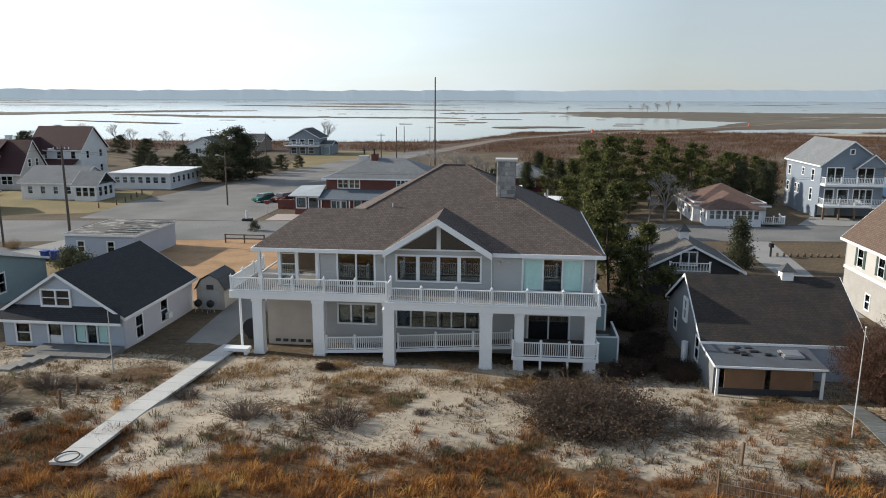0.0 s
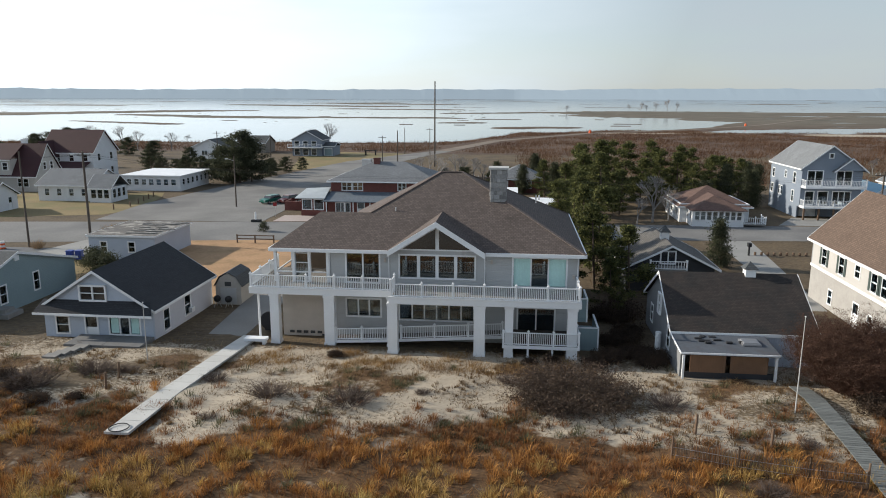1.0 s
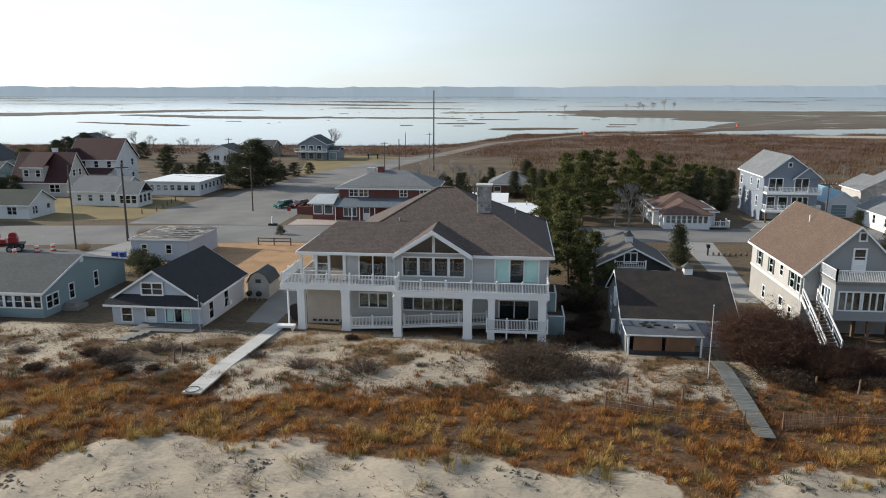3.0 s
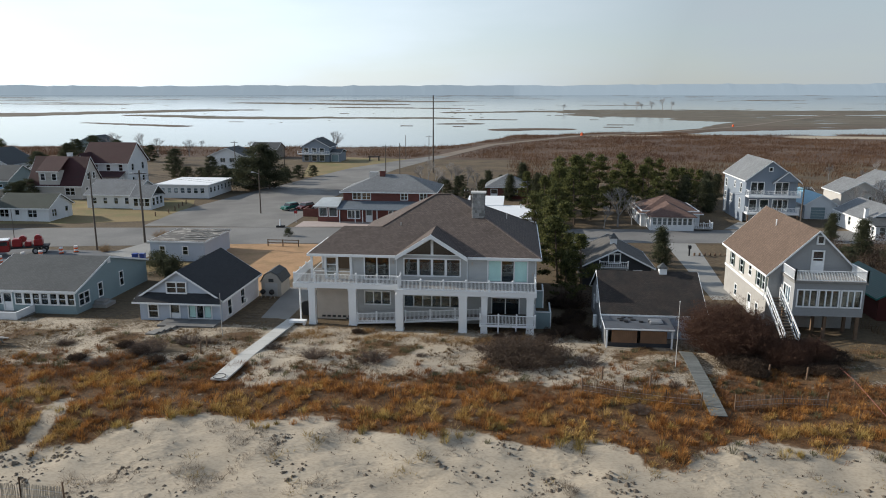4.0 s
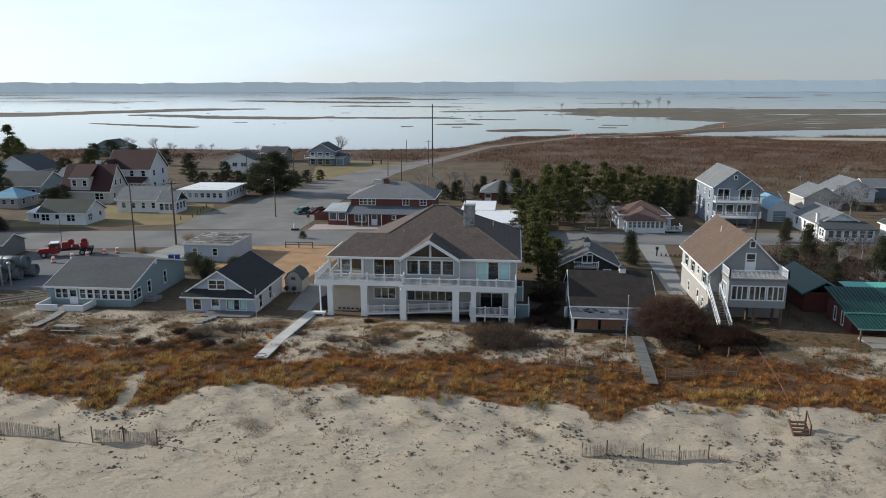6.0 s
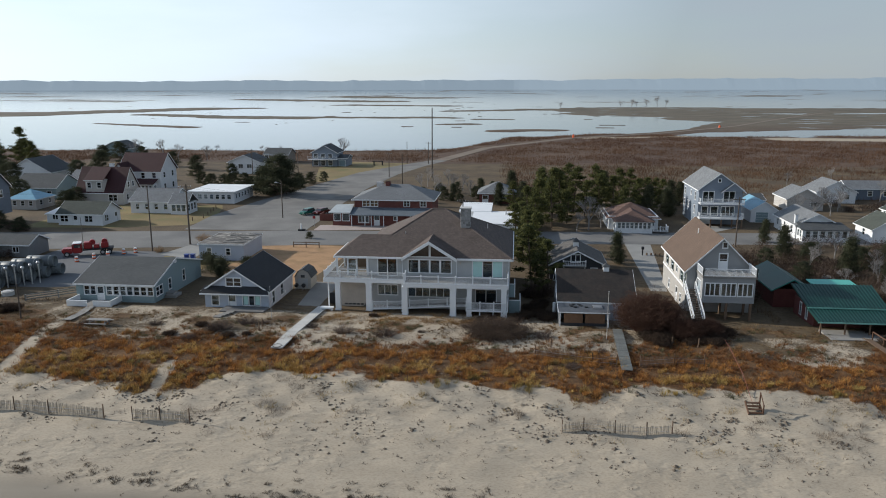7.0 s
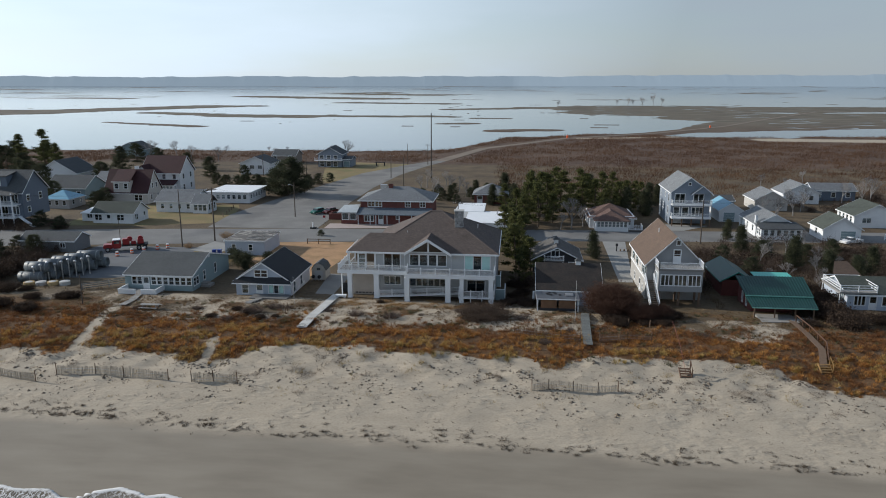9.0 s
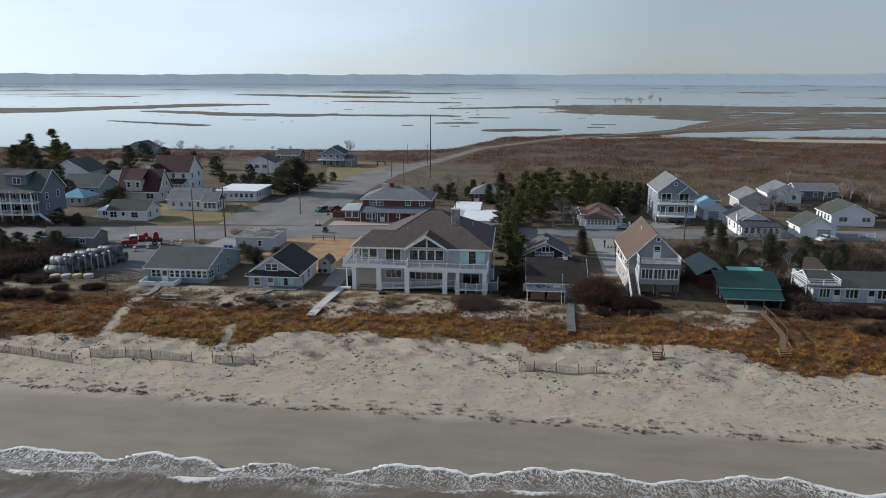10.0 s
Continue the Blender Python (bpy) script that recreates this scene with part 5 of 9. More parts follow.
def brick_house():
    h = thing("brick_house", -20, 114, 0, "red brick two-storey house with a grey hip roof", "house")
    wins = row("S", -26.4, -24.6, 2, 3.85, 1.5, 1.2, 2, 2) + [("S", -17.4, 3.9, 1.2, 1.15, 2, 2), ("S", -13.8, 3.9, 1.2, 1.15, 2, 2), ("W", 113, 3.9, 1.1, 1.2, 1, 2)]
    body(h, -29, -11.8, 109, 121, 0, 5.45, BRICK, wins)
    roof_hip(h, -29, -11.8, 109, 121, 5.45, 7.9, 0.6, ROOF_GREY)
    chimney(h, -22.4, 114.5, 6.5, 8.6, 1.0)
    wins = [("S", -26.5, 0.7, 2.2, 1.4, 3, 1), ("S", -19.5, 1.3, 0.7, 0.8, 1, 1), ("S", -23.6, 0.1, 1.0, 2.1, 1, 2, "front_door")]
    body(h, -29.0, -16.5, 106.4, 108.9, 0, 2.5, BRICK, wins)
    bm = BM()
    slab(bm, [(-29.4, 105.0, 2.55), (-11.4, 105.0, 2.55), (-11.4, 108.95, 3.6), (-29.4, 108.95, 3.6)], 0.12)
    part("porch_roof", bm, mat("blue_grey_shingles", (0.15, 0.18, 0.21), 0.9, 0.15, pattern="shingle"), h)
    for x in (-28.9, -26.0, -24.6, -21.9, -19.0, -16.0, -12):
        bm = BM()
        box(bm, x - 0.07, x + 0.07, 105.2, 105.34, 0, 2.5)
        part("porch_post", bm, WHITE, h)
    body(h, -33.2, -29.2, 106, 109.5, 0, 2.9, BRICK, [("S", -32.2, 1.1, 1.4, 1.5, 1, 1), ("S", -30.3, 1.1, 1.4, 1.5, 1, 1), ("W", 107.8, 1.1, 2.2, 1.5, 2, 1)])
    bm = BM()
    slab(bm, [(-34, 105.4, 2.95), (-29.2, 105.4, 2.95), (-29.2, 109.6, 4.2), (-33.2, 109.6, 4.0)], 0.12)
    part("sunroom_roof", bm, mat("pale_grey_sheet", (0.42, 0.45, 0.46), 0.5, 0.15), h)
    bm = BM()
    box(bm, -37.6, -33.4, 111.2, 111.5, 0, 1.5)
    box(bm, -37.6, -37.3, 111.5, 114.5, 0, 1.5)
    part("garden_wall", bm, BRICK, h)
    bm = BM()
    box(bm, -25.2, -23.6, 115.2, 116.2, 7.2, 8.3)
    part("roof_vent", bm, METAL, h)


brick_house()


def white_roof_building():
    h = thing("white_roofed_building", 1, 103, 0, "low building with white flat membrane roofs on two levels", "building")
    for x0, x1, y0, y1, z in ((-2.4, 6.8, 93, 106, 3.3), (-5.6, 1.0, 106.2, 118, 3.4)):
        body(h, x0, x1, y0, y1, 0, z, VINYL_WHITE, row("E", y0 + 2, y1 - 2, 3, 1.0, 0.9, 1.2))
        bm = BM()
        box(bm, x0 - 0.15, x1 + 0.15, y0 - 0.15, y1 + 0.15, z, z + 0.18)
        part("roof", bm, ROOF_WHITE, h)
    bm = BM()
    box(bm, 1.2, 6.8, 106.2, 110, 0, 3.0)
    part("lean_to", bm, VINYL_WHITE, h)
    bm = BM()
    tube(bm, (4.3, 104, 3.3), (4.3, 104, 4.2), 0.12)
    part("vent_pipe", bm, METAL, h)


white_roof_building()
h2 = simple_house("brick_bungalow", "small red brick bungalow with a weathered hip roof", -3, 6, 138, 147, 2.9, 5.2, "hip", BRICK, ROOF_GREY, [("S", -1.5, 0.1, 1.3, 2.1, 1, 1, "front_door"), ("S", 3.0, 1.0, 1.5, 1.3, 2, 2)], 0.5)


def hip_cottage():
    h = thing("hip_roofed_cottage", 31, 109.4, 0, "white cottage with a rust-brown hip roof and windowed porch", "house")
    body(h, 25.8, 36.0, 107, 117.4, 0, 2.9, VINYL_WHITE, [("W", 109.4, 1.0, 0.8, 1.3, 1, 2), ("W", 112.9, 1.0, 0.8, 1.3, 1, 2), ("S", 34.8, 0.9, 0.8, 1.3, 1, 2)])
    roof_hip(h, 25.8, 36.0, 107, 117.4, 2.6, 5.0, 0.5, ROOF_RUST)
    body(h, 26.8, 34.2, 103.2, 106.9, 0, 2.4, VINYL_WHITE, row("S", 27.5, 33.5, 8, 1.05, 0.6, 1.15, 1, 2) + row("W", 104.2, 106, 2, 1.05, 0.6, 1.15, 1, 2))
    bm = BM()
    A, B = (30.5, 106.3, 4.3), (30.5, 109.9, 4.3)
    c = [(26.4, 102.8, 2.5), (34.6, 102.8, 2.5)]
    slab(bm, [c[0], c[1], A], 0.1)
    slab(bm, [c[1], (34.6, 106.8, 2.55), B, A], 0.1)
    slab(bm, [(26.4, 106.8, 2.55), c[0], A, B], 0.1)
    part("porch_roof", bm, ROOF_RUST, h)
    bm = BM()
    box(bm, 34.4, 37.4, 103.3, 105.4, 0.3, 0.45)
    part("side_deck", bm, WEATHERED, h)
    railing(h, (34.4, 103.35, 0.45), (37.35, 103.35, 0.45), 2, gap=0.25)
    railing(h, (37.35, 103.35, 0.45), (37.35, 105.4, 0.45), 1, gap=0.25, ends=(False, True))


hip_cottage()


def tall_house():
    h = thing("tall_beach_house", 49.5, 119, 0, "tall slate-grey three-storey house with two white balconies", "house")
    F = 112.5
    wins = [("S", 47.2, 5.35, 2.2, 2.15, 2, 1, "balcony_door"), ("S", 51.5, 5.35, 2.2, 2.15, 2, 1, "balcony_door"), ("S", 46.6, 2.35, 1.2, 1.95, 1, 1), ("S", 48.6, 2.35, 1.4, 1.95, 1, 1), ("S", 51.4, 2.35, 2.6, 1.95, 3, 1)]
    wins += [("W", 125, 5.4, 0.9, 1.4, 1, 2), ("W", 119.3, 5.9, 0.7, 1.0, 1, 2), ("W", 115.4, 5.4, 0.9, 1.6, 1, 2), ("W", 125.2, 2.8, 0.9, 1.4, 1, 2), ("W", 121.8, 2.9, 0.6, 1.3, 1, 2), ("W", 120.6, 2.9, 0.6, 1.3, 1, 2), ("W", 115.6, 2.4, 0.8, 1.7, 1, 2), ("S", 49.3, 9.6, 0.5, 0.6, 1, 1)]
    body(h, 45.2, 54.2, F, 126.5, 1.9, 8.0, VINYL_SLATE, wins, ("y", 11.35), 49.4)
    roof_gable(h, 45.2, 54.2, F, 126.5, 8.0, 11.35, "y", 0.35, ROOF_GREY, xm=49.4)
    bm = BM()
    v = [bm.verts.new(p) for y in (F - 0.7, F + 3) for p in ((49.9, y, 7.7), (54.3, y, 7.7), (52.2, y, 9.4))]
    for f in ((0, 1, 2), (5, 4, 3), (0, 3, 4, 1), (1, 4, 5, 2), (2, 5, 3, 0)):
        bm.faces.new([v[i] for i in f])
    part("dormer_wall", bm, VINYL_SLATE, h)
    bm, tb = BM(), BM()
    for a, b in (((49.6, 7.5), (52.2, 9.6)), ((52.2, 9.6), (54.7, 7.5))):
        slab(bm, [(a[0], F - 0.95, a[1]), (b[0], F - 0.95, b[1]), (b[0], F + 3.4, b[1]), (a[0], F + 3.4, a[1])], 0.1)
        edge_board(tb, (a[0], F - 0.95, a[1]), (b[0], F - 0.95, b[1]), (0, -1, 0))
    part("dormer_roof", bm, ROOF_GREY, h)
    part("dormer_fascia", tb, WHITE, h)
    bm = BM()
    wall_with_holes(bm, "W", 45.25, F + 1, 126.4, -0.1, 1.9, [], 0.15)
    wall_with_holes(bm, "N", 126.4, 45.3, 54.1, -0.1, 1.9, [], 0.15)
    wall_with_holes(bm, "S", F + 2.5, 45.4, 54.1, -0.1, 1.9, [(46.2, 48.8, 0, 1.7)], 0.15)
    part("garage_wall", bm, VINYL_SLATE, h)
    bm = BM()
    wall_box(bm, "S", F + 2.6, 46.2, 48.8, -0.1, -0.05, 0, 1.7)
    part("garage_door", bm, WHITE, h)
    for z in (5.2, 2.1):
        bm = BM()
        box(bm, 45.2, 54.2, F - 1.9, F, z - 0.25, z)
        part("balcony_floor", bm, WHITE, h)
        railing(h, (45.25, F - 1.85, z), (54.15, F - 1.85, z), 4, h=1.0, gap=0.22, cap=0)
        railing(h, (45.25, F - 1.85, z), (45.25, F - 0.1, z), 1, h=1.0, gap=0.22, cap=0, ends=(False, False))
        railing(h, (54.15, F - 1.85, z), (54.15, F - 0.1, z), 1, h=1.0, gap=0.22, cap=0, ends=(False, False))
    for x in (45.4, 47.6, 49.8, 52, 54):
        bm = BM()
        box(bm, x - 0.12, x + 0.12, F - 1.8, F - 1.56, -0.1, 1.86)
        part("pile", bm, FENCE_WOOD, h)


tall_house()


def tan_house():
    h = thing("tan_roofed_house", 33.2, 56, 0, "raised cream and grey house with tan roof, deck and stairs", "house")
    X0, X1, F, B, xm = 29.0, 37.6, 50.0, 65.2, 33.3
    shut = mat("dark_green_shutter", (0.05, 0.07, 0.065), 0.6)
    wins = [("W", y, 3.75, 0.9, 1.45, 1, 2) for y in (62.4, 58.8, 52.9, 51.2)] + [("W", 55.8, 4.2, 0.8, 1.0, 1, 2), ("S", 33.5, 6.05, 0.95, 2.1, 1, 3, "deck_door"), ("S", 33.6, 9.0, 0.5, 0.65, 1, 1), ("E", 58, 3.8, 0.9, 1.4, 1, 2)]
    body(h, X0, X1, F, B, 3.2, 5.95, VINYL_CREAM, [w for w in wins if w[0] in "WEN"], None, skip="SN")
    body(h, X0, X1, F, B, 3.2, 5.95, SLATE_LAP, [w for w in wins if w[0] == "S"], ("y", 10.2), xm, skip="WE")
    for y in (62.4, 58.8, 52.9, 51.2):
        for d in (-0.72, 0.72):
            bm = BM()
            wall_box(bm, "W", X0, y + d - 0.19, y + d + 0.19, 0.0, 0.05, 3.7, 5.25)
            part("shutter", bm, shut, h)
    roof_gable(h, X0, X1, F, B, 5.95, 10.2, "y", 0.4, ROOF_TAN, xm=xm)
    bm = BM()
    box(bm, X0 - 0.06, X0, F, B, 3.1, 3.35)
    part("band_board", bm, WHITE, h)
    body(h, X0 + 0.05, X1, F + 0.4, B, -0.1, 3.1, mat("cream_block", (0.36, 0.345, 0.325), 0.9, 0.14, 0.9, 7, 0.3), [("W", 60.5, 0.6, 0.7, 1.2, 1, 2), ("W", 55.5, 0.05, 0.9, 1.95, 1, 2, "side_door"), ("W", 53.0, 0.6, 0.7, 1.1, 1, 2)])
    # glazed front room on posts
    x0, x1, y0 = 30.2, 36.7, 46.4
    body(h, x0, x1, y0, F - 0.02, 2.65, 5.75, SLATE_LAP, [("S", 31.45, 3.5, 1.7, 1.55, 3, 1), ("S", 33.45, 3.5, 1.7, 1.55, 3, 1), ("S", 35.5, 3.5, 1.7, 1.55, 3, 1), ("W", 48.2, 3.5, 1.7, 1.55, 3, 1)], skip="N")
    bm = BM()
    box(bm, x0, x1, y0, F, 2.5, 2.65)
    part("room_floor", bm, SLATE_LAP, h)
    bm = BM()
    box(bm, x0 - 0.1, x1 + 0.2, y0 - 0.12, F, 5.76, 5.98)
    part("deck_floor", bm, WEATHERED, h)
    for p, q, n in (((x0, y0, 5.98), (x1 + 0.1, y0, 5.98), 1), ((x0, y0, 5.98), (x0, F - 0.1, 5.98), 1), ((x1 + 0.1, y0, 5.98), (x1 + 0.1, F - 0.1, 5.98), 1)):
        railing(h, p, q, n, h=1.0, gap=0.14, cap=0, ends=(True, p[1] == q[1]))
    for x in (30.5, 33.4, 36.4):
        for y in (46.7, 49.4):
            bm = BM()
            box(bm, x - 0.14, x + 0.14, y - 0.14, y + 0.14, -0.2, 2.5)
            part("post", bm, FENCE_WOOD, h)
    # outside stair with white sloping rails
    n = 15
    y_t, z_t, y_b, z_b = 49.6, 3.5, 43.8, 0.55
    for i in range(n):
        k = (i + 0.5) / n
        bm = BM()
        box(bm, 28.85, 30.05, y_t + (y_b - y_t) * k - 0.17, y_t + (y_b - y_t) * k + 0.17, z_t + (z_b - z_t) * k - 0.04, z_t + (z_b - z_t) * k)
        part("tread", bm, DARK_WOOD, h)
    for x in (28.8, 30.1):
        bm = BM()
        bar(bm, (x, y_t, z_t - 0.15), (x, y_b, z_b - 0.15), 0.06, 0.3)
        part("stringer", bm, WHITE, h)
        bm = BM()
        bar(bm, (x, y_t, z_t + 0.95), (x, y_b, z_b + 0.95), 0.1, 0.12)
        bar(bm, (x, y_t, z_t + 0.5), (x, y_b, z_b + 0.5), 0.05, 0.1)
        part("hand_rail", bm, WHITE, h)
        for k in (0, 0.33, 0.67, 1):
            y, z = y_t + (y_b - y_t) * k, z_t + (z_b - z_t) * k
            bm = BM()
            box(bm, x - 0.06, x + 0.06, y - 0.06, y + 0.06, 0.3 if k == 1 else z - 0.3, z + 1.0)
            part("stair_post", bm, WHITE, h)
    bm = BM()
    tube(bm, (32.2, 58.5, 9.0), (32.2, 58.5, 9.9), 0.07)
    part("vent_pipe", bm, WHITE, h)
    bm = BM()
    tube(bm, (28.7, 50.1, 3.0), (28.7, 50.1, 5.4), 0.05)
    part("downspout", bm, WHITE, h)


tan_house()


def old_dark_house():
    h = thing("old_low_house", 16.8, 48, 0, "old low house with stained brown roof and boarded porch", "house")
    wins = [("W", 46, 1.0, 0.8, 1.4, 1, 2), ("W", 49.5, 2.6, 0.8, 1.4, 1, 2), ("W", 52.5, 1.0, 0.8, 1.3, 1, 2)]
    body(h, 12.0, 21.6, 44.6, 55, -0.1, 2.75, OLD_GREY, wins, ("x", 5.7), 49.6)
    roof_gable(h, 12.0, 21.6, 44.6, 55, 2.75, 5.7, "x", 0.25, ROOF_OLD, xm=49.6)
    bm = BM()
    wall_box(bm, "S", 44.6, 18.0, 21.6, 0.01, 0.06, 0.1, 2.6)
    part("corrugated_wall", bm, mat("pale_blue_corrugated_sheet", (0.60, 0.68, 0.80), 0.5, 0.08, pattern="rib", size=(1, 0.16), depth=1.0), h, "pale blue corrugated wall sheet")
    bm = BM()
    slab(bm, [(11.8, 41.0, 2.38), (18.1, 41.0, 2.38), (18.1, 44.55, 2.6), (11.8, 44.55, 2.6)], 0.14)
    part("porch_roof", bm, mat("blue_grey_felt", (0.085, 0.095, 0.11), 0.8, 0.25, 0.8, 8, patch=((0.08, 0.08, 0.09), 1.0, 0.5, 0.65)), h)
    bm = BM()
    edge_board(bm, (11.8, 41.0, 2.4), (18.1, 41.0, 2.4), (0, -1, 0), 0.1, 0.05)
    edge_board(bm, (11.8, 44.5, 2.62), (11.8, 41.0, 2.4), (-1, 0, 0), 0.1, 0.05)
    part("porch_fascia", bm, WHITE, h)
    for x in (12.0, 17.9):
        bm = BM()
        box(bm, x - 0.07, x + 0.07, 41.05, 41.2, 0.2, 2.25)
        part("porch_post", bm, WHITE, h)
    wood = mat("red_brown_boards", (0.21, 0.12, 0.07), 0.8, 0.25, pattern="rib", size=(1, 0.18), depth=0.8)
    for a, b in ((12.5, 14.8), (15.1, 17.5)):
        bm = BM()
        wall_box(bm, "S", 41.5, a, b, 0, 0.05, 0.9, 2.2)
        part("porch_screen", bm, wood, h, "red-brown board screen")
    bm = BM()
    box(bm, 12.0, 17.9, 41.45, 41.6, 0.2, 0.9)
    part("porch_wall", bm, BLACK_BOARD, h)
    bm = BM()
    box(bm, 11.9, 12.05, 41.6, 44.5, 0.2, 2.2)
    part("porch_side", bm, OLD_GREY, h)
    bm = BM()
    box(bm, 16.1, 17.3, 42.4, 43.6, 2.5, 2.62)
    box(bm, 16.2, 17.2, 42.5, 43.5, 2.62, 2.68)
    part("skylight", bm, METAL, h)
    rnd = random.Random(8)
    for i in range(9):
        x, y = rnd.uniform(13, 16), rnd.uniform(42.6, 43.9)
        bm = BM()
        box(bm, x, x + rnd.uniform(0.3, 0.8), y, y + 0.25, 2.5, 2.62)
        bmesh.ops.bevel(bm, geom=bm.edges[:], offset=0.03, segments=1, affect="EDGES")
        part("shingle_scrap", bm, BLACK, h)
    bm = BM()
    box(bm, 18.0, 18.75, 49.2, 49.95, 5.3, 6.2)
    part("cupola", bm, WHITE, h)
    bm = BM()
    a = [bm.verts.new(p) for p in ((17.85, 49.05, 6.2), (18.9, 49.05, 6.2), (18.9, 50.1, 6.2), (17.85, 50.1, 6.2), (18.38, 49.57, 6.75))]
    for f in ((0, 1, 4), (1, 2, 4), (2, 3, 4), (3, 0, 4), (3, 2, 1, 0)):
        bm.faces.new([a[i] for i in f])
    part("cupola_roof", bm, ROOF_MID, h)
    bm = BM()
    tube(bm, (11.6, 47.6, 0.2), (11.6, 47.6, 1.6), 0.22, 0.22, 10)
    part("gas_tank", bm, WHITE, h)


old_dark_house()


def black_cottage():
    wins = [("S", 18.6, 1.0, 0.9, 0.9, 1, 1), ("S", 15.7, 2.9, 1.3, 1.1, 2, 1)]
    h = simple_house("black_cottage", "small black-sided cottage with a pale weathered gable roof", 11.8, 20.2, 65.4, 74.6, 2.5, 4.6, "y", BLACK_BOARD, ROOF_WORN, wins, 0.5)
    bm = BM()
    box(bm, 15.6, 16.4, 68.8, 69.6, 4.3, 5.3)
    part("cupola", bm, WHITE, h)
    bm = BM()
    a = [bm.verts.new(p) for p in ((15.45, 68.65, 5.3), (16.55, 68.65, 5.3), (16.55, 69.75, 5.3), (15.45, 69.75, 5.3), (16, 69.2, 6.0))]
    for f in ((0, 1, 4), (1, 2, 4), (2, 3, 4), (3, 0, 4), (3, 2, 1, 0)):
        bm.faces.new([a[i] for i in f])
    part("cupola_roof", bm, ROOF_MID, h)
    bm = BM()
    box(bm, 13.6, 17.2, 63.4, 65.3, 2.5, 2.65)
    part("balcony_floor", bm, WEATHERED, h)
    railing(h, (13.7, 63.45, 2.65), (17.1, 63.45, 2.65), 1, gap=0.25, cap=0, h=0.8)
    for x in (13.8, 17.0):
        bm = BM()
        box(bm, x - 0.06, x + 0.06, 63.5, 63.62, 0, 2.5)
        part("balcony_post", bm, WHITE, h)


black_cottage()

# houses beyond the street on the right
simple_house("blue_roofed_garage", "white garage with a pale blue metal roof and dark door", 58, 63.6, 118, 129, 2.8, 4.6, "y", VINYL_WHITE, ROOF_BLUE, [("S", 60.4, 0.05, 2.6, 2.2, 1, 4, "garage_door")], 0.3)
wh = simple_house("white_bungalow", "white bungalow with a grey roof and a windowed front porch", 61.4, 69.6, 101, 113, 2.8, 4.9, "y", VINYL_WHITE, ROOF_GREY, row("W", 103, 111, 3, 1, 0.8, 1.3), 0.35)
body(wh, 61.6, 70.2, 97.8, 100.8, 0, 2.3, VINYL_WHITE, row("S", 62.6, 69.4, 6, 0.9, 0.85, 1.2) + row("W", 98.8, 100, 2, 0.9, 0.7, 1.2))
bm = BM()
slab(bm, [(61.2, 97.4, 2.45), (70.6, 97.4, 2.45), (69.8, 101, 3.4), (61.4, 101, 3.4)], 0.12)
part("porch_roof", bm, ROOF_MID, wh)
chimney(wh, 61.7, 102, 2.5, 4.6, 0.55, WHITE)
simple_house("grey_garage", "small grey gabled garage at the marsh edge", 71.6, 80.0, 135, 144, 2.9, 5.2, "y", VINYL_CREAM, ROOF_GREY, [("S", 77.8, 1.0, 1.4, 1.0, 2, 1)], 0.4)
simple_house("white_garage", "white gabled garage with a weathered shingle roof", 74.4, 82.2, 97.8, 105, 2.7, 5.1, "y", VINYL_WHITE, ROOF_MOSS, [("S", 79.6, 0.05, 3.0, 2.1, 1, 4, "garage_door"), ("W", 101.4, 1, 0.9, 1.2, 1, 2)], 0.4)
simple_house("white_house", "white gabled house with a grey roof beside the marsh", 87.4, 97.6, 113.3, 122.5, 2.9, 5.5, "y", VINYL_WHITE, ROOF_MOSS, row("S", 90.2, 95.6, 2, 1.2, 1.9, 1.1, 2, 1) + row("W", 115, 121, 4, 1.2, 0.9, 1.3), 0.4)
simple_house("grey_house", "low slate-blue house behind bare trees", 93.4, 105, 153.5, 161, 3.0, 4.6, "x", DEEP_SLATE, ROOF_GREY, row("S", 95, 103, 3, 1.1, 1.1, 1.2), 0.4)
simple_house("pale_house", "low pale house behind bare trees", 83, 92.6, 147, 156, 3.0, 5.6, "y", VINYL_WHITE, ROOF_GREY, row("S", 85, 90.5, 2, 1.1, 1.1, 1.2), 0.4)
simple_house("blue_shed", "low grey-blue shed behind the tall house", 56.5, 66, 134, 141, 2.6, 3.6, "x", VINYL_SLATE, ROOF_MID, [("S", 62, 1, 1.2, 1, 2, 1)], 0.3)


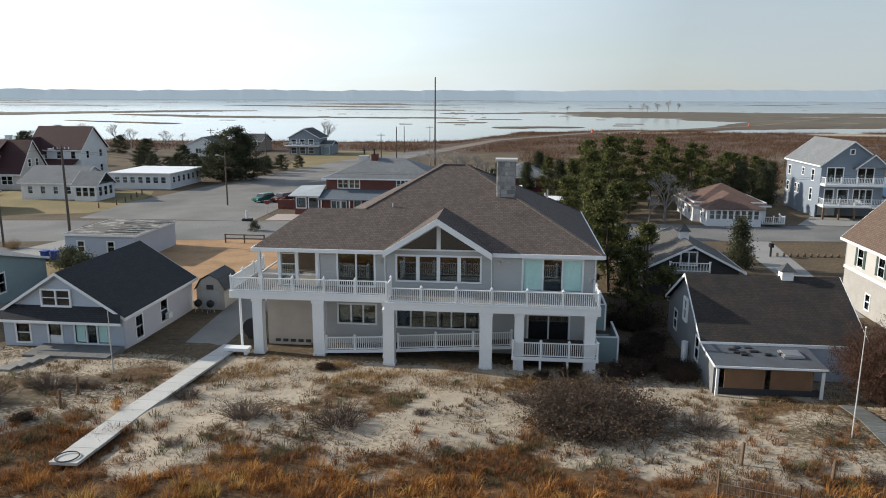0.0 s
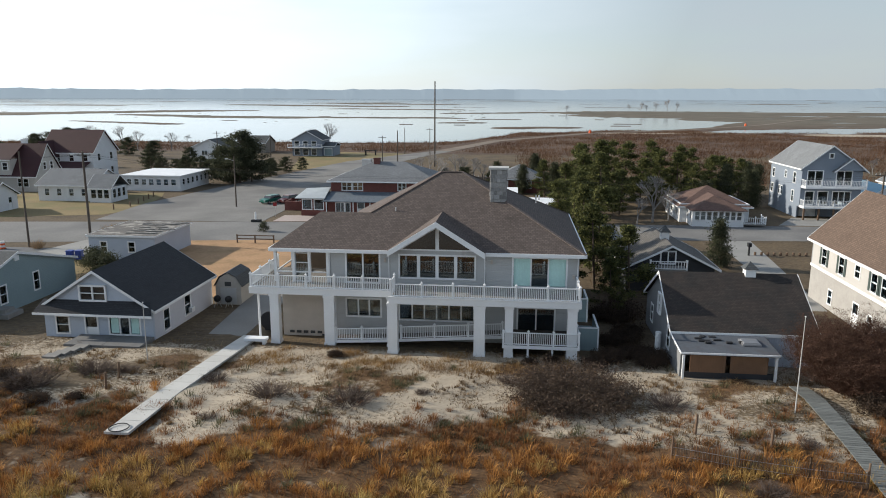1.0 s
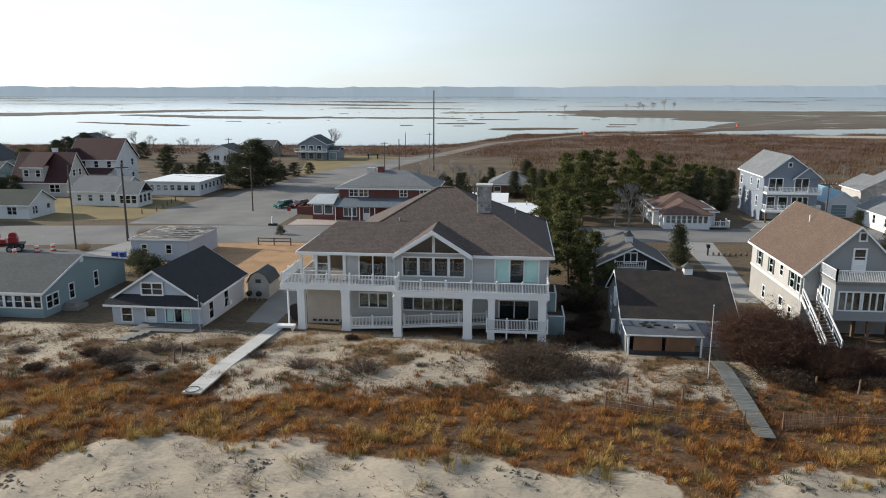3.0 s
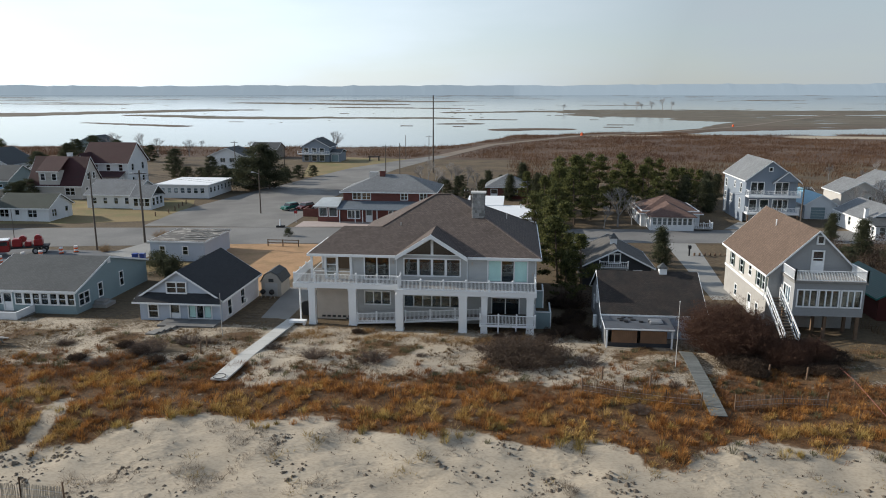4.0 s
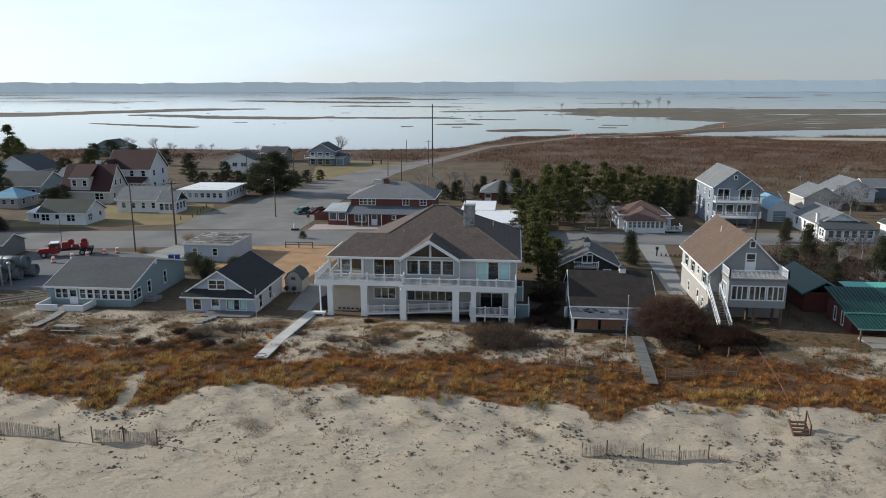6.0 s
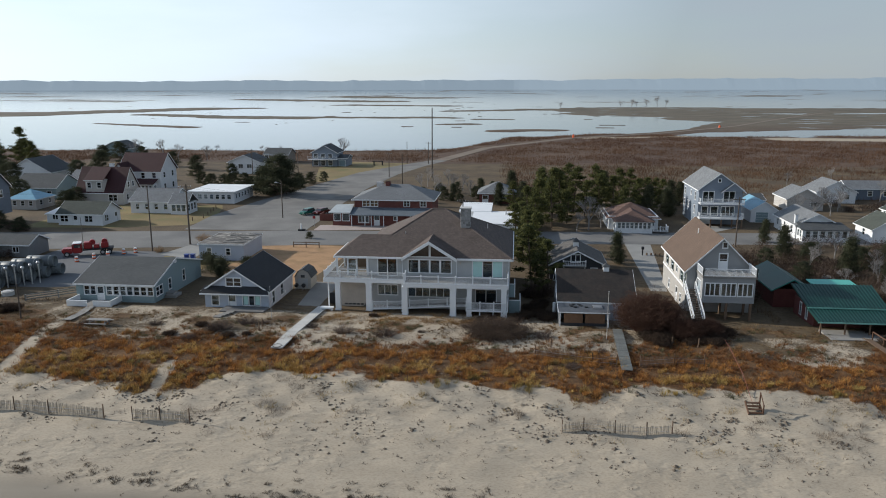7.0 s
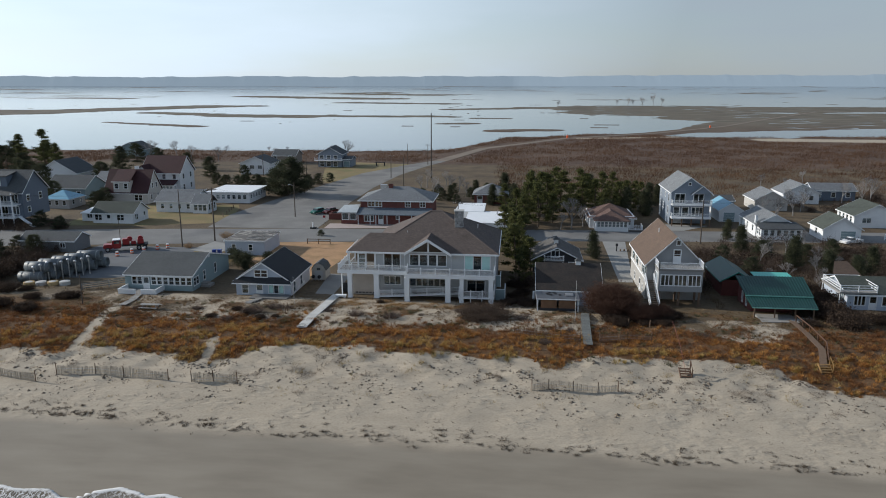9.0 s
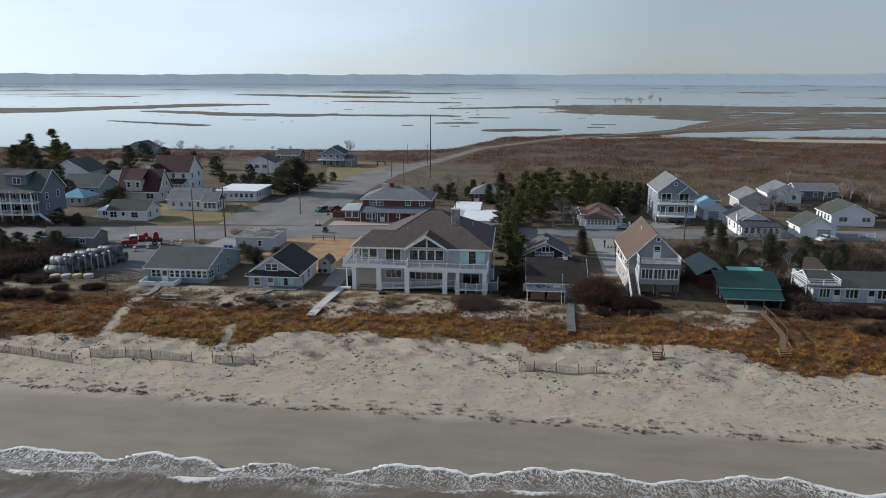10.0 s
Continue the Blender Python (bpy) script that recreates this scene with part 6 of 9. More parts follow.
def pavilion():
    h = thing("green_roofed_house", 48, 48, 0, "low red-walled house with ribbed green metal roofs", "house")
    red = mat("dark_red_boards", (0.12, 0.035, 0.03), 0.85, 0.2, pattern="rib", size=(1, 0.2))
    body(h, 43.5, 52.2, 44.6, 51.3, -0.1, 2.5, red, [("W", 47, 0.6, 0.5, 1.5, 1, 1), ("W", 49, 0.6, 0.5, 1.5, 1, 1)])
    tb = BM()
    for y0, z0, xa, xb, y1, z1, xc, xd in ((40.2, 2.35, 42.2, 51.2, 44.6, 2.75, 42.5, 52.0), (44.2, 2.95, 42.4, 52.0, 51.5, 3.95, 42.9, 53.1)):
        bm = BM()
        slab(bm, [(xa, y0, z0), (xb, y0, z0), (xd, y1, z1), (xc, y1, z1)], 0.12)
        part("porch_roof" if y0 < 42 else "main_roof", bm, ROOF_GREEN, h)
        edge_board(tb, (xa, y0, z0), (xb, y0, z0), (0, -1, 0), 0.16, 0.05)
        for k in np.linspace(0.01, 0.99, 24):
            bm = BM()
            bar(bm, (xa + (xb - xa) * k, y0, z0 + 0.04), (xc + (xd - xc) * k, y1, z1 + 0.04), 0.1, 0.1)
            part("rib", bm, ROOF_GREEN, h)
    part("fascia", tb, mat("pale_green_trim", (0.2, 0.42, 0.36), 0.5), h)
    for x in (42.7, 45.5, 48.3, 50.8):
        bm = BM()
        box(bm, x - 0.08, x + 0.08, 40.5, 40.66, 0.2, 2.35)
        part("porch_post", bm, FENCE_WOOD, h)
    body(h, 41.6, 46.2, 53.6, 63.5, -0.1, 2.6, red)
    roof_gable(h, 41.6, 46.2, 53.6, 63.5, 2.7, 4.0, "y", 0.5, ROOF_GREEN, mat("green_trim", (0.05, 0.2, 0.17), 0.5))
    bm = BM()
    slab(bm, [(46.7, 52.0, 3.1), (52.5, 52.0, 3.1), (52.5, 56.5, 3.35), (46.7, 56.5, 3.35)], 0.1)
    part("back_roof", bm, mat("bright_green_sheet", (0.10, 0.45, 0.38), 0.4, 0.1), h)
    bm = BM()
    box(bm, 43.2, 50.8, 38.6, 42.2, 0.25, 0.75)
    part("terrace", bm, WEATHERED, h, "grey plank terrace")


pavilion()


def right_white_house():
    wins = [("S", 60.0, 0.9, 1.5, 1.4, 3, 1), ("S", 61.9, 0.1, 0.9, 2.1, 1, 2, "front_door"), ("S", 64.2, 0.9, 1.9, 1.4, 3, 1), ("S", 67.2, 0.1, 0.9, 2.1, 1, 2, "front_door"), ("S", 69.2, 0.9, 2.0, 1.4, 3, 1), ("W", 49.5, 0.9, 2.2, 1.4, 4, 1)]
    h = simple_house("roof_deck_house", "white low house with a grey roof and a roof deck", 58.2, 74, 47.5, 56, 2.6, 4.2, "x", VINYL_BLUE, ROOF_MOSS, wins, 0.35)
    bm = BM()
    box(bm, 56.8, 62.2, 47.0, 53.5, 2.75, 3.0)
    part("roof_deck", bm, WEATHERED, h)
    for p, q in (((56.9, 47.1, 3.0), (62.1, 47.1, 3.0)), ((56.9, 47.1, 3.0), (56.9, 53.4, 3.0)), ((62.1, 47.1, 3.0), (62.1, 53.4, 3.0)), ((56.9, 53.4, 3.0), (62.1, 53.4, 3.0))):
        bm = BM()
        for z in (0.3, 0.65, 1.0):
            bar(bm, (p[0], p[1], p[2] + z), (q[0], q[1], q[2] + z), 0.06, 0.1)
        part("deck_rail", bm, WHITE, h)
    for x, y in ((56.9, 47.1), (62.1, 47.1), (56.9, 53.4), (62.1, 53.4), (59.5, 47.1)):
        bm = BM()
        box(bm, x - 0.06, x + 0.06, y - 0.06, y + 0.06, 0 if x < 58 else 2.9, 4.05)
        part("deck_post", bm, WHITE, h)
    bm = BM()
    slab(bm, [(58.5, 54, 3.2), (63.5, 54, 3.2), (62, 57.5, 5.2), (60, 57.5, 5.2)], 0.1)
    part("small_roof", bm, ROOF_TAN, h)


right_white_house()

# houses on the left beyond the street


def big_left_house():
    h = thing("shingled_beach_house", -115.6, 101, 0, "large slate-blue beach house on piles with two white balconies", "house")
    wins = row("S", -123.8, -109.6, 6, 5.4, 1.5, 1.9, 2, 1) + row("S", -123.8, -109.6, 6, 2.6, 1.5, 1.9, 2, 1) + [("E", 98.6, 5.6, 1.0, 1.5, 1, 2), ("E", 98.6, 3.0, 1.0, 1.2, 1, 2), ("E", 103.2, 5.6, 1.0, 1.5, 1, 2)]
    body(h, -125.6, -107.6, 96.6, 106.1, 1.8, 8.0, DEEP_SLATE, wins, ("x", 12.6))
    roof_gable(h, -125.6, -107.6, 96.6, 106.1, 8.0, 12.6, "x", 0.4, ROOF_MID)
    bm = BM()
    box(bm, -117.4, -111.8, 97.6, 102, 8.2, 11.6)
    part("dormer", bm, DEEP_SLATE, h)
    window(h, "S", 97.48, -114.4, 9.4, 1.9, 1.4, 2, 2, glass=glass_over_dark)
    bm = BM()
    slab(bm, [(-117.8, 97.1, 11.6), (-111.4, 97.1, 11.6), (-111.4, 101.6, 12.5), (-117.8, 101.6, 12.5)], 0.15)
    part("dormer_roof", bm, ROOF_MID, h)
    for z in (5.2, 2.3):
        bm = BM()
        box(bm, -125.6, -108.2, 93.8, 96.6, z - 0.25, z)
        part("balcony_floor", bm, WHITE, h)
        railing(h, (-125.6, 93.9, z), (-108.3, 93.9, z), 6, h=1.0, gap=0.3, cap=0)
    for x in np.linspace(-125.2, -108.6, 7):
        bm = BM()
        box(bm, x - 0.12, x + 0.12, 93.9, 94.14, -0.2, 8.0)
        part("pile", bm, WHITE, h)
    bm = BM()
    slab(bm, [(-125.9, 93.6, 7.6), (-108.0, 93.6, 7.6), (-108.0, 96.7, 8.1), (-125.9, 96.7, 8.1)], 0.15)
    part("balcony_roof", bm, ROOF_MID, h)
    bm = BM()
    bar(bm, (-108.0, 95.2, 2.4), (-104.4, 95.2, -0.1), 0.9, 0.2)
    part("stair", bm, WHITE, h)


big_left_house()
simple_house("small_white_cottage", "small white cottage with a pale blue-grey roof", -118.2, -110.8, 119, 126.4, 2.6, 4.5, "hip", VINYL_CREAM, ROOF_BLUE, row("S", -116.4, -112.2, 3, 1, 0.9, 1.1) + row("E", 121, 124.4, 2, 1, 0.9, 1.1), 0.3)
wr = simple_house("white_ranch", "white low house with a mossy grey roof", -93.2, -83.0, 100.9, 108.2, 2.6, 4.7, "x", VINYL_WHITE, ROOF_MOSS, row("S", -91.8, -86.2, 2, 0.8, 1.7, 1.3, 2, 2) + [("S", -89.2, 0.1, 0.8, 2.0, 1, 1, "front_door"), ("E", 102.6, 0.8, 1.3, 1.3, 2, 2), ("E", 106.4, 0.1, 0.8, 2.0, 1, 1, "side_door")], 0.4)
body(wr, -97.4, -93.4, 103.2, 107, -0.1, 2.1, VINYL_WHITE, [("S", -95.4, 0.8, 1.2, 1.0, 2, 1)])
roof_hip(wr, -97.4, -93.4, 103.2, 107, 2.1, 3.1, 0.25, ROOF_WHITE, name="side_roof")


def colonial():
    """Ridge along the street, low front eave, a flush two-storey front part under its own shed roof."""
    h = thing("colonial_house", -99.8, 132.5, 0, "cream house with a steep dark red roof and upper windows", "house")
    x0, x1, y0, y1, eave, pk = -106.0, -93.5, 128.3, 136.8, 3.3, 9.1
    wins = [("S", -96.2, 1.0, 2.2, 1.5, 2, 2), ("E", 130.6, 1.0, 0.9, 1.4, 1, 2), ("E", 134.4, 1.0, 0.9, 1.4, 1, 2)]
    body(h, x0, x1, y0, y1, -0.1, eave, VINYL_CREAM, wins, ("x", pk))
    for y in (131.4, 133.6):
        window(h, "E", x1 + 0.11, y, 4.2, 0.85, 1.35, 1, 2, glass=glass_over_dark)
    roof_gable(h, x0, x1, y0, y1, eave, pk, "x", 0.35, ROOF_RED)
    a, b, top = -103.2, -98.4, 6.3
    bm = BM()
    box(bm, a, b, y0 - 0.12, y0 + 2.6, 2.7, top)
    part("front_wall", bm, VINYL_CREAM, h)
    for x in (-102.2, -99.5):
        window(h, "S", y0 - 0.23, x, 4.3, 1.0, 1.35, 1, 2, glass=glass_over_dark)
    bm, tb = BM(), BM()
    P = [(a - 0.3, y0 - 0.5, top - 0.05), (b + 0.3, y0 - 0.5, top - 0.05), (b + 0.3, 132.4, pk + 0.1), (a - 0.3, 132.4, pk + 0.1)]
    slab(bm, P, 0.12)
    part("front_roof", bm, ROOF_RED, h)
    edge_board(tb, P[0], P[1], (0, -1, 0))
    part("front_fascia", tb, WHITE, h)
    chimney(h, -98.6, 133.4, 8.0, 10.0, 0.9, WHITE)


colonial()


def large_colonial():
    h = simple_house("large_colonial", "large white house with a dark red roof and glazed porch", -105.2, -93.2, 148, 158, 6.4, 10.9, "x", VINYL_WHITE, ROOF_RED, row("S", -101.5, -95, 3, 4.3, 1.0, 1.5) + row("E", 150.5, 155.5, 2, 4.3, 1.0, 1.5) + row("E", 150.5, 155.5, 2, 1.0, 1.0, 1.5), 0.45)
    bm = BM()
    v = [bm.verts.new(p) for y in (145.6, 152) for p in ((-106.2, y, 5.6), (-101.4, y, 5.6), (-103.8, y, 8.6))]
    for f in ((0, 1, 2), (5, 4, 3), (0, 3, 4, 1), (1, 4, 5, 2), (2, 5, 3, 0)):
        bm.faces.new([v[i] for i in f])
    box(bm, -106.2, -101.4, 145.6, 147.9, 0, 5.6)
    part("front_gable", bm, VINYL_WHITE, h)
    bm = BM()
    for p, q in (((-106.6, 5.3), (-103.8, 8.75)), ((-103.8, 8.75), (-101.0, 5.3))):
        slab(bm, [(p[0], 145.2, p[1]), (q[0], 145.2, q[1]), (q[0], 152, q[1]), (p[0], 152, p[1])], 0.12)
    part("front_gable_roof", bm, ROOF_RED, h)
    body(h, -101.3, -94.2, 145.4, 147.9, 0, 3.0, VINYL_WHITE, row("S", -100.4, -95, 6, 1.0, 0.75, 1.5) + [("E", 146.6, 1.0, 1.2, 1.5, 2, 1)])
    bm = BM()
    slab(bm, [(-101.6, 145.0, 3.05), (-93.8, 145.0, 3.05), (-93.8, 148.0, 4.2), (-101.6, 148.0, 4.2)], 0.12)
    part("porch_roof", bm, ROOF_RED, h)


large_colonial()
bun = simple_house("grey_roofed_bungalow", "white bungalow with a grey roof and screened porch", -85.3, -74.9, 117, 127, 2.9, 5.3, "x", VINYL_WHITE, ROOF_GREY, row("S", -83.6, -76.6, 4, 1, 0.8, 1.2), 0.4)
body(bun, -74.8, -70.8, 115.8, 121.4, 0, 2.7, VINYL_WHITE, row("S", -74, -71.6, 3, 0.8, 0.9, 1.5) + row("E", 117, 120.2, 3, 0.8, 0.9, 1.5))
roof_gable(bun, -74.8, -70.8, 115.8, 121.4, 2.7, 4.7, "x", 0.4, ROOF_GREY)
simple_house("lot_shed", "low grey-roofed shed behind the brush by the lot", -91, -79.5, 71.5, 77, 2.3, 3.6, "x", OLD_GREY, ROOF_MID, row("S", -88, -82, 2, 0.9, 1.0, 0.9, 2, 1), 0.3, cat="shed")
simple_house("flat_white_building", "long white low building with a white flat roof and window bands", -78, -65.8, 132.5, 146, 3.0, 3.2, "flat", VINYL_WHITE, ROOF_WHITE, row("S", -76.5, -67.2, 7, 1.2, 0.9, 1.1) + row("E", 134, 144.5, 6, 1.2, 0.9, 1.1), 0.3)
simple_house("far_white_house", "white gabled house among the trees", -92.4, -81, 195, 205, 4.0, 6.4, "y", VINYL_WHITE, ROOF_MID, row("S", -88, -85, 2, 2.0, 1.6, 1.3, 2, 1), 0.4)
simple_house("far_brown_house", "brown house behind the tall evergreen", -92, -82.5, 230, 240, 3.3, 5.4, "x", mat("tan_siding", (0.25, 0.215, 0.18), 0.7, 0.1, pattern="lap", size=(1, 0.16)), ROOF_MID, row("S", -91, -84.5, 2, 2.0, 1.4, 1.4), 0.4)
fb = simple_house("bay_house", "slate-blue house with an upper porch by the bay", -70, -60.5, 220, 230, 5.2, 7.8, "y", VINYL_SLATE, ROOF_MID, row("S", -68.5, -63, 3, 3.2, 1.5, 1.4) + row("S", -68.5, -63, 3, 0.3, 1.6, 1.9), 0.5)
bm = BM()
box(bm, -71, -60, 218, 220, 2.6, 2.8)
part("porch_floor", bm, WHITE, fb)
railing(fb, (-71, 218.1, 2.8), (-60, 218.1, 2.8), 4, gap=0.4, cap=0)
body(fb, -60.4, -56.8, 221, 229, 0, 3.0, VINYL_SLATE, [("S", -58.7, 0.1, 2.4, 2.2, 1, 1, "garage_door")])
roof_gable(fb, -60.4, -56.8, 221, 229, 3.0, 4.0, "x", 0.3, ROOF_MID)
simple_house("distant_house", "grey house near the bay shore", -172, -159.5, 251, 262, 3.4, 6.2, "y", VINYL_SAGE, ROOF_MID, row("S", -170, -162, 2, 1.2, 1.6, 1.2), 0.5)
simple_house("left_back_house", "grey house behind the beach house", -128, -116, 135, 146, 3.2, 6.2, "x", VINYL_SAGE, ROOF_MID, row("S", -126, -118, 3, 1, 1.2, 1.2), 0.4)
simple_house("left_far_house", "pale house among dark trees", -148, -134, 160, 172, 4.2, 8.2, "y", VINYL_WHITE, ROOF_MID, row("S", -145, -137, 3, 1.2, 1.2, 1.4), 0.4)
simple_house("back_row_house", "low grey house behind the white cottage", -122, -108, 150, 160, 3.0, 5.6, "x", VINYL_SAGE, ROOF_GREY, row("S", -120, -110, 3, 1, 1.2, 1.2), 0.4)
# ---- plants ----


def blades(name, x, y, z, n, hmin, hmax, spread, width, material, label, seed, lean=0.35, cat="grass"):
    """Clumps of n pointed blades at the places x, y, z, as one object."""
    rs = np.random.RandomState(seed)
    m = len(x) * n
    cx, cy, cz = (np.repeat(a, n) for a in (x, y, z))
    size = np.repeat(rs.uniform(0.7, 1.25, len(x)) * np.clip(0.95 + 0.75 * wave_noise(x, y, 1.0, seed + 70), 0.35, 1.4), n)
    a, r = rs.uniform(0, 2 * np.pi, m), np.sqrt(rs.rand(m)) * spread
    bx, by = cx + np.cos(a) * r, cy + np.sin(a) * r
    h = rs.uniform(hmin, hmax, m) * size
    l = rs.uniform(0.1, lean * 1.8, m) * h
    t = rs.uniform(0, 2 * np.pi, m)
    w = width * rs.uniform(0.6, 1.3, m)
    v = np.empty((m, 3, 3))
    v[:, 0] = np.stack([bx - np.cos(t) * w, by - np.sin(t) * w, cz - 0.05], -1)
    v[:, 1] = np.stack([bx + np.cos(t) * w, by + np.sin(t) * w, cz - 0.05], -1)
    v[:, 2] = np.stack([bx + np.cos(a) * l + 0.12 * h, by + np.sin(a) * l - 0.05 * h, cz + h], -1)
    me = bpy.data.meshes.new(name)
    me.vertices.add(m * 3)
    me.vertices.foreach_set("co", v.ravel())
    me.loops.add(m * 3)
    me.loops.foreach_set("vertex_index", np.arange(m * 3))
    me.polygons.add(m)
    me.polygons.foreach_set("loop_start", np.arange(0, m * 3, 3))
    me.update(calc_edges=True)
    me.materials.append(material)
    return tagged(new(name, me), label, cat, kind="stuff")


def tussocks(name, x, y, z, n, h, spread, width, material, label, seed, lean=0.55, cat="grass"):
    """Domed tufts: n arching blades from each root, tallest in the middle, bent outwards at the rim."""
    rs = np.random.RandomState(seed)
    m = len(x) * n
    grow = rs.uniform(0.6, 1.35, len(x))
    cx, cy, cz, g = (np.repeat(q, n) for q in (x, y, z, grow))
    a, r = rs.uniform(0, 2 * np.pi, m), np.sqrt(rs.rand(m))
    bx, by = cx + np.cos(a) * r * spread * g * 0.55, cy + np.sin(a) * r * spread * g * 0.55
    hh = h * g * rs.uniform(0.55, 1.1, m) * (1.0 - 0.45 * r)
    out = hh * lean * (0.25 + 1.2 * r) * rs.uniform(0.6, 1.3, m)
    t, w = a + np.pi / 2 + rs.normal(0, 0.6, m), width * rs.uniform(0.6, 1.3, m)
    ux, uy = np.cos(t) * w, np.sin(t) * w
    mx, my = bx + np.cos(a) * out * 0.35 + 0.03 * hh, by + np.sin(a) * out * 0.35
    v = np.empty((m, 5, 3))
    v[:, 0] = np.stack([bx - ux, by - uy, cz - 0.05], -1)
    v[:, 1] = np.stack([bx + ux, by + uy, cz - 0.05], -1)
    v[:, 2] = np.stack([mx + ux * 0.8, my + uy * 0.8, cz + hh * 0.65], -1)
    v[:, 3] = np.stack([mx - ux * 0.8, my - uy * 0.8, cz + hh * 0.65], -1)
    v[:, 4] = np.stack([bx + np.cos(a) * out + 0.08 * hh, by + np.sin(a) * out, cz + hh], -1)
    k = np.arange(m)[:, None] * 5
    loops = np.concatenate([k + np.array([[0, 1, 2, 3]]), k + np.array([[3, 2, 4]])], 1)
    me = bpy.data.meshes.new(name)
    me.vertices.add(m * 5)
    me.vertices.foreach_set("co", v.ravel())
    me.loops.add(loops.size)
    me.loops.foreach_set("vertex_index", loops.ravel())
    me.polygons.add(m * 2)
    me.polygons.foreach_set("loop_start", (np.arange(m)[:, None] * 7 + np.array([[0, 4]])).ravel())
    me.update(calc_edges=True)
    me.materials.append(material)
    return tagged(new(name, me), label, cat, kind="stuff")


rs = np.random.RandomState(11)
px, py = rs.uniform(-100, 105, 60000), rs.uniform(14.5, 49, 60000)
cover = grass_amount(px, py)
low = py > 32.5
ok = rs.rand(60000) < cover * np.where(low, 0.75, 0.38)
lx, ly = px[ok & low], py[ok & low]
blades("yard_tufts", lx, ly, height(lx, ly), 14, 0.05, 0.24, 0.5, 0.018, leaf_mat("yard_straw", (0.13, 0.08, 0.04), (0.34, 0.24, 0.13), 0.5), "thin dry tufts scattered over the sandy yards", 24, 1.2)
lx, ly = px[ok & ~low], py[ok & ~low]
blades("undergrowth", lx, ly, height(lx, ly), 16, 0.08, 0.34, 0.4, 0.02, leaf_mat("rusty_bluestem", (0.12, 0.046, 0.018), (0.34, 0.165, 0.06), 0.5), "low rusty undergrowth between the dune tufts", 3, 0.8)
# tufts keep clear of one another: one to a cell of a jittered grid
gx_, gy_ = np.meshgrid(np.arange(-100, 105, 0.5), np.arange(14.5, 36.5, 0.5))
tx, ty = gx_.ravel() + rs.uniform(-0.24, 0.24, gx_.size), gy_.ravel() + rs.uniform(-0.24, 0.24, gx_.size)
thick = grass_amount(tx, ty) * np.clip((36.5 - ty) / 3, 0, 1)
ok = rs.rand(len(tx)) < thick * np.clip(0.62 + 0.95 * wave_noise(tx, ty, 1.5, 30), 0.06, 1)
tx, ty = tx[ok], ty[ok]
tz = height(tx, ty)
kind_n = wave_noise(tx, ty, 4.5, 31) + 0.6 * wave_noise(tx, ty, 1.6, 32) + rs.normal(0, 0.22, len(tx)) + 0.10 * (25 - ty) - 0.5 * np.clip((np.abs(tx + 8) - 34) / 15, 0, 1)
gold, red = kind_n > 0.42, kind_n < -0.28
rust = ~gold & ~red
tussocks("dune_grass", tx[rust], ty[rust], tz[rust], 60, 0.55, 0.5, 0.011, leaf_mat("rust_gold_blade", (0.17, 0.06, 0.017), (0.56, 0.285, 0.085), 1.2), "rust and gold dry dune grass in thick tufts", 1, 0.75)
tussocks("golden_grass", tx[gold], ty[gold], tz[gold], 60, 0.6, 0.5, 0.011, leaf_mat("golden_blade", (0.22, 0.12, 0.032), (0.64, 0.43, 0.15), 1.0), "golden straw-coloured grass tufts on the dune", 2, 0.75)
tussocks("red_grass", tx[red], ty[red], tz[red], 50, 0.45, 0.5, 0.011, leaf_mat("russet_blade", (0.125, 0.05, 0.022), (0.31, 0.145, 0.055), 0.9), "dark russet low grass tufts on the dune", 9, 0.75)
px, py = rs.uniform(-60, 70, 5200), rs.uniform(20, 43, 5200)
ok = (wave_noise(px, py, 4, 33) > 0.12) & (rs.rand(5200) < np.where((py < 34.5) & (py > 29), 0.5, 0.16)) & (np.abs(px + 20) > 1.2)
tussocks("green_tuft", px[ok], py[ok], height(px[ok], py[ok]), 44, 0.42, 0.45, 0.013, GREEN_TUFT, "grey-green tufts dotted over the sand", 4, 0.9)
px, py = rs.uniform(-75, 90, 9000), rs.uniform(6, 22, 9000)
ok = (wave_noise(px, py, 2.6, 34) + 0.5 * wave_noise(px, py, 8, 37) > 0.3) & (rs.rand(9000) < np.clip((py - 7) / 13, 0, 1) ** 1.6 * 0.75)
blades("beach_tuft", px[ok], py[ok], height(px[ok], py[ok]), 14, 0.12, 0.32, 0.3, 0.022, STRAW, "sparse dry tufts on the open beach", 5, 0.9)
px, py = rs.uniform(-75, 90, 9000), rs.uniform(10, 21.5, 9000)
ok = wave_noise(px, py, 2.4, 61) + 0.6 * wave_noise(px, py, 9, 62) + 0.05 * (py - 16) + 0.3 * np.clip((px - 25) / 25, 0, 1) > 0.42
blades("low_twigs", px[ok], py[ok], height(px[ok], py[ok]), 22, 0.06, 0.24, 0.32, 0.011, leaf_mat("grey_twig", (0.07, 0.05, 0.035), (0.22, 0.165, 0.115)), "low wispy grey-brown twigs on the sand", 26, 1.1, "shrub")
px, py = rs.uniform(-80, 95, 2600), rs.uniform(19.6, 23.4, 2600)
ok = (wave_noise(px, py, 2.4, 63) > 0.1) & (rs.rand(2600) < 0.3) & (grass_amount(px, py + 1.2) > 0.3)
tussocks("foot_grass", px[ok], py[ok], height(px[ok], py[ok]), 60, 0.6, 0.5, 0.012, leaf_mat("yellow_green_blade", (0.13, 0.10, 0.03), (0.50, 0.36, 0.12), 0.9), "yellow-green tufts along the foot of the dune", 27, 0.7)
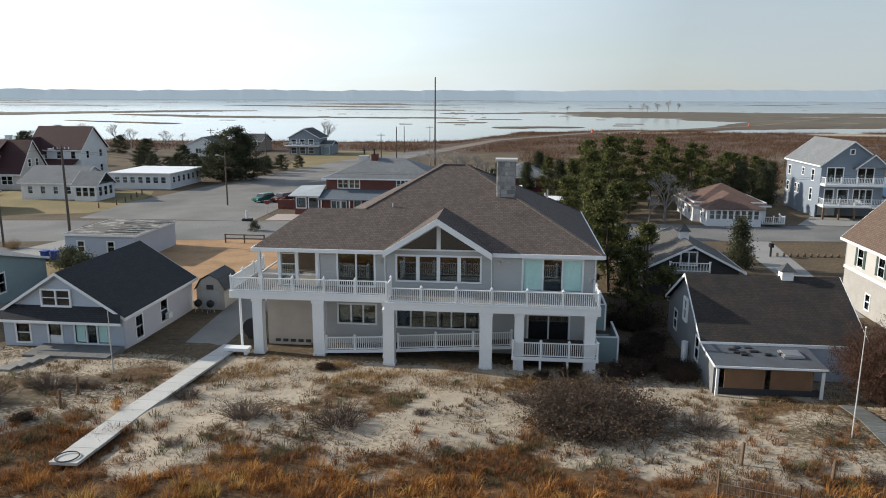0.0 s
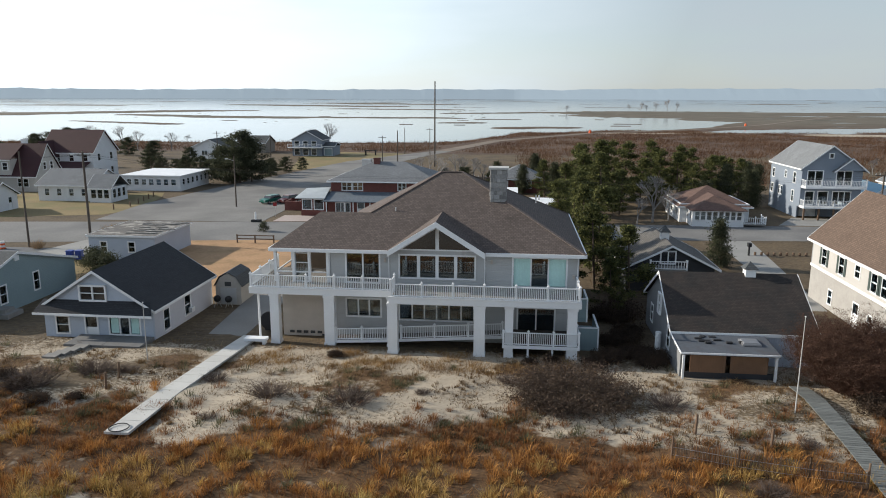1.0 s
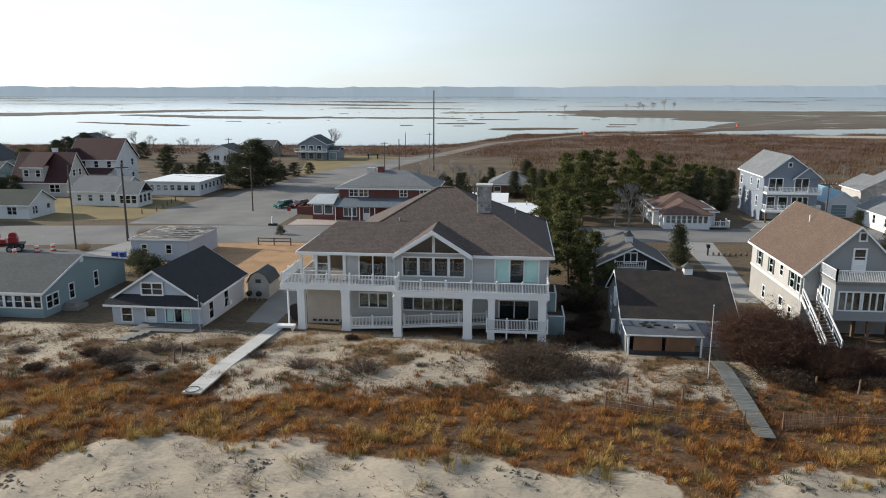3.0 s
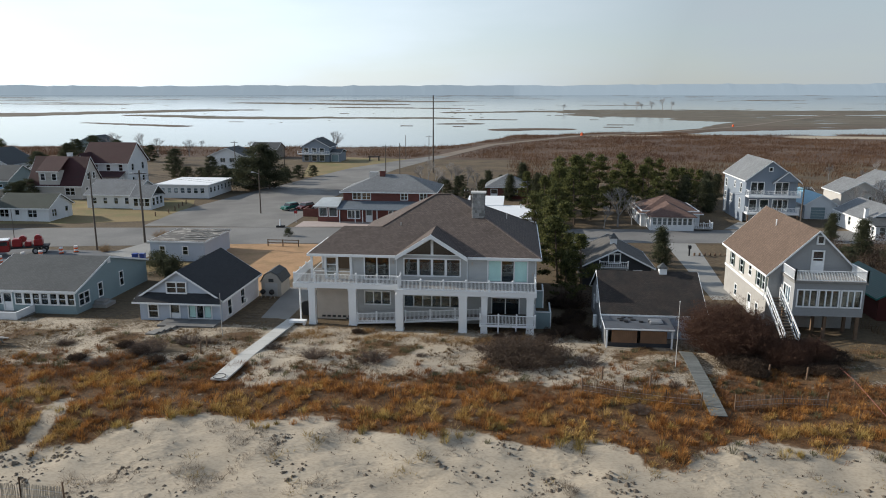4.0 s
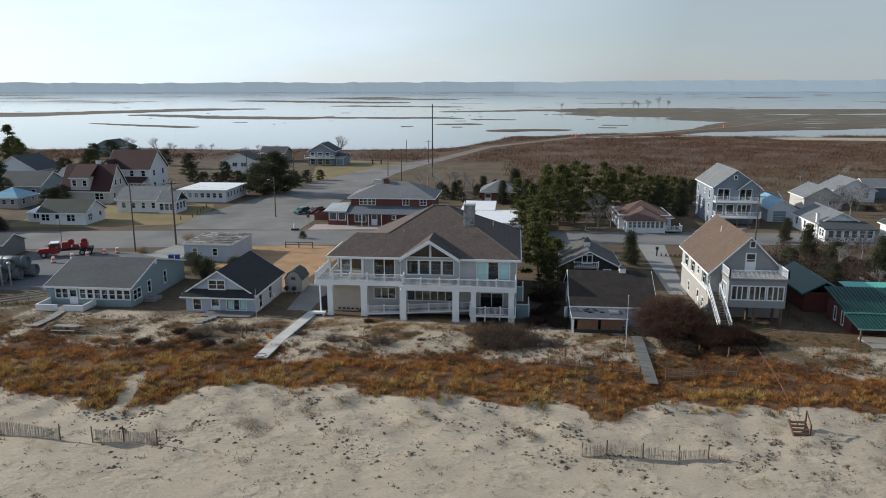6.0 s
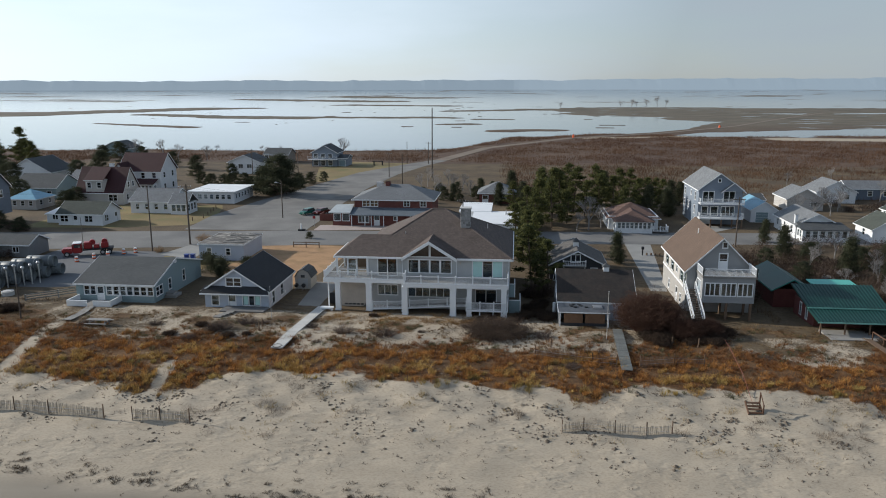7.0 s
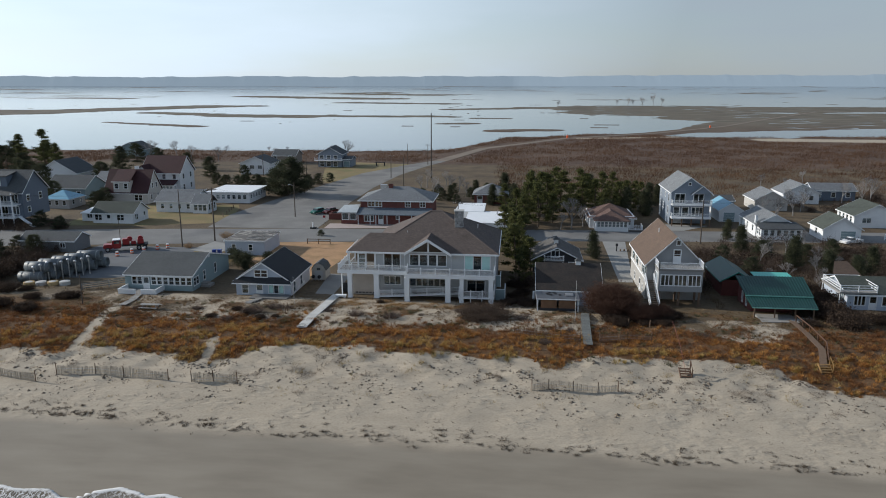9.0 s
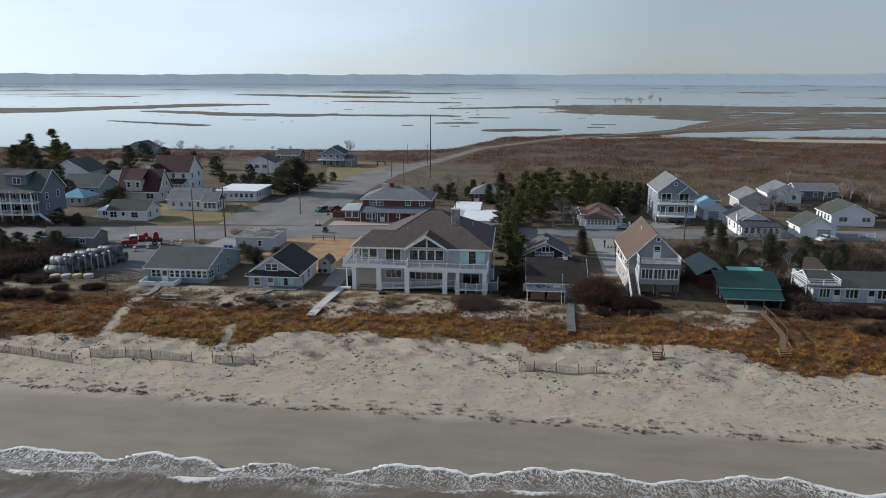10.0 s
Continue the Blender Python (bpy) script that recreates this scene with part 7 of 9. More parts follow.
# grass in front of the large house and along the lots
px, py = rs.uniform(-19, 8, 2600), rs.uniform(39, 45, 2600)
ok = rs.rand(2600) < np.clip((py - 39) / 3, 0, 1) * np.clip(0.35 + 1.3 * wave_noise(px, py, 2.2, 35), 0, 1)
blades("yard_grass", px[ok], py[ok], height(px[ok], py[ok]), 18, 0.08, 0.3, 0.35, 0.016, leaf_mat("matted_straw", (0.15, 0.075, 0.028), (0.40, 0.25, 0.10), 0.8), "matted dry grass before the large house", 6, 1.1)
px, py = rs.uniform(-110, 110, 9000), rs.uniform(46, 74, 9000)
inside = ((px > -57) & (px < -20)) | ((px > -20) & (px < 9)) | ((px > 10.8) & (px < 39)) | ((px > 40.5) & (px < 76) & (py < 65)) | ((px > -82) & (px < -53) & (py > 47))
ok = ~inside & (rs.rand(9000) < 0.7)
blades("lot_grass", px[ok], py[ok], height(px[ok], py[ok]), 10, 0.25, 0.7, 0.45, 0.04, leaf_mat("brown_weeds", (0.07, 0.045, 0.028), (0.19, 0.13, 0.075), 0.2), "brown weeds between the lots", 7)
px, py = rs.uniform(-62, 60, 16000), rs.uniform(28.5, 46, 16000)
ok = (wave_noise(px, py, 2.6, 66) + 0.6 * wave_noise(px, py, 0.9, 67) > -0.15) & ((np.abs(px + 19.8) > 1.1)) & ((py < 43.8) | (px > 6.5) | (px < -19)) & (rs.rand(16000) < 0.9)
blades("yard_litter", px[ok], py[ok], height(px[ok], py[ok]) + 0.02, 7, 0.02, 0.09, 0.3, 0.03, leaf_mat("litter", (0.06, 0.038, 0.022), (0.27, 0.185, 0.095), 1.5), "brown straw litter strewn over the sandy yards", 28, 2.2, "litter")
px, py = rs.uniform(-58, 58, 7000), rs.uniform(29.5, 43.5, 7000)
ok = (wave_noise(px, py, 3.4, 72) + 0.5 * wave_noise(px, py, 1.1, 73) + 0.5 * np.clip((33 - py) / 4, 0, 1) > 0.25) & (np.abs(px + 19.8) > 1.2) & (rs.rand(7000) < 0.62)
tussocks("yard_clump", px[ok], py[ok], height(px[ok], py[ok]), 30, 0.32, 0.34, 0.011, leaf_mat("brown_clump", (0.07, 0.042, 0.024), (0.27, 0.17, 0.08), 0.8), "small brown grass clumps on the sandy yards", 33, 0.8)
# reeds: belt along the bay and over the marsh
px, py = rs.uniform(-300, 330, 60000), rs.uniform(150, 430, 60000)
ls = land_side(px, py)
road = np.full(len(px), 1e9)
for (xa, ya), (xb, yb) in zip([(-46, 101), (-38, 150), (-33, 181), (-28, 225)] + CAUSEWAY, [(-38, 150), (-33, 181), (-28, 225)] + CAUSEWAY[:1] + CAUSEWAY[1:] + [(250, 900)]):
    road = np.minimum(road, seg_dist(px, py, xa, ya, xb, yb))
sandy = seg_dist(px, py, 155, 378, 400, 362) < 17
ok = (ls > 1) & (road > 7) & ~sandy & ((py > 240) | ((px > 2) & (py > 152)) | (np.abs(px - 20) > 190)) & (rs.rand(60000) < np.clip(0.75 + wave_noise(px, py, 16, 36), 0.15, 1))
blades("marsh_reeds", px[ok], py[ok], height(px[ok], py[ok]), 9, 0.4, 1.2, 2.2, 0.07, REED, "brown dry reeds covering the marsh", 8, cat="reeds")


def tuft_cloud(rs, centers, per, radius, size, flat=0.6):
    """Small leaf faces scattered round centres; returns verts and faces."""
    m = len(centers) * per
    c = np.repeat(np.asarray(centers), per, 0)
    d = rs.normal(0, 1, (m, 3)) * radius * np.array([1, 1, flat])
    c = c + d
    a, b = rs.normal(0, 1, (m, 3)), rs.normal(0, 1, (m, 3))
    a /= np.linalg.norm(a, axis=1)[:, None]
    b /= np.linalg.norm(b, axis=1)[:, None]
    s = rs.uniform(0.6, 1.3, (m, 1)) * size
    v = np.stack([c - a * s * 0.5, c + a * s * 0.5, c + b * s], 1).reshape(-1, 3)
    return v.tolist(), np.arange(m * 3).reshape(-1, 3).tolist()


def limb_path(bm, p, d, length, r, rnd, n=3, droop=0.0):
    """A bent tapering limb; returns its points."""
    pts = [Vector(p)]
    d = Vector(d).normalized()
    for i in range(n):
        d = (d + Vector((rnd.uniform(-0.25, 0.25), rnd.uniform(-0.25, 0.25), rnd.uniform(-0.15, 0.2) - droop))).normalized()
        q = pts[-1] + d * length / n
        tube(bm, pts[-1], q, r * (1 - i / n) + 0.008, r * (1 - (i + 1) / n) + 0.006, 4, False)
        pts.append(q)
    return pts


def conifer(name, label, seed, h=10.0, spread=2.8, low=0.25, material=NEEDLE, layers=16, cone=0.4, per=34, size=0.34, tuft=0.4, flat=0.5):
    """An evergreen: tapered trunk, limbs in uneven layers, tufts of needles at the limbs' ends."""
    rnd, rs_ = random.Random(seed), np.random.RandomState(seed)
    t = thing(name, 0, 0, 0, label, "tree", "evergreens")
    bm = BM()
    top = Vector((rnd.uniform(-0.5, 0.5), rnd.uniform(-0.5, 0.5), h * 0.97))
    tube(bm, (0, 0, -0.4), top * 0.5, 0.03 * h * 0.6, 0.012 * h, 7)
    tube(bm, top * 0.5, top, 0.012 * h, 0.02, 6)
    ends = []
    for i in range(layers):
        k = low + (1 - low) * (i + rnd.uniform(0, 0.8)) / layers
        prof = (1 - k) ** cone * min(1, (k - low) / 0.12 + 0.45)
        for _ in range(rnd.choice((2, 3, 3, 4))):
            a = rnd.uniform(0, math.tau)
            L = spread * prof * rnd.uniform(0.55, 1.15)
            pts = limb_path(bm, top * k, (math.cos(a), math.sin(a), rnd.uniform(-0.05, 0.35)), L, 0.05, rnd)
            ends += [tuple(pts[-1]), tuple(pts[-2].lerp(pts[-1], 0.4)), tuple(pts[-2])]
    ends.append(tuple(top))
    part("trunk", bm, BARK, t, uv=False)
    v, f = tuft_cloud(rs_, ends, per * 2, tuft, size * 0.6, flat)
    soup("crown", v, f, material, t)
    return t


def bare_tree(name, label, seed, h=6.0, material=TWIG_GREY, twigs=3, group="bare trees"):
    """A leafless tree: trunk forking over and over into fine twigs."""
    rnd = random.Random(seed)
    t = thing(name, 0, 0, 0, label, "tree", group)
    bt, bl = BM(), BM()

    def grow(p, d, L, r, depth):
        q = p + d * L
        tube(bt if depth < 2 else bl, p, q, r, r * 0.65, 5 if depth < 2 else 3, False)
        if depth >= 5:
            return
        for _ in range(3 if depth else 4):
            nd = (d + Vector((rnd.uniform(-0.8, 0.8), rnd.uniform(-0.8, 0.8), rnd.uniform(-0.25, 0.55)))).normalized()
            grow(p.lerp(q, rnd.uniform(0.6, 1)), nd, L * rnd.uniform(0.6, 0.8), max(r * 0.55, 0.012), depth + 1)

    grow(Vector((0, 0, -0.2)), Vector((0.05, 0, 1)), h * 0.32, h * 0.02, 0)
    part("trunk", bt, material, t, uv=False)
    part("twig_crown", bl, material, t, uv=False)["kind"] = "stuff"
    return t


def shrub(name, label, seed, radius=1.0, h=1.0, n=120, material=TWIG, leaves=None, per=6, size=0.09, thick=0.012):
    """A dense leafless shrub: many bent stems from one root, each forking."""
    rnd, rs_ = random.Random(seed), np.random.RandomState(seed)
    t = thing(name, 0, 0, 0, label, "shrub", "shrubs")
    bm = BM()
    tips = []

    def off(k):
        return Vector((rnd.uniform(-1, 1), rnd.uniform(-1, 1), rnd.uniform(-0.6, 0.6))) * radius * k

    for i in range(n):
        a, k = rnd.uniform(0, math.tau), math.sqrt(rnd.random())
        p = Vector((math.cos(a) * k * radius * 0.4, math.sin(a) * k * radius * 0.4, -0.05))
        d = Vector((math.cos(a) * k * radius * 0.7, math.sin(a) * k * radius * 0.7, h * (1.0 - 0.4 * k) * rnd.uniform(0.5, 1.1)))
        m = p + d * rnd.uniform(0.4, 0.6) + off(0.1)
        tube(bm, p, m, thick, thick * 0.7, 3, False)
        for _ in range(3):
            q = m + d * rnd.uniform(0.15, 0.35) + off(0.15)
            tube(bm, m, q, thick * 0.6, thick * 0.4, 3, False)
            e = q + d * rnd.uniform(0.05, 0.2) + off(0.13)
            tube(bm, q, e, thick * 0.4, thick * 0.3, 3, False)
            tips += [tuple(q), tuple(e)]
    part("brushwood", bm, material, t, uv=False)["kind"] = "stuff"
    if leaves:
        v, f = tuft_cloud(rs_, tips, per, 0.12, size)
        soup("leaves", v, f, leaves, t)["kind"] = "stuff"
    return t


def plant(proto, places, seed):
    """Sets the first plant and copies it to the other places: x, y, scale."""
    rnd = random.Random(seed)
    for i, (x, y, s) in enumerate(places):
        m = pose(x, y, float(height(x, y)) - 0.02, 0, 0, rnd.uniform(0, 360)) @ Matrix.Diagonal((s * rnd.uniform(0.9, 1.1), s * rnd.uniform(0.9, 1.1), s * rnd.uniform(0.92, 1.08), 1))
        if i == 0:
            first = m
        else:
            copy_thing(proto, m)
    proto.matrix_basis = first


plant(conifer("pine_tree", "dark green pine with an uneven open crown", 1, 8.6, 3.4, 0.1, layers=13, cone=0.8, tuft=0.3, flat=0.4), [(8.8, 66, 1.05), (9.4, 71, 1.1), (8.8, 76, 1.1), (7.6, 82, 1.0), (11.4, 60.6, 0.95), (9.4, 57.6, 0.6), (14, 107, 1.3), (14.5, 118, 1.45), (29, 124, 1.2), (37, 128, 1.05), (-183, 216, 1.75), (-193, 214, 1.5), (12, 122, 1.25), (28, 140, 1.0), (9, 112, 1.0), (6, 124, 0.9), (41, 130, 0.9), (22, 121, 1.1), (17, 130, 1.15), (34, 122, 1.0)], 1)
plant(conifer("pine_tree", "dark green pine with a broad ragged crown", 2, 9.5, 3.5, 0.08, layers=15, cone=0.75, tuft=0.32, flat=0.4), [(20, 128, 1.25), (10, 105, 0.9), (11.5, 113, 1.15), (26, 132, 1.1), (30, 118.5, 0.85), (40, 134, 0.85), (-160, 190, 1.2), (-172, 200, 1.2), (8, 96, 0.85), (19, 141, 1.05), (35, 143, 0.9), (12, 134, 1.05), (32, 135, 1.0), (6.5, 88, 0.85), (25, 122.5, 1.0), (17.5, 112.5, 0.8), (36, 133, 0.85)], 2)
plant(conifer("cedar_tree", "dense dark red cedar", 3, 6.0, 1.7, 0.05, CEDAR, 18, 0.8, 30, 0.26), [(23.6, 77, 0.9), (36, 121, 1.2), (41, 124, 1.1), (31, 113, 1.0), (44, 136, 1.1), (47, 139, 1.0), (8, 133, 1.1), (2, 136, 0.9), (14, 140, 1.1), (-10, 142, 0.8), (-3, 149, 0.9), (54, 96.5, 0.75), (58.6, 71, 1.0), (63, 66, 0.9), (66, 62, 0.85), (-17, 133, 0.8), (53.2, 84, 0.9), (72, 70, 0.9), (5, 160, 1.1), (18, 150, 1.2), (30, 151, 1.1), (-40, 60.8, 0.4)], 3)
plant(conifer("broad_cedar", "wide dark evergreen with a rounded crown", 4, 9.5, 5.4, 0.05, CEDAR, 22, 0.38, 40, 0.4, 0.5), [(-59.4, 147.5, 1.24), (-57.6, 150, 0.95), (-62.8, 149, 0.85), (-66, 155, 0.46), (-69.5, 157, 0.46), (-73, 158, 0.48), (-77, 160, 0.46), (-81, 162, 0.42), (-85, 164, 0.42), (-89, 166, 0.4), (-57, 160, 0.42), (-58.4, 165, 0.45), (-56.4, 171, 0.4), (-54.6, 178, 0.34), (-104, 120, 0.5), (-140, 150, 0.85), (-150, 160, 0.9), (-128, 165, 0.8), (-165, 178, 0.9), (-180, 190, 1.0), (-135, 190, 0.8), (-118, 178, 0.7), (-96, 66, 0.38), (-101, 71, 0.42), (-107, 66, 0.45), (-112, 70, 0.42), (-92, 72, 0.35), (-118, 64, 0.45), (-103, 95.5, 0.4), (-113, 96, 0.42), (-120, 95, 0.4), (-97, 93.5, 0.32), (50, 66, 0.4), (47.5, 76, 0.38), (56, 79, 0.42), (63, 76, 0.4), (69, 80, 0.4), (-123, 68, 0.5), (-128, 60, 0.55), (-91, 64, 0.45), (-86, 69, 0.4), (-104, 60, 0.4), (-116, 55, 0.45), (-200, 222, 0.9), (-212, 205, 1.0), (-224, 215, 0.9), (-188, 228, 0.8), (-150, 228, 0.8), (-162, 235, 0.7), (-138, 222, 0.7), (-122, 215, 0.6), (-108, 205, 0.6), (-240, 190, 1.0), (-100, 186, 0.5), (-103.6, 122.6, 0.5), (-106, 128, 0.5), (-122, 130, 0.6), (-130, 124, 0.6), (-135, 112, 0.6), (-131, 140, 0.6), (-110, 150, 0.6), (-84, 176, 0.55), (-74, 182, 0.5), (-18, 138, 0.3), (-13, 143, 0.36), (-8, 139, 0.28), (-4, 146, 0.38), (0, 141, 0.33), (3, 148, 0.4), (7, 144, 0.36), (-15, 152, 0.36), (-10, 156, 0.33), (5, 155, 0.4), (12, 150, 0.42), (0, 158, 0.33)], 4)
plant(conifer("low_juniper", "low spreading dark juniper by the cottage", 5, 2.4, 1.7, 0.02, CEDAR, 9, 0.4, 30, 0.22), [(-40.8, 63.5, 1.0), (-43, 65, 1.1), (-38.3, 68, 0.8), (-45.5, 68.5, 0.9), (-34.5, 92, 0.5)], 5)
plant(bare_tree("bare_tree", "grey leafless tree with fine twigs", 6, 6.5), [(21.6, 106, 1.6), (19, 104, 0.85), (24.4, 108, 0.95), (26.5, 112, 0.8), (70.5, 126, 1.2), (76, 130, 1.0), (67, 120, 0.8), (-62, 232, 2.2), (-66, 228, 1.7), (-150, 240, 1.8), (-140, 244, 1.6), (-16, 150, 1.3), (-20, 155, 1.2), (-12, 158, 1.2), (60, 60, 0.7), (55, 63, 0.8), (66, 70, 0.7), (58, 57, 0.6), (-110, 140, 1.2), (-20, 168, 1.2), (-14, 172, 1.0), (62, 84, 1.0), (67, 88, 0.9), (58, 80, 0.9), (72, 120, 1.2), (79, 128, 1.2), (83, 134, 1.1), (61, 66, 0.9), (64, 74, 0.8), (-118, 236, 1.4), (-128, 232, 1.4), (51, 60, 0.7), (54, 74, 0.9), (-94, 240, 1.3), (-14, 146, 0.9), (-6, 150, 1.0), (-1, 144, 0.8), (2, 153, 0.9), (-9, 161, 1.0), (104, 147, 1.3), (108, 151, 1.4), (100, 150, 1.2), (112, 148, 1.3), (86, 140, 1.2), (82, 142, 1.1)], 6)
plant(bare_tree("snag", "dead bleached tree at the marsh edge", 9, 5.0, TWIG_GREY, group="snags"), [(88, 182, 1.0), (66, 188, 0.9), (-128, 270, 1.0), (-108, 273, 0.9), (-100, 274, 0.8), (104, 190, 1.1), (92, 172, 1.0), (118, 176, 1.2), (150, 905, 3.0), (158, 915, 2.4), (172, 930, 3.2), (190, 950, 3.6), (197, 930, 3.0), (140, 935, 2.2), (60, 890, 2.2)], 9)
plant(shrub("bayberry_bush", "large dark leafless bayberry bush on the sand", 10, 3.6, 1.9, 800, mat("dark_grey_twigs", (0.085, 0.065, 0.055), 0.95, 0.3), leaf_mat("dull_bud", (0.06, 0.04, 0.03), (0.12, 0.085, 0.06)), 5, 0.1), [(4.3, 35.6, 1.0)], 10)
plant(shrub("russet_bush", "large round red-brown bush", 11, 3.7, 5.2, 1200, TWIG_RED, leaf_mat("russet_leaves", (0.055, 0.030, 0.021), (0.115, 0.062, 0.042)), 26, 0.055, 0.014), [(22.5, 40.1, 1.0), (26.2, 36.8, 0.52), (29.0, 38.2, 0.5)], 11)
plant(shrub("bare_shrub", "small leafless grey-brown shrub on the sand", 12, 1.1, 1.0, 190, TWIG, None, thick=0.011), [(-8.6, 33.4, 1.35), (-13.6, 33.8, 1.2), (9.8, 35.0, 1.2), (-18.2, 36.8, 0.8), (-26.5, 37.0, 1.2), (-28.6, 33.6, 1.6), (-24.6, 37.6, 0.7), (0.6, 38.4, 0.7), (-4.6, 35.6, 0.5), (-31, 30, 0.9), (12.4, 25.4, 0.8), (16, 30.5, 0.6), (-38, 36, 0.8), (-46, 34, 0.9), (33, 30, 0.7), (-16, 30.4, 0.5)], 12)
brush = [(random.Random(40 + i).uniform(-125, -81), random.Random(90 + i).uniform(46, 68), random.Random(140 + i).uniform(1.4, 2.8)) for i in range(60)]
brush += [(random.Random(3040 + i).uniform(-128, -96), random.Random(3090 + i).uniform(90, 100.5), random.Random(3140 + i).uniform(1.2, 2.2)) for i in range(26)]
brush += [(random.Random(240 + i).uniform(38.8, 57), random.Random(290 + i).uniform(55, 88), random.Random(340 + i).uniform(1.2, 2.4)) for i in range(40)]
brush += [(random.Random(5240 + i).uniform(57, 84), random.Random(5290 + i).uniform(58, 88), random.Random(5340 + i).uniform(1.2, 2.4)) for i in range(36)]
brush += [(random.Random(6240 + i).uniform(29, 42.5), random.Random(6290 + i).uniform(37, 44), random.Random(6340 + i).uniform(0.5, 1.0)) for i in range(14)]
brush += [(random.Random(440 + i).uniform(52.8, 57), random.Random(490 + i).uniform(34, 52), random.Random(540 + i).uniform(1.0, 1.8)) for i in range(10)]
brush += [(random.Random(640 + i).uniform(8.3, 11.2), random.Random(690 + i).uniform(43, 60), random.Random(740 + i).uniform(0.5, 0.95)) for i in range(16)]
brush += [(random.Random(840 + i).uniform(56, 104), random.Random(890 + i).uniform(27, 45), random.Random(940 + i).uniform(0.9, 1.6)) for i in range(38)]
brush += [(random.Random(7840 + i).uniform(30, 42), random.Random(7890 + i).uniform(28, 43), random.Random(7940 + i).uniform(0.5, 1.0)) for i in range(14)]
brush += [(random.Random(740 + i).uniform(-104, -60), random.Random(790 + i).uniform(31, 46), random.Random(840 + i).uniform(0.7, 1.4)) for i in range(36)]
brush += [(random.Random(8840 + i).uniform(-126, -80), random.Random(8890 + i).uniform(46, 72), random.Random(8940 + i).uniform(1.2, 2.4)) for i in range(40)]
brush += [(random.Random(9840 + i).uniform(36, 104), random.Random(9890 + i).uniform(26, 46), random.Random(9940 + i).uniform(0.6, 1.2)) for i in range(40)]
brush += [(random.Random(10840 + i).uniform(57, 114), random.Random(10890 + i).uniform(60, 93), random.Random(10940 + i).uniform(1.4, 2.6)) for i in range(44)]
brush += [(random.Random(11840 + i).uniform(27.5, 38), random.Random(11890 + i).uniform(37.5, 43.5), random.Random(11940 + i).uniform(0.55, 0.95)) for i in range(16)]
brush += [(random.Random(12840 + i).uniform(20.4, 30), random.Random(12890 + i).uniform(33.5, 38.5), random.Random(12940 + i).uniform(0.5, 0.85)) for i in range(22)]
brush += [(random.Random(13840 + i).uniform(84, 120), random.Random(13890 + i).uniform(124, 166), random.Random(13940 + i).uniform(0.8, 1.9)) for i in range(46)]
brush = [p for p in brush if not (82 < p[0] < 106.5 and 112 < p[1] < 162 and (p[0] < 98.5 and p[1] < 123.5 or 146 < p[1]))]
brush += [(-29, 33, 0.55), (-26.8, 31.4, 0.5), (-31.5, 35, 0.5), (-24.9, 32.2, 0.35), (-34, 31.5, 0.5), (-12, 43.2, 0.35), (2, 43, 0.4), (3.6, 43.4, 0.45), (6.4, 43, 0.6), (7.6, 44.5, 0.8)]
DEAD_LEAF = leaf_mat("dead_leaf", (0.03, 0.021, 0.016), (0.085, 0.056, 0.038))
brush = [p for p in brush if not (30 < p[0] < 49 and p[1] < 36.5 or 32 < p[0] < 47 and p[1] < 44)]
near_brush = [p for p in brush if p[1] < 56 and -104 < p[0] < 96]
far_brush = np.array([p for p in brush if p not in near_brush])
plant(shrub("brush_shrub", "dark leafless brush thicket", 13, 1.5, 1.4, 170, mat("brown_brush", (0.055, 0.04, 0.032), 0.95, 0.35), DEAD_LEAF, 4, 0.12), near_brush, 13)
# thickets farther off, too tangled to tell one shrub from the next
rs = np.random.RandomState(81)
fx, fy, fs = (np.repeat(far_brush[:, k], 16) for k in range(3))
fa, fr = rs.uniform(0, 2 * np.pi, len(fx)), np.sqrt(rs.rand(len(fx)))
cx, cy = fx + np.cos(fa) * fr * fs * 1.25, fy + np.sin(fa) * fr * fs * 1.25
cz = height(cx, cy) + fs * (0.15 + 1.0 * rs.rand(len(fx)) * np.sqrt(1 - 0.85 * fr ** 2))
v, f = tuft_cloud(rs, np.stack([cx, cy, cz], -1), 46, 0.42, 0.17, 0.7)
tagged(soup("brush_thicket", v, f, DEAD_LEAF), "dark brown leafless thicket between the lots", "thicket", kind="stuff")
blades("thicket_stems", cx, cy, height(cx, cy), 9, 0.8, 2.6, 0.6, 0.025, TWIG, "bare grey-brown stems standing in the thicket", 29, 0.3, "thicket")
plant(shrub("pampas_clump", "tall tan ornamental grass clump", 14, 1.3, 1.9, 160, mat("tan_stalks", (0.36, 0.24, 0.13), 0.95, 0.25)), [(-54.8, 88, 1.0), (-58.5, 77.6, 0.8), (-76, 78.5, 0.7), (-53.5, 88.6, 0.7)], 14)
# ---- sea and shore line ----
sx = np.arange(-150, 150, 0.45)
sy = np.concatenate([np.arange(-90, -22, 2.0), np.arange(-22, -1.5, 0.16)])
SX, SY = np.meshgrid(sx, sy)


def scallop(x, seed, s):
    return np.abs(np.sin(x / s + 0.8 * np.sin(x / s * 0.37 + seed) + seed)) + 0.4 * np.abs(np.sin(x / s * 2.3 + seed * 2)) + 0.35 * wave_noise(x, x * 0, s * 4, seed)


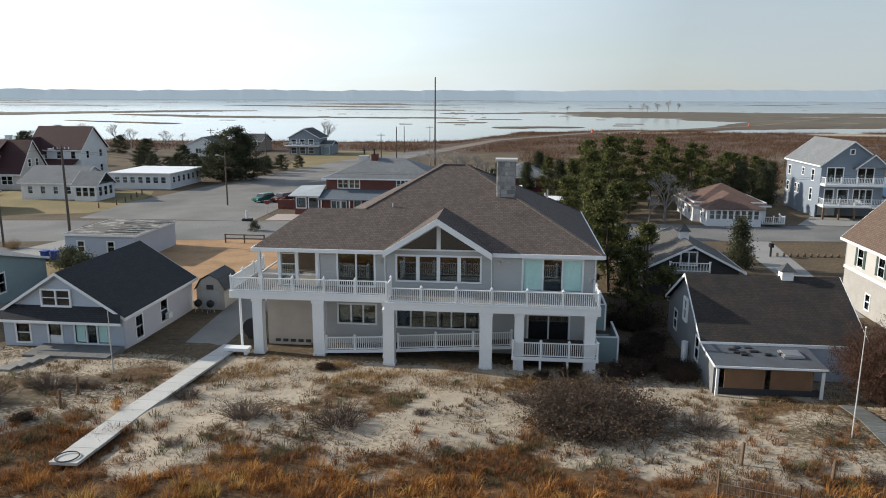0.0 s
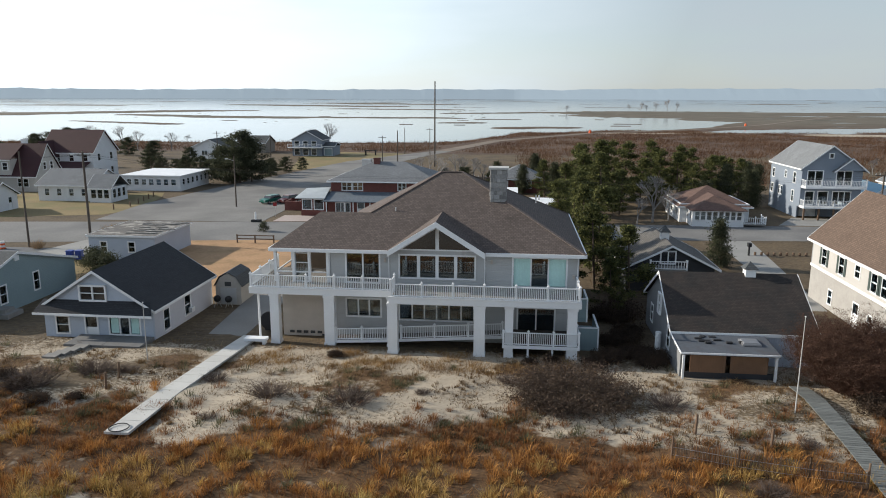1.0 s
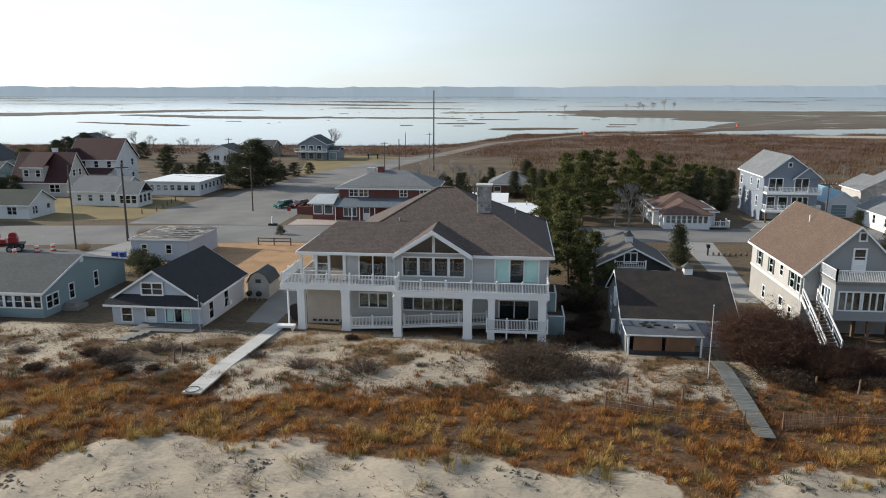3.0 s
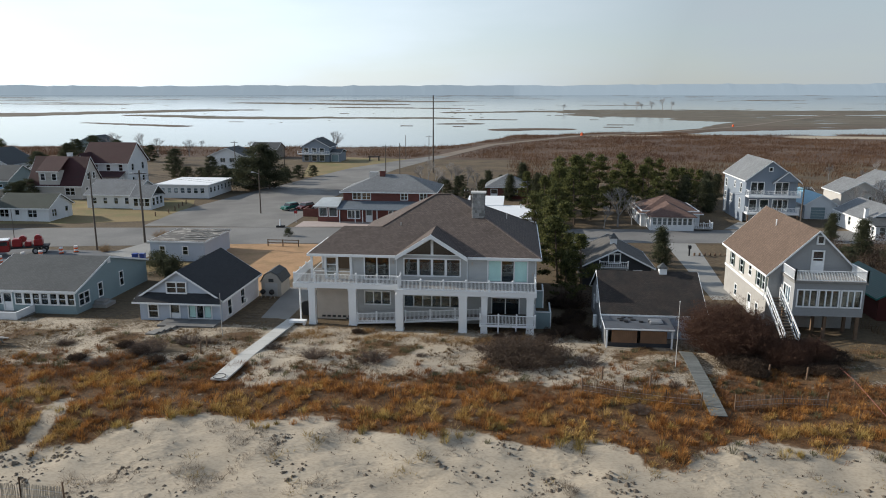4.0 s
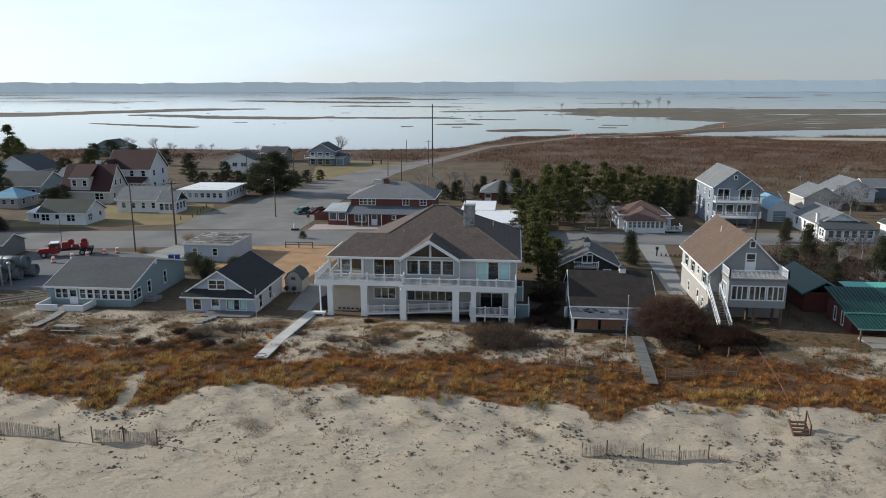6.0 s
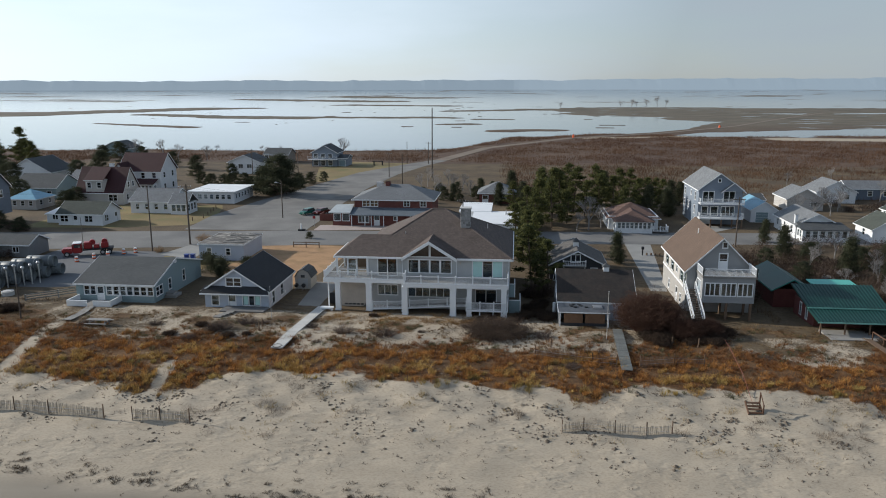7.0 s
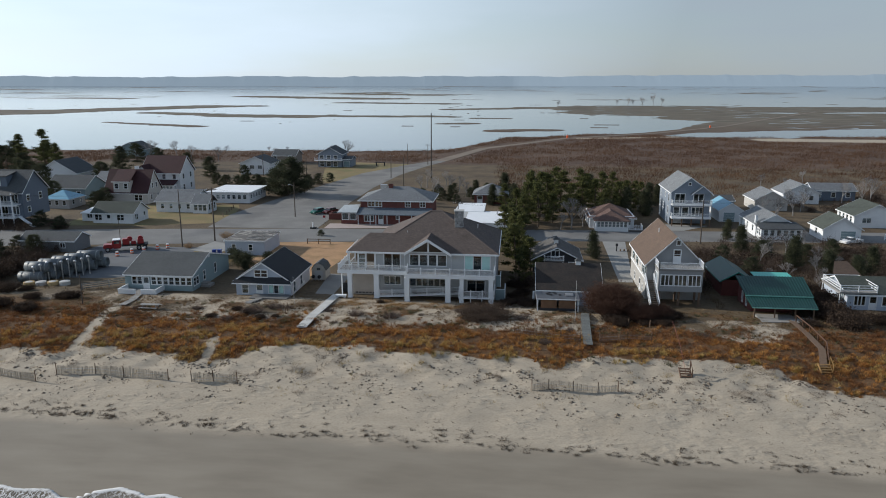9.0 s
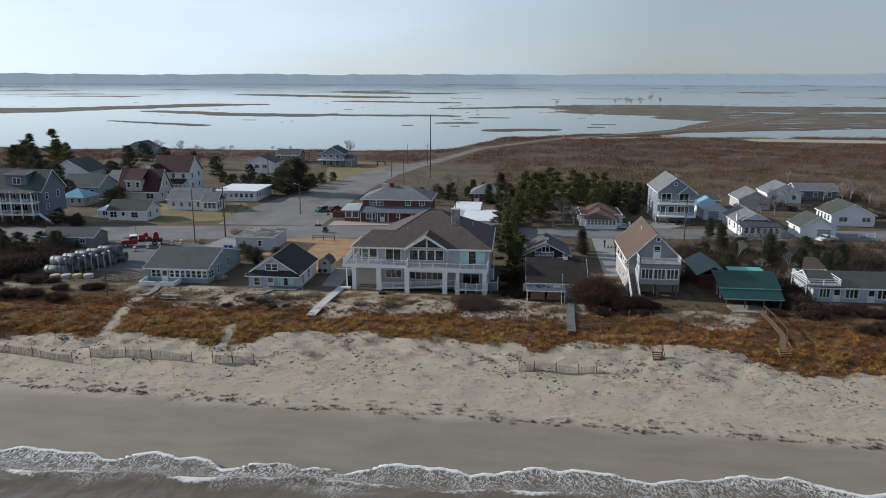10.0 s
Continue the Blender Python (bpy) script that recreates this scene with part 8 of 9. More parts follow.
front = -10.2 + 1.5 * scallop(SX, 1.0, 4.6) + 0.45 * scallop(SX, 3.0, 1.5) + 1.2 * wave_noise(SX, SY * 0, 17, 41) + 0.02 * SX
second = -12.9 + 1.0 * scallop(SX, 2.4, 6.0) + 0.8 * wave_noise(SX, SY * 0, 30, 42)
third = -14.5 + 1.2 * scallop(SX, 4.1, 8.0)
lip = np.exp(-((SY - front) / 0.3) ** 2)
roll2 = np.exp(-((SY - second) / 0.7) ** 2)
roll3 = np.exp(-((SY - third) / 1.2) ** 2)
SZ = SEA + 0.12 * lip + 0.26 * roll2 + 0.25 * roll3 + 0.05 * wave_noise(SX, SY, 2.3, 43) * np.clip((-6 - SY) / 4, 0, 1) + 0.03 * wave_noise(SX, SY, 0.8, 44)
SZ = np.where(SY > front + 0.25, height(SX, SY) - 0.35, SZ)
SZ = np.where(SY <= front + 0.25, np.maximum(SZ, height(SX, SY) + 0.02), SZ)
lace = np.clip(1.15 - (front - SY) / (4.2 + 1.4 * wave_noise(SX, SY * 0, 9, 48)), 0, 1) ** 0.7 * (SY < front + 0.1) * np.clip(0.9 + 0.5 * wave_noise(SX, SY * 0, 8, 49), 0, 1)
foam = np.clip(lip * (0.62 + 0.5 * wave_noise(SX, SY * 0, 7, 47)) + np.clip((SY - second) / (front - second + 0.01), 0, 1) ** 3.5 * (SY < front + 0.2) * 0.35 + np.clip(roll2 * 1.1 - 0.35, 0, 1) * (0.5 + 0.6 * wave_noise(SX, SY, 5, 45)) + np.clip(roll3 - 0.6, 0, 1) * 0.7 * (wave_noise(SX, SY, 9, 46) > 0), 0, 1)
ns, ms = len(sx), len(sy)
ids = np.arange(ns * ms).reshape(ms, ns)
quads = np.stack([ids[:-1, :-1], ids[:-1, 1:], ids[1:, 1:], ids[1:, :-1]], -1).reshape(-1, 4)
sme = bpy.data.meshes.new("water_sea")
sme.vertices.add(ns * ms)
sme.vertices.foreach_set("co", np.stack([SX, SY, SZ], -1).ravel())
sme.loops.add(quads.size)
sme.loops.foreach_set("vertex_index", quads.ravel())
sme.polygons.add(len(quads))
sme.polygons.foreach_set("loop_start", np.arange(0, quads.size, 4))
sme.polygons.foreach_set("use_smooth", np.ones(len(quads), bool))
sme.update(calc_edges=True)
fa = sme.attributes.new("foam", "FLOAT", "POINT")
fa.data.foreach_set("value", foam.ravel())
la = sme.attributes.new("lace", "FLOAT", "POINT")
la.data.foreach_set("value", lace.ravel())
SEA_MAT = water_mat("grey_brown_surf", (0.13, 0.115, 0.095), 0.12, 1.6, 0.5)
n, l = SEA_MAT.node_tree.nodes, SEA_MAT.node_tree.links
b = n["Principled BSDF"]
fat, fno, fad, frm, fmx, fgeo = n.new("ShaderNodeAttribute"), n.new("ShaderNodeTexNoise"), n.new("ShaderNodeMath"), n.new("ShaderNodeMapRange"), n.new("ShaderNodeMixRGB"), n.new("ShaderNodeNewGeometry")
fat.attribute_name = "foam"
fno.inputs["Scale"].default_value, fno.inputs["Detail"].default_value = 2.8, 8
l.new(fgeo.outputs["Position"], fno.inputs["Vector"])
l.new(fat.outputs["Fac"], fad.inputs[0])
l.new(fno.outputs["Fac"], fad.inputs[1])
frm.inputs["From Min"].default_value, frm.inputs["From Max"].default_value = 0.88, 1.25
l.new(fad.outputs[0], frm.inputs["Value"])
# lacy veins of foam drawn out behind the wave's edge
lat, lmp, lvo, lwd, lmr, lmu, lmx = (n.new("ShaderNode" + k) for k in ("Attribute", "Mapping", "TexNoise", "TexNoise", "MapRange", "Math", "Math"))
lat.attribute_name = "lace"
lwd.inputs["Scale"].default_value, lwd.inputs["Detail"].default_value = 0.9, 4
l.new(fgeo.outputs["Position"], lwd.inputs["Vector"])
lad = n.new("ShaderNodeMixRGB")
lad.blend_type, lad.inputs["Fac"].default_value = "ADD", 1.0
l.new(fgeo.outputs["Position"], lad.inputs["Color1"])
l.new(lwd.outputs["Color"], lad.inputs["Color2"])
lmp.inputs["Scale"].default_value = (1.7, 0.75, 1.0)
l.new(lad.outputs[0], lmp.inputs[0])
lvo.inputs["Scale"].default_value, lvo.inputs["Detail"].default_value, lvo.inputs["Distortion"].default_value = 1.0, 3.0, 1.6
l.new(lmp.outputs[0], lvo.inputs["Vector"])
lsb, lab = n.new("ShaderNodeMath"), n.new("ShaderNodeMath")
lsb.operation, lab.operation = "SUBTRACT", "ABSOLUTE"
lsb.inputs[1].default_value = 0.5
l.new(lvo.outputs["Fac"], lsb.inputs[0])
l.new(lsb.outputs[0], lab.inputs[0])
lmr.inputs["From Min"].default_value, lmr.inputs["From Max"].default_value = 0.055, 0.005
l.new(lab.outputs[0], lmr.inputs["Value"])
lmu.operation, lmx.operation = "MULTIPLY", "MAXIMUM"
l.new(lmr.outputs[0], lmu.inputs[0])
l.new(lat.outputs["Fac"], lmu.inputs[1])
l.new(lmu.outputs[0], lmx.inputs[0])
l.new(frm.outputs[0], lmx.inputs[1])
frm = lmx
l.new(frm.outputs[0], fmx.inputs["Fac"])
fmx.inputs["Color1"].default_value, fmx.inputs["Color2"].default_value = (0.145, 0.118, 0.085, 1), (0.7, 0.69, 0.67, 1)
l.new(fmx.outputs[0], b.inputs["Base Color"])
fr = n.new("ShaderNodeMapRange")
fr.inputs["To Min"].default_value, fr.inputs["To Max"].default_value = 0.12, 0.8
l.new(frm.outputs[0], fr.inputs["Value"])
l.new(fr.outputs[0], b.inputs["Roughness"])
sme.materials.append(SEA_MAT)
tagged(new("water_sea", sme), "grey-brown surf with thin lines of white foam", "water", kind="structure")

# dark wrack along the high-water mark
rs = np.random.RandomState(21)
ux = np.repeat(rs.uniform(-90, 95, 560), 9)
run = np.repeat(rs.uniform(0.1, 0.8, 560), 9) * rs.uniform(-1, 1, len(ux))
row_off = np.repeat(rs.choice([0, 0, 0, 0.5, 0.9, -0.4, 1.7], 560) + rs.normal(0, 0.25, 560), 9)
wx = ux + run
wy = 2.4 - 0.042 * wx + wave_noise(wx, wx * 0, 11, 50) * 0.7 + wave_noise(wx, wx * 0, 2.6, 51) * 0.4 + row_off + rs.normal(0, 0.1, len(wx))
ok = rs.rand(len(wx)) < np.clip(0.55 + 0.9 * wave_noise(wx, wy * 0, 4, 52), 0.1, 0.95)
blades("wrack", wx[ok], wy[ok], height(wx[ok], wy[ok]) + 0.04, 8, 0.02, 0.1, 0.16, 0.022, leaf_mat("wet_wrack", (0.05, 0.038, 0.027), (0.16, 0.12, 0.08)), "dark line of seaweed and straw on the sand", 22, 1.5, "seaweed")
wx, wy = rs.uniform(-75, 85, 2400), 1 + 20 * rs.rand(2400) ** 0.6
blades("beach_debris", wx, wy, height(wx, wy) + 0.02, 5, 0.03, 0.12, 0.18, 0.04, leaf_mat("dark_debris", (0.05, 0.038, 0.028), (0.14, 0.10, 0.07)), "scattered dark debris on the beach", 23, 1.5, "debris")

# dark clods and lumps thrown up in clusters near the foot of the dune
rs = np.random.RandomState(71)
cx, cy = rs.uniform(-75, 88, 24000), rs.uniform(6, 20.5, 24000)
ok = (wave_noise(cx, cy, 1.7, 64) + 0.7 * wave_noise(cx, cy, 6, 65) > 0.4) & (rs.rand(24000) < np.clip((cy - 6) / 11, 0.08, 1))
cx, cy = cx[ok], cy[ok]
cz, cr = height(cx, cy), rs.uniform(0.05, 0.16, len(cx)) * rs.choice([0.7, 1, 1, 1.7], len(cx))
cv, cf = [], []
for x, y, z, r in zip(cx, cy, cz, cr):
    k = len(cv)
    a0 = rs.rand() * 6.28
    cv += [(x + math.cos(a0 + i * 1.26) * r * rs.uniform(0.7, 1.3), y + math.sin(a0 + i * 1.26) * r * rs.uniform(0.7, 1.3), z - 0.02) for i in range(5)]
    cv += [(x + rs.uniform(-0.3, 0.3) * r, y + rs.uniform(-0.3, 0.3) * r, z + r * rs.uniform(0.35, 0.75))]
    cf += [(k + i, k + (i + 1) % 5, k + 5) for i in range(5)]
tagged(soup("clods", cv, cf, mat("dark_sand_clod", (0.15, 0.12, 0.09), 0.95, 0.3, 2, 20, 0.4)), "dark clods of matted sand and roots in clusters", "debris", kind="stuff")

# ---- walks, fences, poles ----


def walk_of_boards(name, label, pts, width, step, thick, material, lift, piece, cat="boardwalk", gap=0.03):
    """A walk of single boards or slabs laid across the line pts of (x, y, z)."""
    t = thing(name, pts[0][0], pts[0][1], pts[0][2], label, cat)
    for a, c in zip(pts, pts[1:]):
        a, c = Vector(a), Vector(c)
        n_ = max(1, round((c - a).length / step))
        d = (c - a).normalized()
        for i in range(n_):
            p, q = a.lerp(c, i / n_), a.lerp(c, (i + 1) / n_)
            bm = BM()
            bar(bm, p + d * gap / 2 + Vector((0, 0, lift)), q - d * gap / 2 + Vector((0, 0, lift)), width * (1 + 0.012 * ((i * 7) % 3 - 1)), thick)
            part(piece, bm, material, t)
    return t


CONCRETE_SLAB = mat("bleached_concrete", (0.50, 0.49, 0.46), 0.85, 0.12, 0.6, 14, 0.2, rnd=0.06)
pw = walk_of_boards("garden_path", "pale concrete slab path from the house over the dune", [(-19.7, 47.2, 0.2), (-19.75, 40, 0.75), (-19.8, 34, 1.2), (-19.75, 27.7, 1.5)], 1.35, 1.5, 0.14, CONCRETE_SLAB, 0.03, "slab", "path")
bm = BM()
hoop = [Vector((-19.85 + 0.5 * math.cos(k * math.tau / 28), 28.2 + 0.5 * math.sin(k * math.tau / 28), 1.63)) for k in range(29)]
for p, q in zip(hoop, hoop[1:]):
    tube(bm, p, q, 0.03, 0.03, 5, False)
tagged(part("hoop", bm, BLACK, uv=False), "thin dark hoop lying at the end of the path", "hoop")
walk_of_boards("boardwalk", "grey weathered boardwalk over the dune", [(18.8, 39.6, 0.75), (18.5, 36.5, 1.3), (18.1, 30.5, 1.55), (17.85, 24.9, 1.4)], 1.15, 0.22, 0.05, mat("green_grey_boards", (0.15, 0.155, 0.145), 0.85, 0.2, 2, 20, 0.3, rnd=0.2), 0.12, "plank")
walk_of_boards("porch_walk", "grey plank walk before the low house", [(-51.0, 43.4, 0.4), (-49.9, 39.4, 0.75), (-49.4, 35.6, 1.1)], 1.1, 0.3, 0.06, WEATHERED, 0.1, "plank")
walk_of_boards("beach_walk", "weathered walk with a handrail from the green-roofed house", [(47.2, 38.5, 0.85), (46.5, 32, 1.5), (46.2, 26, 1.5), (44.5, 21.0, 1.15)], 0.8, 0.3, 0.06, FENCE_WOOD, 0.12, "plank")
t = thing("beach_handrail", 45.5, 30, 1.5, "brown wooden handrail along the beach walk", "handrail")
pts = [(47.7, 38.5, 0.85), (47.0, 32, 1.5), (46.7, 26, 1.5), (45.0, 21.0, 1.1)]
for a, c in zip(pts, pts[1:]):
    bm = BM()
    bar(bm, (a[0], a[1], a[2] + 1.0), (c[0], c[1], c[2] + 1.0), 0.1, 0.12)
    part("rail", bm, ORANGE_WOOD, t)
    for k in (0, 0.5):
        p = Vector(a).lerp(Vector(c), k)
        bm = BM()
        box(bm, p.x - 0.06, p.x + 0.06, p.y - 0.06, p.y + 0.06, p.z - 0.5, p.z + 1.05)
        part("post", bm, ORANGE_WOOD, t)


def beach_steps(x, y, material, label):
    z = float(height(x, y))
    t = thing("beach_steps", x, y, z, label, "steps", "beach steps")
    for i in range(4):
        bm = BM()
        box(bm, x - 0.6, x + 0.6, y - 0.6 + i * 0.32, y - 0.28 + i * 0.32, z + 0.14 + i * 0.18, z + 0.2 + i * 0.18)
        part("tread", bm, material, t)
    for s in (-0.62, 0.62):
        bm = BM()
        bar(bm, (x + s, y - 0.6, z + 0.05), (x + s, y + 0.75, z + 0.75), 0.06, 0.25)
        part("stringer", bm, material, t)
    for yy, h_ in ((y - 0.5, 1.0), (y + 0.6, 1.7)):
        bm = BM()
        box(bm, x + 0.6, x + 0.7, yy - 0.05, yy + 0.05, z - 0.1, z + h_)
        part("post", bm, material, t)
    bm = BM()
    bar(bm, (x + 0.65, y - 0.5, z + 0.95), (x + 0.65, y + 0.6, z + 1.65), 0.06, 0.1)
    part("rail", bm, material, t)


beach_steps(28.2, 18.0, ORANGE_WOOD, "small brown wooden steps on the beach")
beach_steps(44.4, 20.2, mat("yellow_pine", (0.24, 0.14, 0.05), 0.8, 0.2), "small yellow-brown wooden steps at the beach walk")
t = thing("rope_fence", 29, 27, 1.3, "low line of red rope along the sand path", "rope fence")
for a, c in (((28.4, 19, 1.0), (28.9, 24, 1.9)), ((28.9, 24, 1.9), (29.7, 31.5, 1.9)), ((29.7, 31.5, 1.9), (30.2, 35.5, 1.5))):
    bm = BM()
    tube(bm, a, c, 0.02, 0.02, 5)
    part("rope", bm, mat("faded_red_rope", (0.27, 0.10, 0.075), 0.9), t)
    bm = BM()
    tube(bm, (a[0], a[1], a[2] - 0.9), (a[0], a[1], a[2] + 0.08), 0.045, 0.045, 6)
    part("post", bm, FENCE_WOOD, t)


def sand_fence(pts, label, h=1.2, gap=0.07, seed=0, slat_mat=None):
    rnd = random.Random(seed)
    t = thing("sand_fence", pts[0][0], pts[0][1], float(height(*pts[0])), label, "fence", "sand fences")
    bm = BM()
    wires = [BM(), BM()]
    for a, c in zip(pts, pts[1:]):
        L = math.dist(a, c)
        n_ = int(L / gap)
        lean = rnd.uniform(-0.08, 0.16)
        for i in range(n_):
            x, y = a[0] + (c[0] - a[0]) * i / n_, a[1] + (c[1] - a[1]) * i / n_
            z = float(height(x, y))
            hh = h * rnd.uniform(0.93, 1.03) * (0.9 + 0.1 * math.sin(x * 0.7 + seed))
            bar(bm, (x, y, z - 0.15), (x + rnd.uniform(-0.06, 0.06), y + lean * hh, z + hh), 0.038, 0.012)
        for k, w in enumerate(wires):
            za, zb = float(height(*a)) + 0.3 + 0.4 * k, float(height(*c)) + 0.3 + 0.4 * k
            tube(w, (a[0], a[1] + lean * 0.4, za), (c[0], c[1] + lean * 0.4, zb), 0.012, 0.012, 4)
        for p in (a, c):
            q = BM()
            z = float(height(*p))
            tube(q, (p[0], p[1] + 0.06, z - 0.3), (p[0], p[1] + 0.06, z + h * 1.15), 0.06, 0.05, 7)
            part("post", q, FENCE_WOOD, t)
    tagged(part("picket_panel", bm, slat_mat or mat_slat, t), kind="stuff")
    for w in wires:
        part("wire", w, METAL, t)


mat_slat = mat("sun_bleached_slats", (0.38, 0.33, 0.265), 0.9, 0.25, 3, 15)
sand_fence([(-66, 13.2), (-58, 12.8), (-52, 11.5), (-46, 10.5)], "weathered slatted sand fence on the beach", seed=1)
sand_fence([(-44.6, 12.3), (-40, 12.7), (-36.4, 12.4), (-30.8, 12.0)], "weathered slatted sand fence on the beach", seed=2)
sand_fence([(-28.0, 11.9), (-25.6, 12.3), (-22.6, 11.9)], "weathered slatted sand fence on the beach", seed=3)
sand_fence([(10.65, 13.2), (12.5, 13.4), (15.2, 13.4), (17.9, 13.5), (20.1, 13.7)], "weathered slatted sand fence on the beach", 1.05, seed=4)
sand_fence([(8.6, 28.0), (11.5, 27.2), (14.5, 26.6), (17.0, 26.4)], "brown slatted fence half sunk in the dune grass", 1.1, seed=5, slat_mat=FENCE_WOOD)
sand_fence([(19.4, 26.6), (23, 27.4), (26, 27.2)], "brown slatted fence half sunk in the dune grass", 1.1, seed=6, slat_mat=FENCE_WOOD)
for i, (x, y) in enumerate(((10.4, 31), (14.0, 30.2), (24.0, 33.6), (26.8, 33.2), (-24.4, 36.2), (-24.0, 34.0))):
    z = float(height(x, y))
    bm = BM()
    tube(bm, (x, y, z - 0.3), (x + 0.05, y, z + 1.1), 0.08, 0.07, 7)
    tagged(part("stake", bm, FENCE_WOOD), "short dark wooden stake in the sand", "post", "stakes")


def flagpole(x, y, h, label):
    z = float(height(x, y))
    t = thing("flagpole", x, y, z, label, "flagpole", "flagpoles")
    bm = BM()
    tube(bm, (x, y, z - 0.3), (x, y, z + h), 0.04, 0.02, 8)
    part("pole", bm, CONCRETE, t)
    bm = BM()
    bmesh.ops.create_icosphere(bm, subdivisions=2, radius=0.045, matrix=Matrix.Translation((x, y, z + h + 0.05)))
    part("finial", bm, WHITE, t)


flagpole(17.0, 35.2, 5.7, "slim white flagpole without a flag beside the boardwalk")
flagpole(-24.6, 40.2, 4.1, "slim white flagpole before the cottage")


def utility_pole(x, y, h, label, arm=True, lamp=False, r=0.15, face=0.0):
    t = thing("utility_pole", x, y, 0, label, "utility pole", "utility poles")
    bm = BM()
    tube(bm, (x, y, -0.4), (x + 0.02 * h * 0.2, y, h), r, r * 0.65, 9)
    part("pole", bm, POLE_WOOD, t)
    if arm:
        c, s = math.cos(face), math.sin(face)
        bm = BM()
        bar(bm, (x - c * 1.1, y - s * 1.1, h - 0.5), (x + c * 1.1, y + s * 1.1, h - 0.5), 0.1, 0.12)
        part("crossarm", bm, POLE_WOOD, t)
        for k in (-1, -0.5, 0.5, 1):
            bm = BM()
            tube(bm, (x + c * k, y + s * k, h - 0.44), (x + c * k, y + s * k, h - 0.2), 0.05, 0.03, 6)
            part("insulator", bm, METAL, t)
    if lamp:
        bm = BM()
        tube(bm, (x, y, h - 0.8), (x - 0.9, y - 0.5, h - 0.4), 0.04)
        part("lamp_arm", bm, METAL, t)
        bm = BM()
        box(bm, x - 1.3, x - 0.8, y - 0.7, y - 0.4, h - 0.5, h - 0.35)
        part("lamp_head", bm, METAL, t)
    return t


utility_pole(-55.8, 84.6, 11.6, "tall brown utility pole at the street corner", True, True, 0.19)
utility_pole(-60.2, 78.4, 12.0, "brown utility pole beside the parking lot", False, False, 0.14)
utility_pole(-47.0, 113.8, 8.7, "leaning utility pole by the side street", False, True, 0.14)
utility_pole(-21.2, 190, 22.6, "very tall slim grey pole by the causeway", False, False, 0.24)
utility_pole(-35.5, 190, 8.2, "utility pole along the side street", True)
utility_pole(-35.8, 232, 8.5, "utility pole near the bay", False)
utility_pole(-27.5, 232, 8.5, "utility pole near the bay", True)
utility_pole(-24.8, 150, 11.5, "utility pole behind the brick house", False)
utility_pole(-56.4, 36.8, 5.3, "short dark pole on the dune", False, False, 0.1)
utility_pole(-3.6, 88, 9.0, "utility pole behind the large house", True)
utility_pole(47.5, 92.0, 9.5, "utility pole beside the street", True)
utility_pole(8.6, 86, 8.0, "utility pole among the pines", False)
utility_pole(-82, 190, 9, "utility pole among the trees", True)
utility_pole(-62, 176, 9, "utility pole among the trees", False)
utility_pole(-74.0, 79.0, 6.0, "street sign pole by the parking lot", False, False, 0.06)

# wires between the street poles
for a, c in (((-55.8, 84.6, 11.1), (-3.6, 88, 8.5)), ((-3.6, 88, 8.5), (47.5, 92, 9.0)), ((47.5, 92, 9.0), (120, 98, 9.0)), ((-55.8, 84.6, 11.1), (-130, 76, 10.5))):
    for off in (-0.9, 0.9):
        t = thing("power_line", a[0], a[1] + off, a[2], "thin dark power line between the poles", "power line", "power lines")
        bm = BM()
        prev = None
        for i in range(13):
            k = i / 12
            p = Vector(a).lerp(Vector(c), k) + Vector((0, off, -1.0 * 4 * k * (1 - k)))
            if prev:
                tube(bm, prev, p, 0.012, 0.012, 3, False)
            prev = p
        part("wire", bm, BLACK, t, uv=False)

# rail fence on the sandy lot, low posts along the verge
t = thing("rail_fence", -32.8, 84, 0, "low brown two-rail fence on the sandy lot", "fence")
for x in (-35.2, -32.8, -30.3):
    bm = BM()
    box(bm, x - 0.07, x + 0.07, 83.9, 84.04, -0.2, 1.1)
    part("post", bm, FENCE_WOOD, t)
for z in (0.55, 1.0):
    bm = BM()
    bar(bm, (-35.3, 83.97, z), (-30.2, 83.97, z), 0.06, 0.12)
    part("rail", bm, FENCE_WOOD, t)
for i in range(12):
    x, y = 29.8 + i * 0.75, 83.6 + 0.02 * i
    bm = BM()
    tube(bm, (x, y, -0.1), (x, y, 0.42), 0.16, 0.14, 8)
    tagged(part("verge_post", bm, FENCE_WOOD), "short brown log post along the verge", "bollard", "verge posts")
for x, y in ((29.0, 83.4),):
    bm = BM()
    tube(bm, (x, y, 0), (x, y, 1.3), 0.12, 0.12, 8)
    box(bm, x - 0.2, x + 0.2, y - 0.28, y + 0.28, 1.1, 1.55)
    tagged(part("mailbox", bm, BLACK), "dark mailbox on a post at the verge", "mailbox")
for x, y in ((-66.2, 108.5), (-65.2, 112), (-65.6, 115.5), (-66.2, 118.5), (-66.8, 121.5), (-67.4, 124.5)):
    bm = BM()
    tube(bm, (x, y, -0.1), (x, y, 0.9), 0.12, 0.11, 7)
    tagged(part("lawn_post", bm, FENCE_WOOD), "short brown post at the lawn's edge", "bollard", "lawn posts")

# ---- vehicles and yard things ----


def wheel(parent, x, y, z, r, w, axis="y"):
    d = Vector((0, w / 2, 0)) if axis == "y" else Vector((w / 2, 0, 0))
    c = Vector((x, y, z))
    bm = BM()
    tube(bm, c - d, c + d, r, r, 14)
    bmesh.ops.bevel(bm, geom=[e for e in bm.edges if len(e.link_faces) == 2 and any(len(f.verts) > 4 for f in e.link_faces)], offset=0.05, segments=1, affect="EDGES")
    ob = part("wheel", bm, BLACK, parent)
    bm = BM()
    tube(bm, c - d * 1.06, c + d * 1.06, r * 0.55, r * 0.55, 12)
    part("rim", bm, METAL, ob)


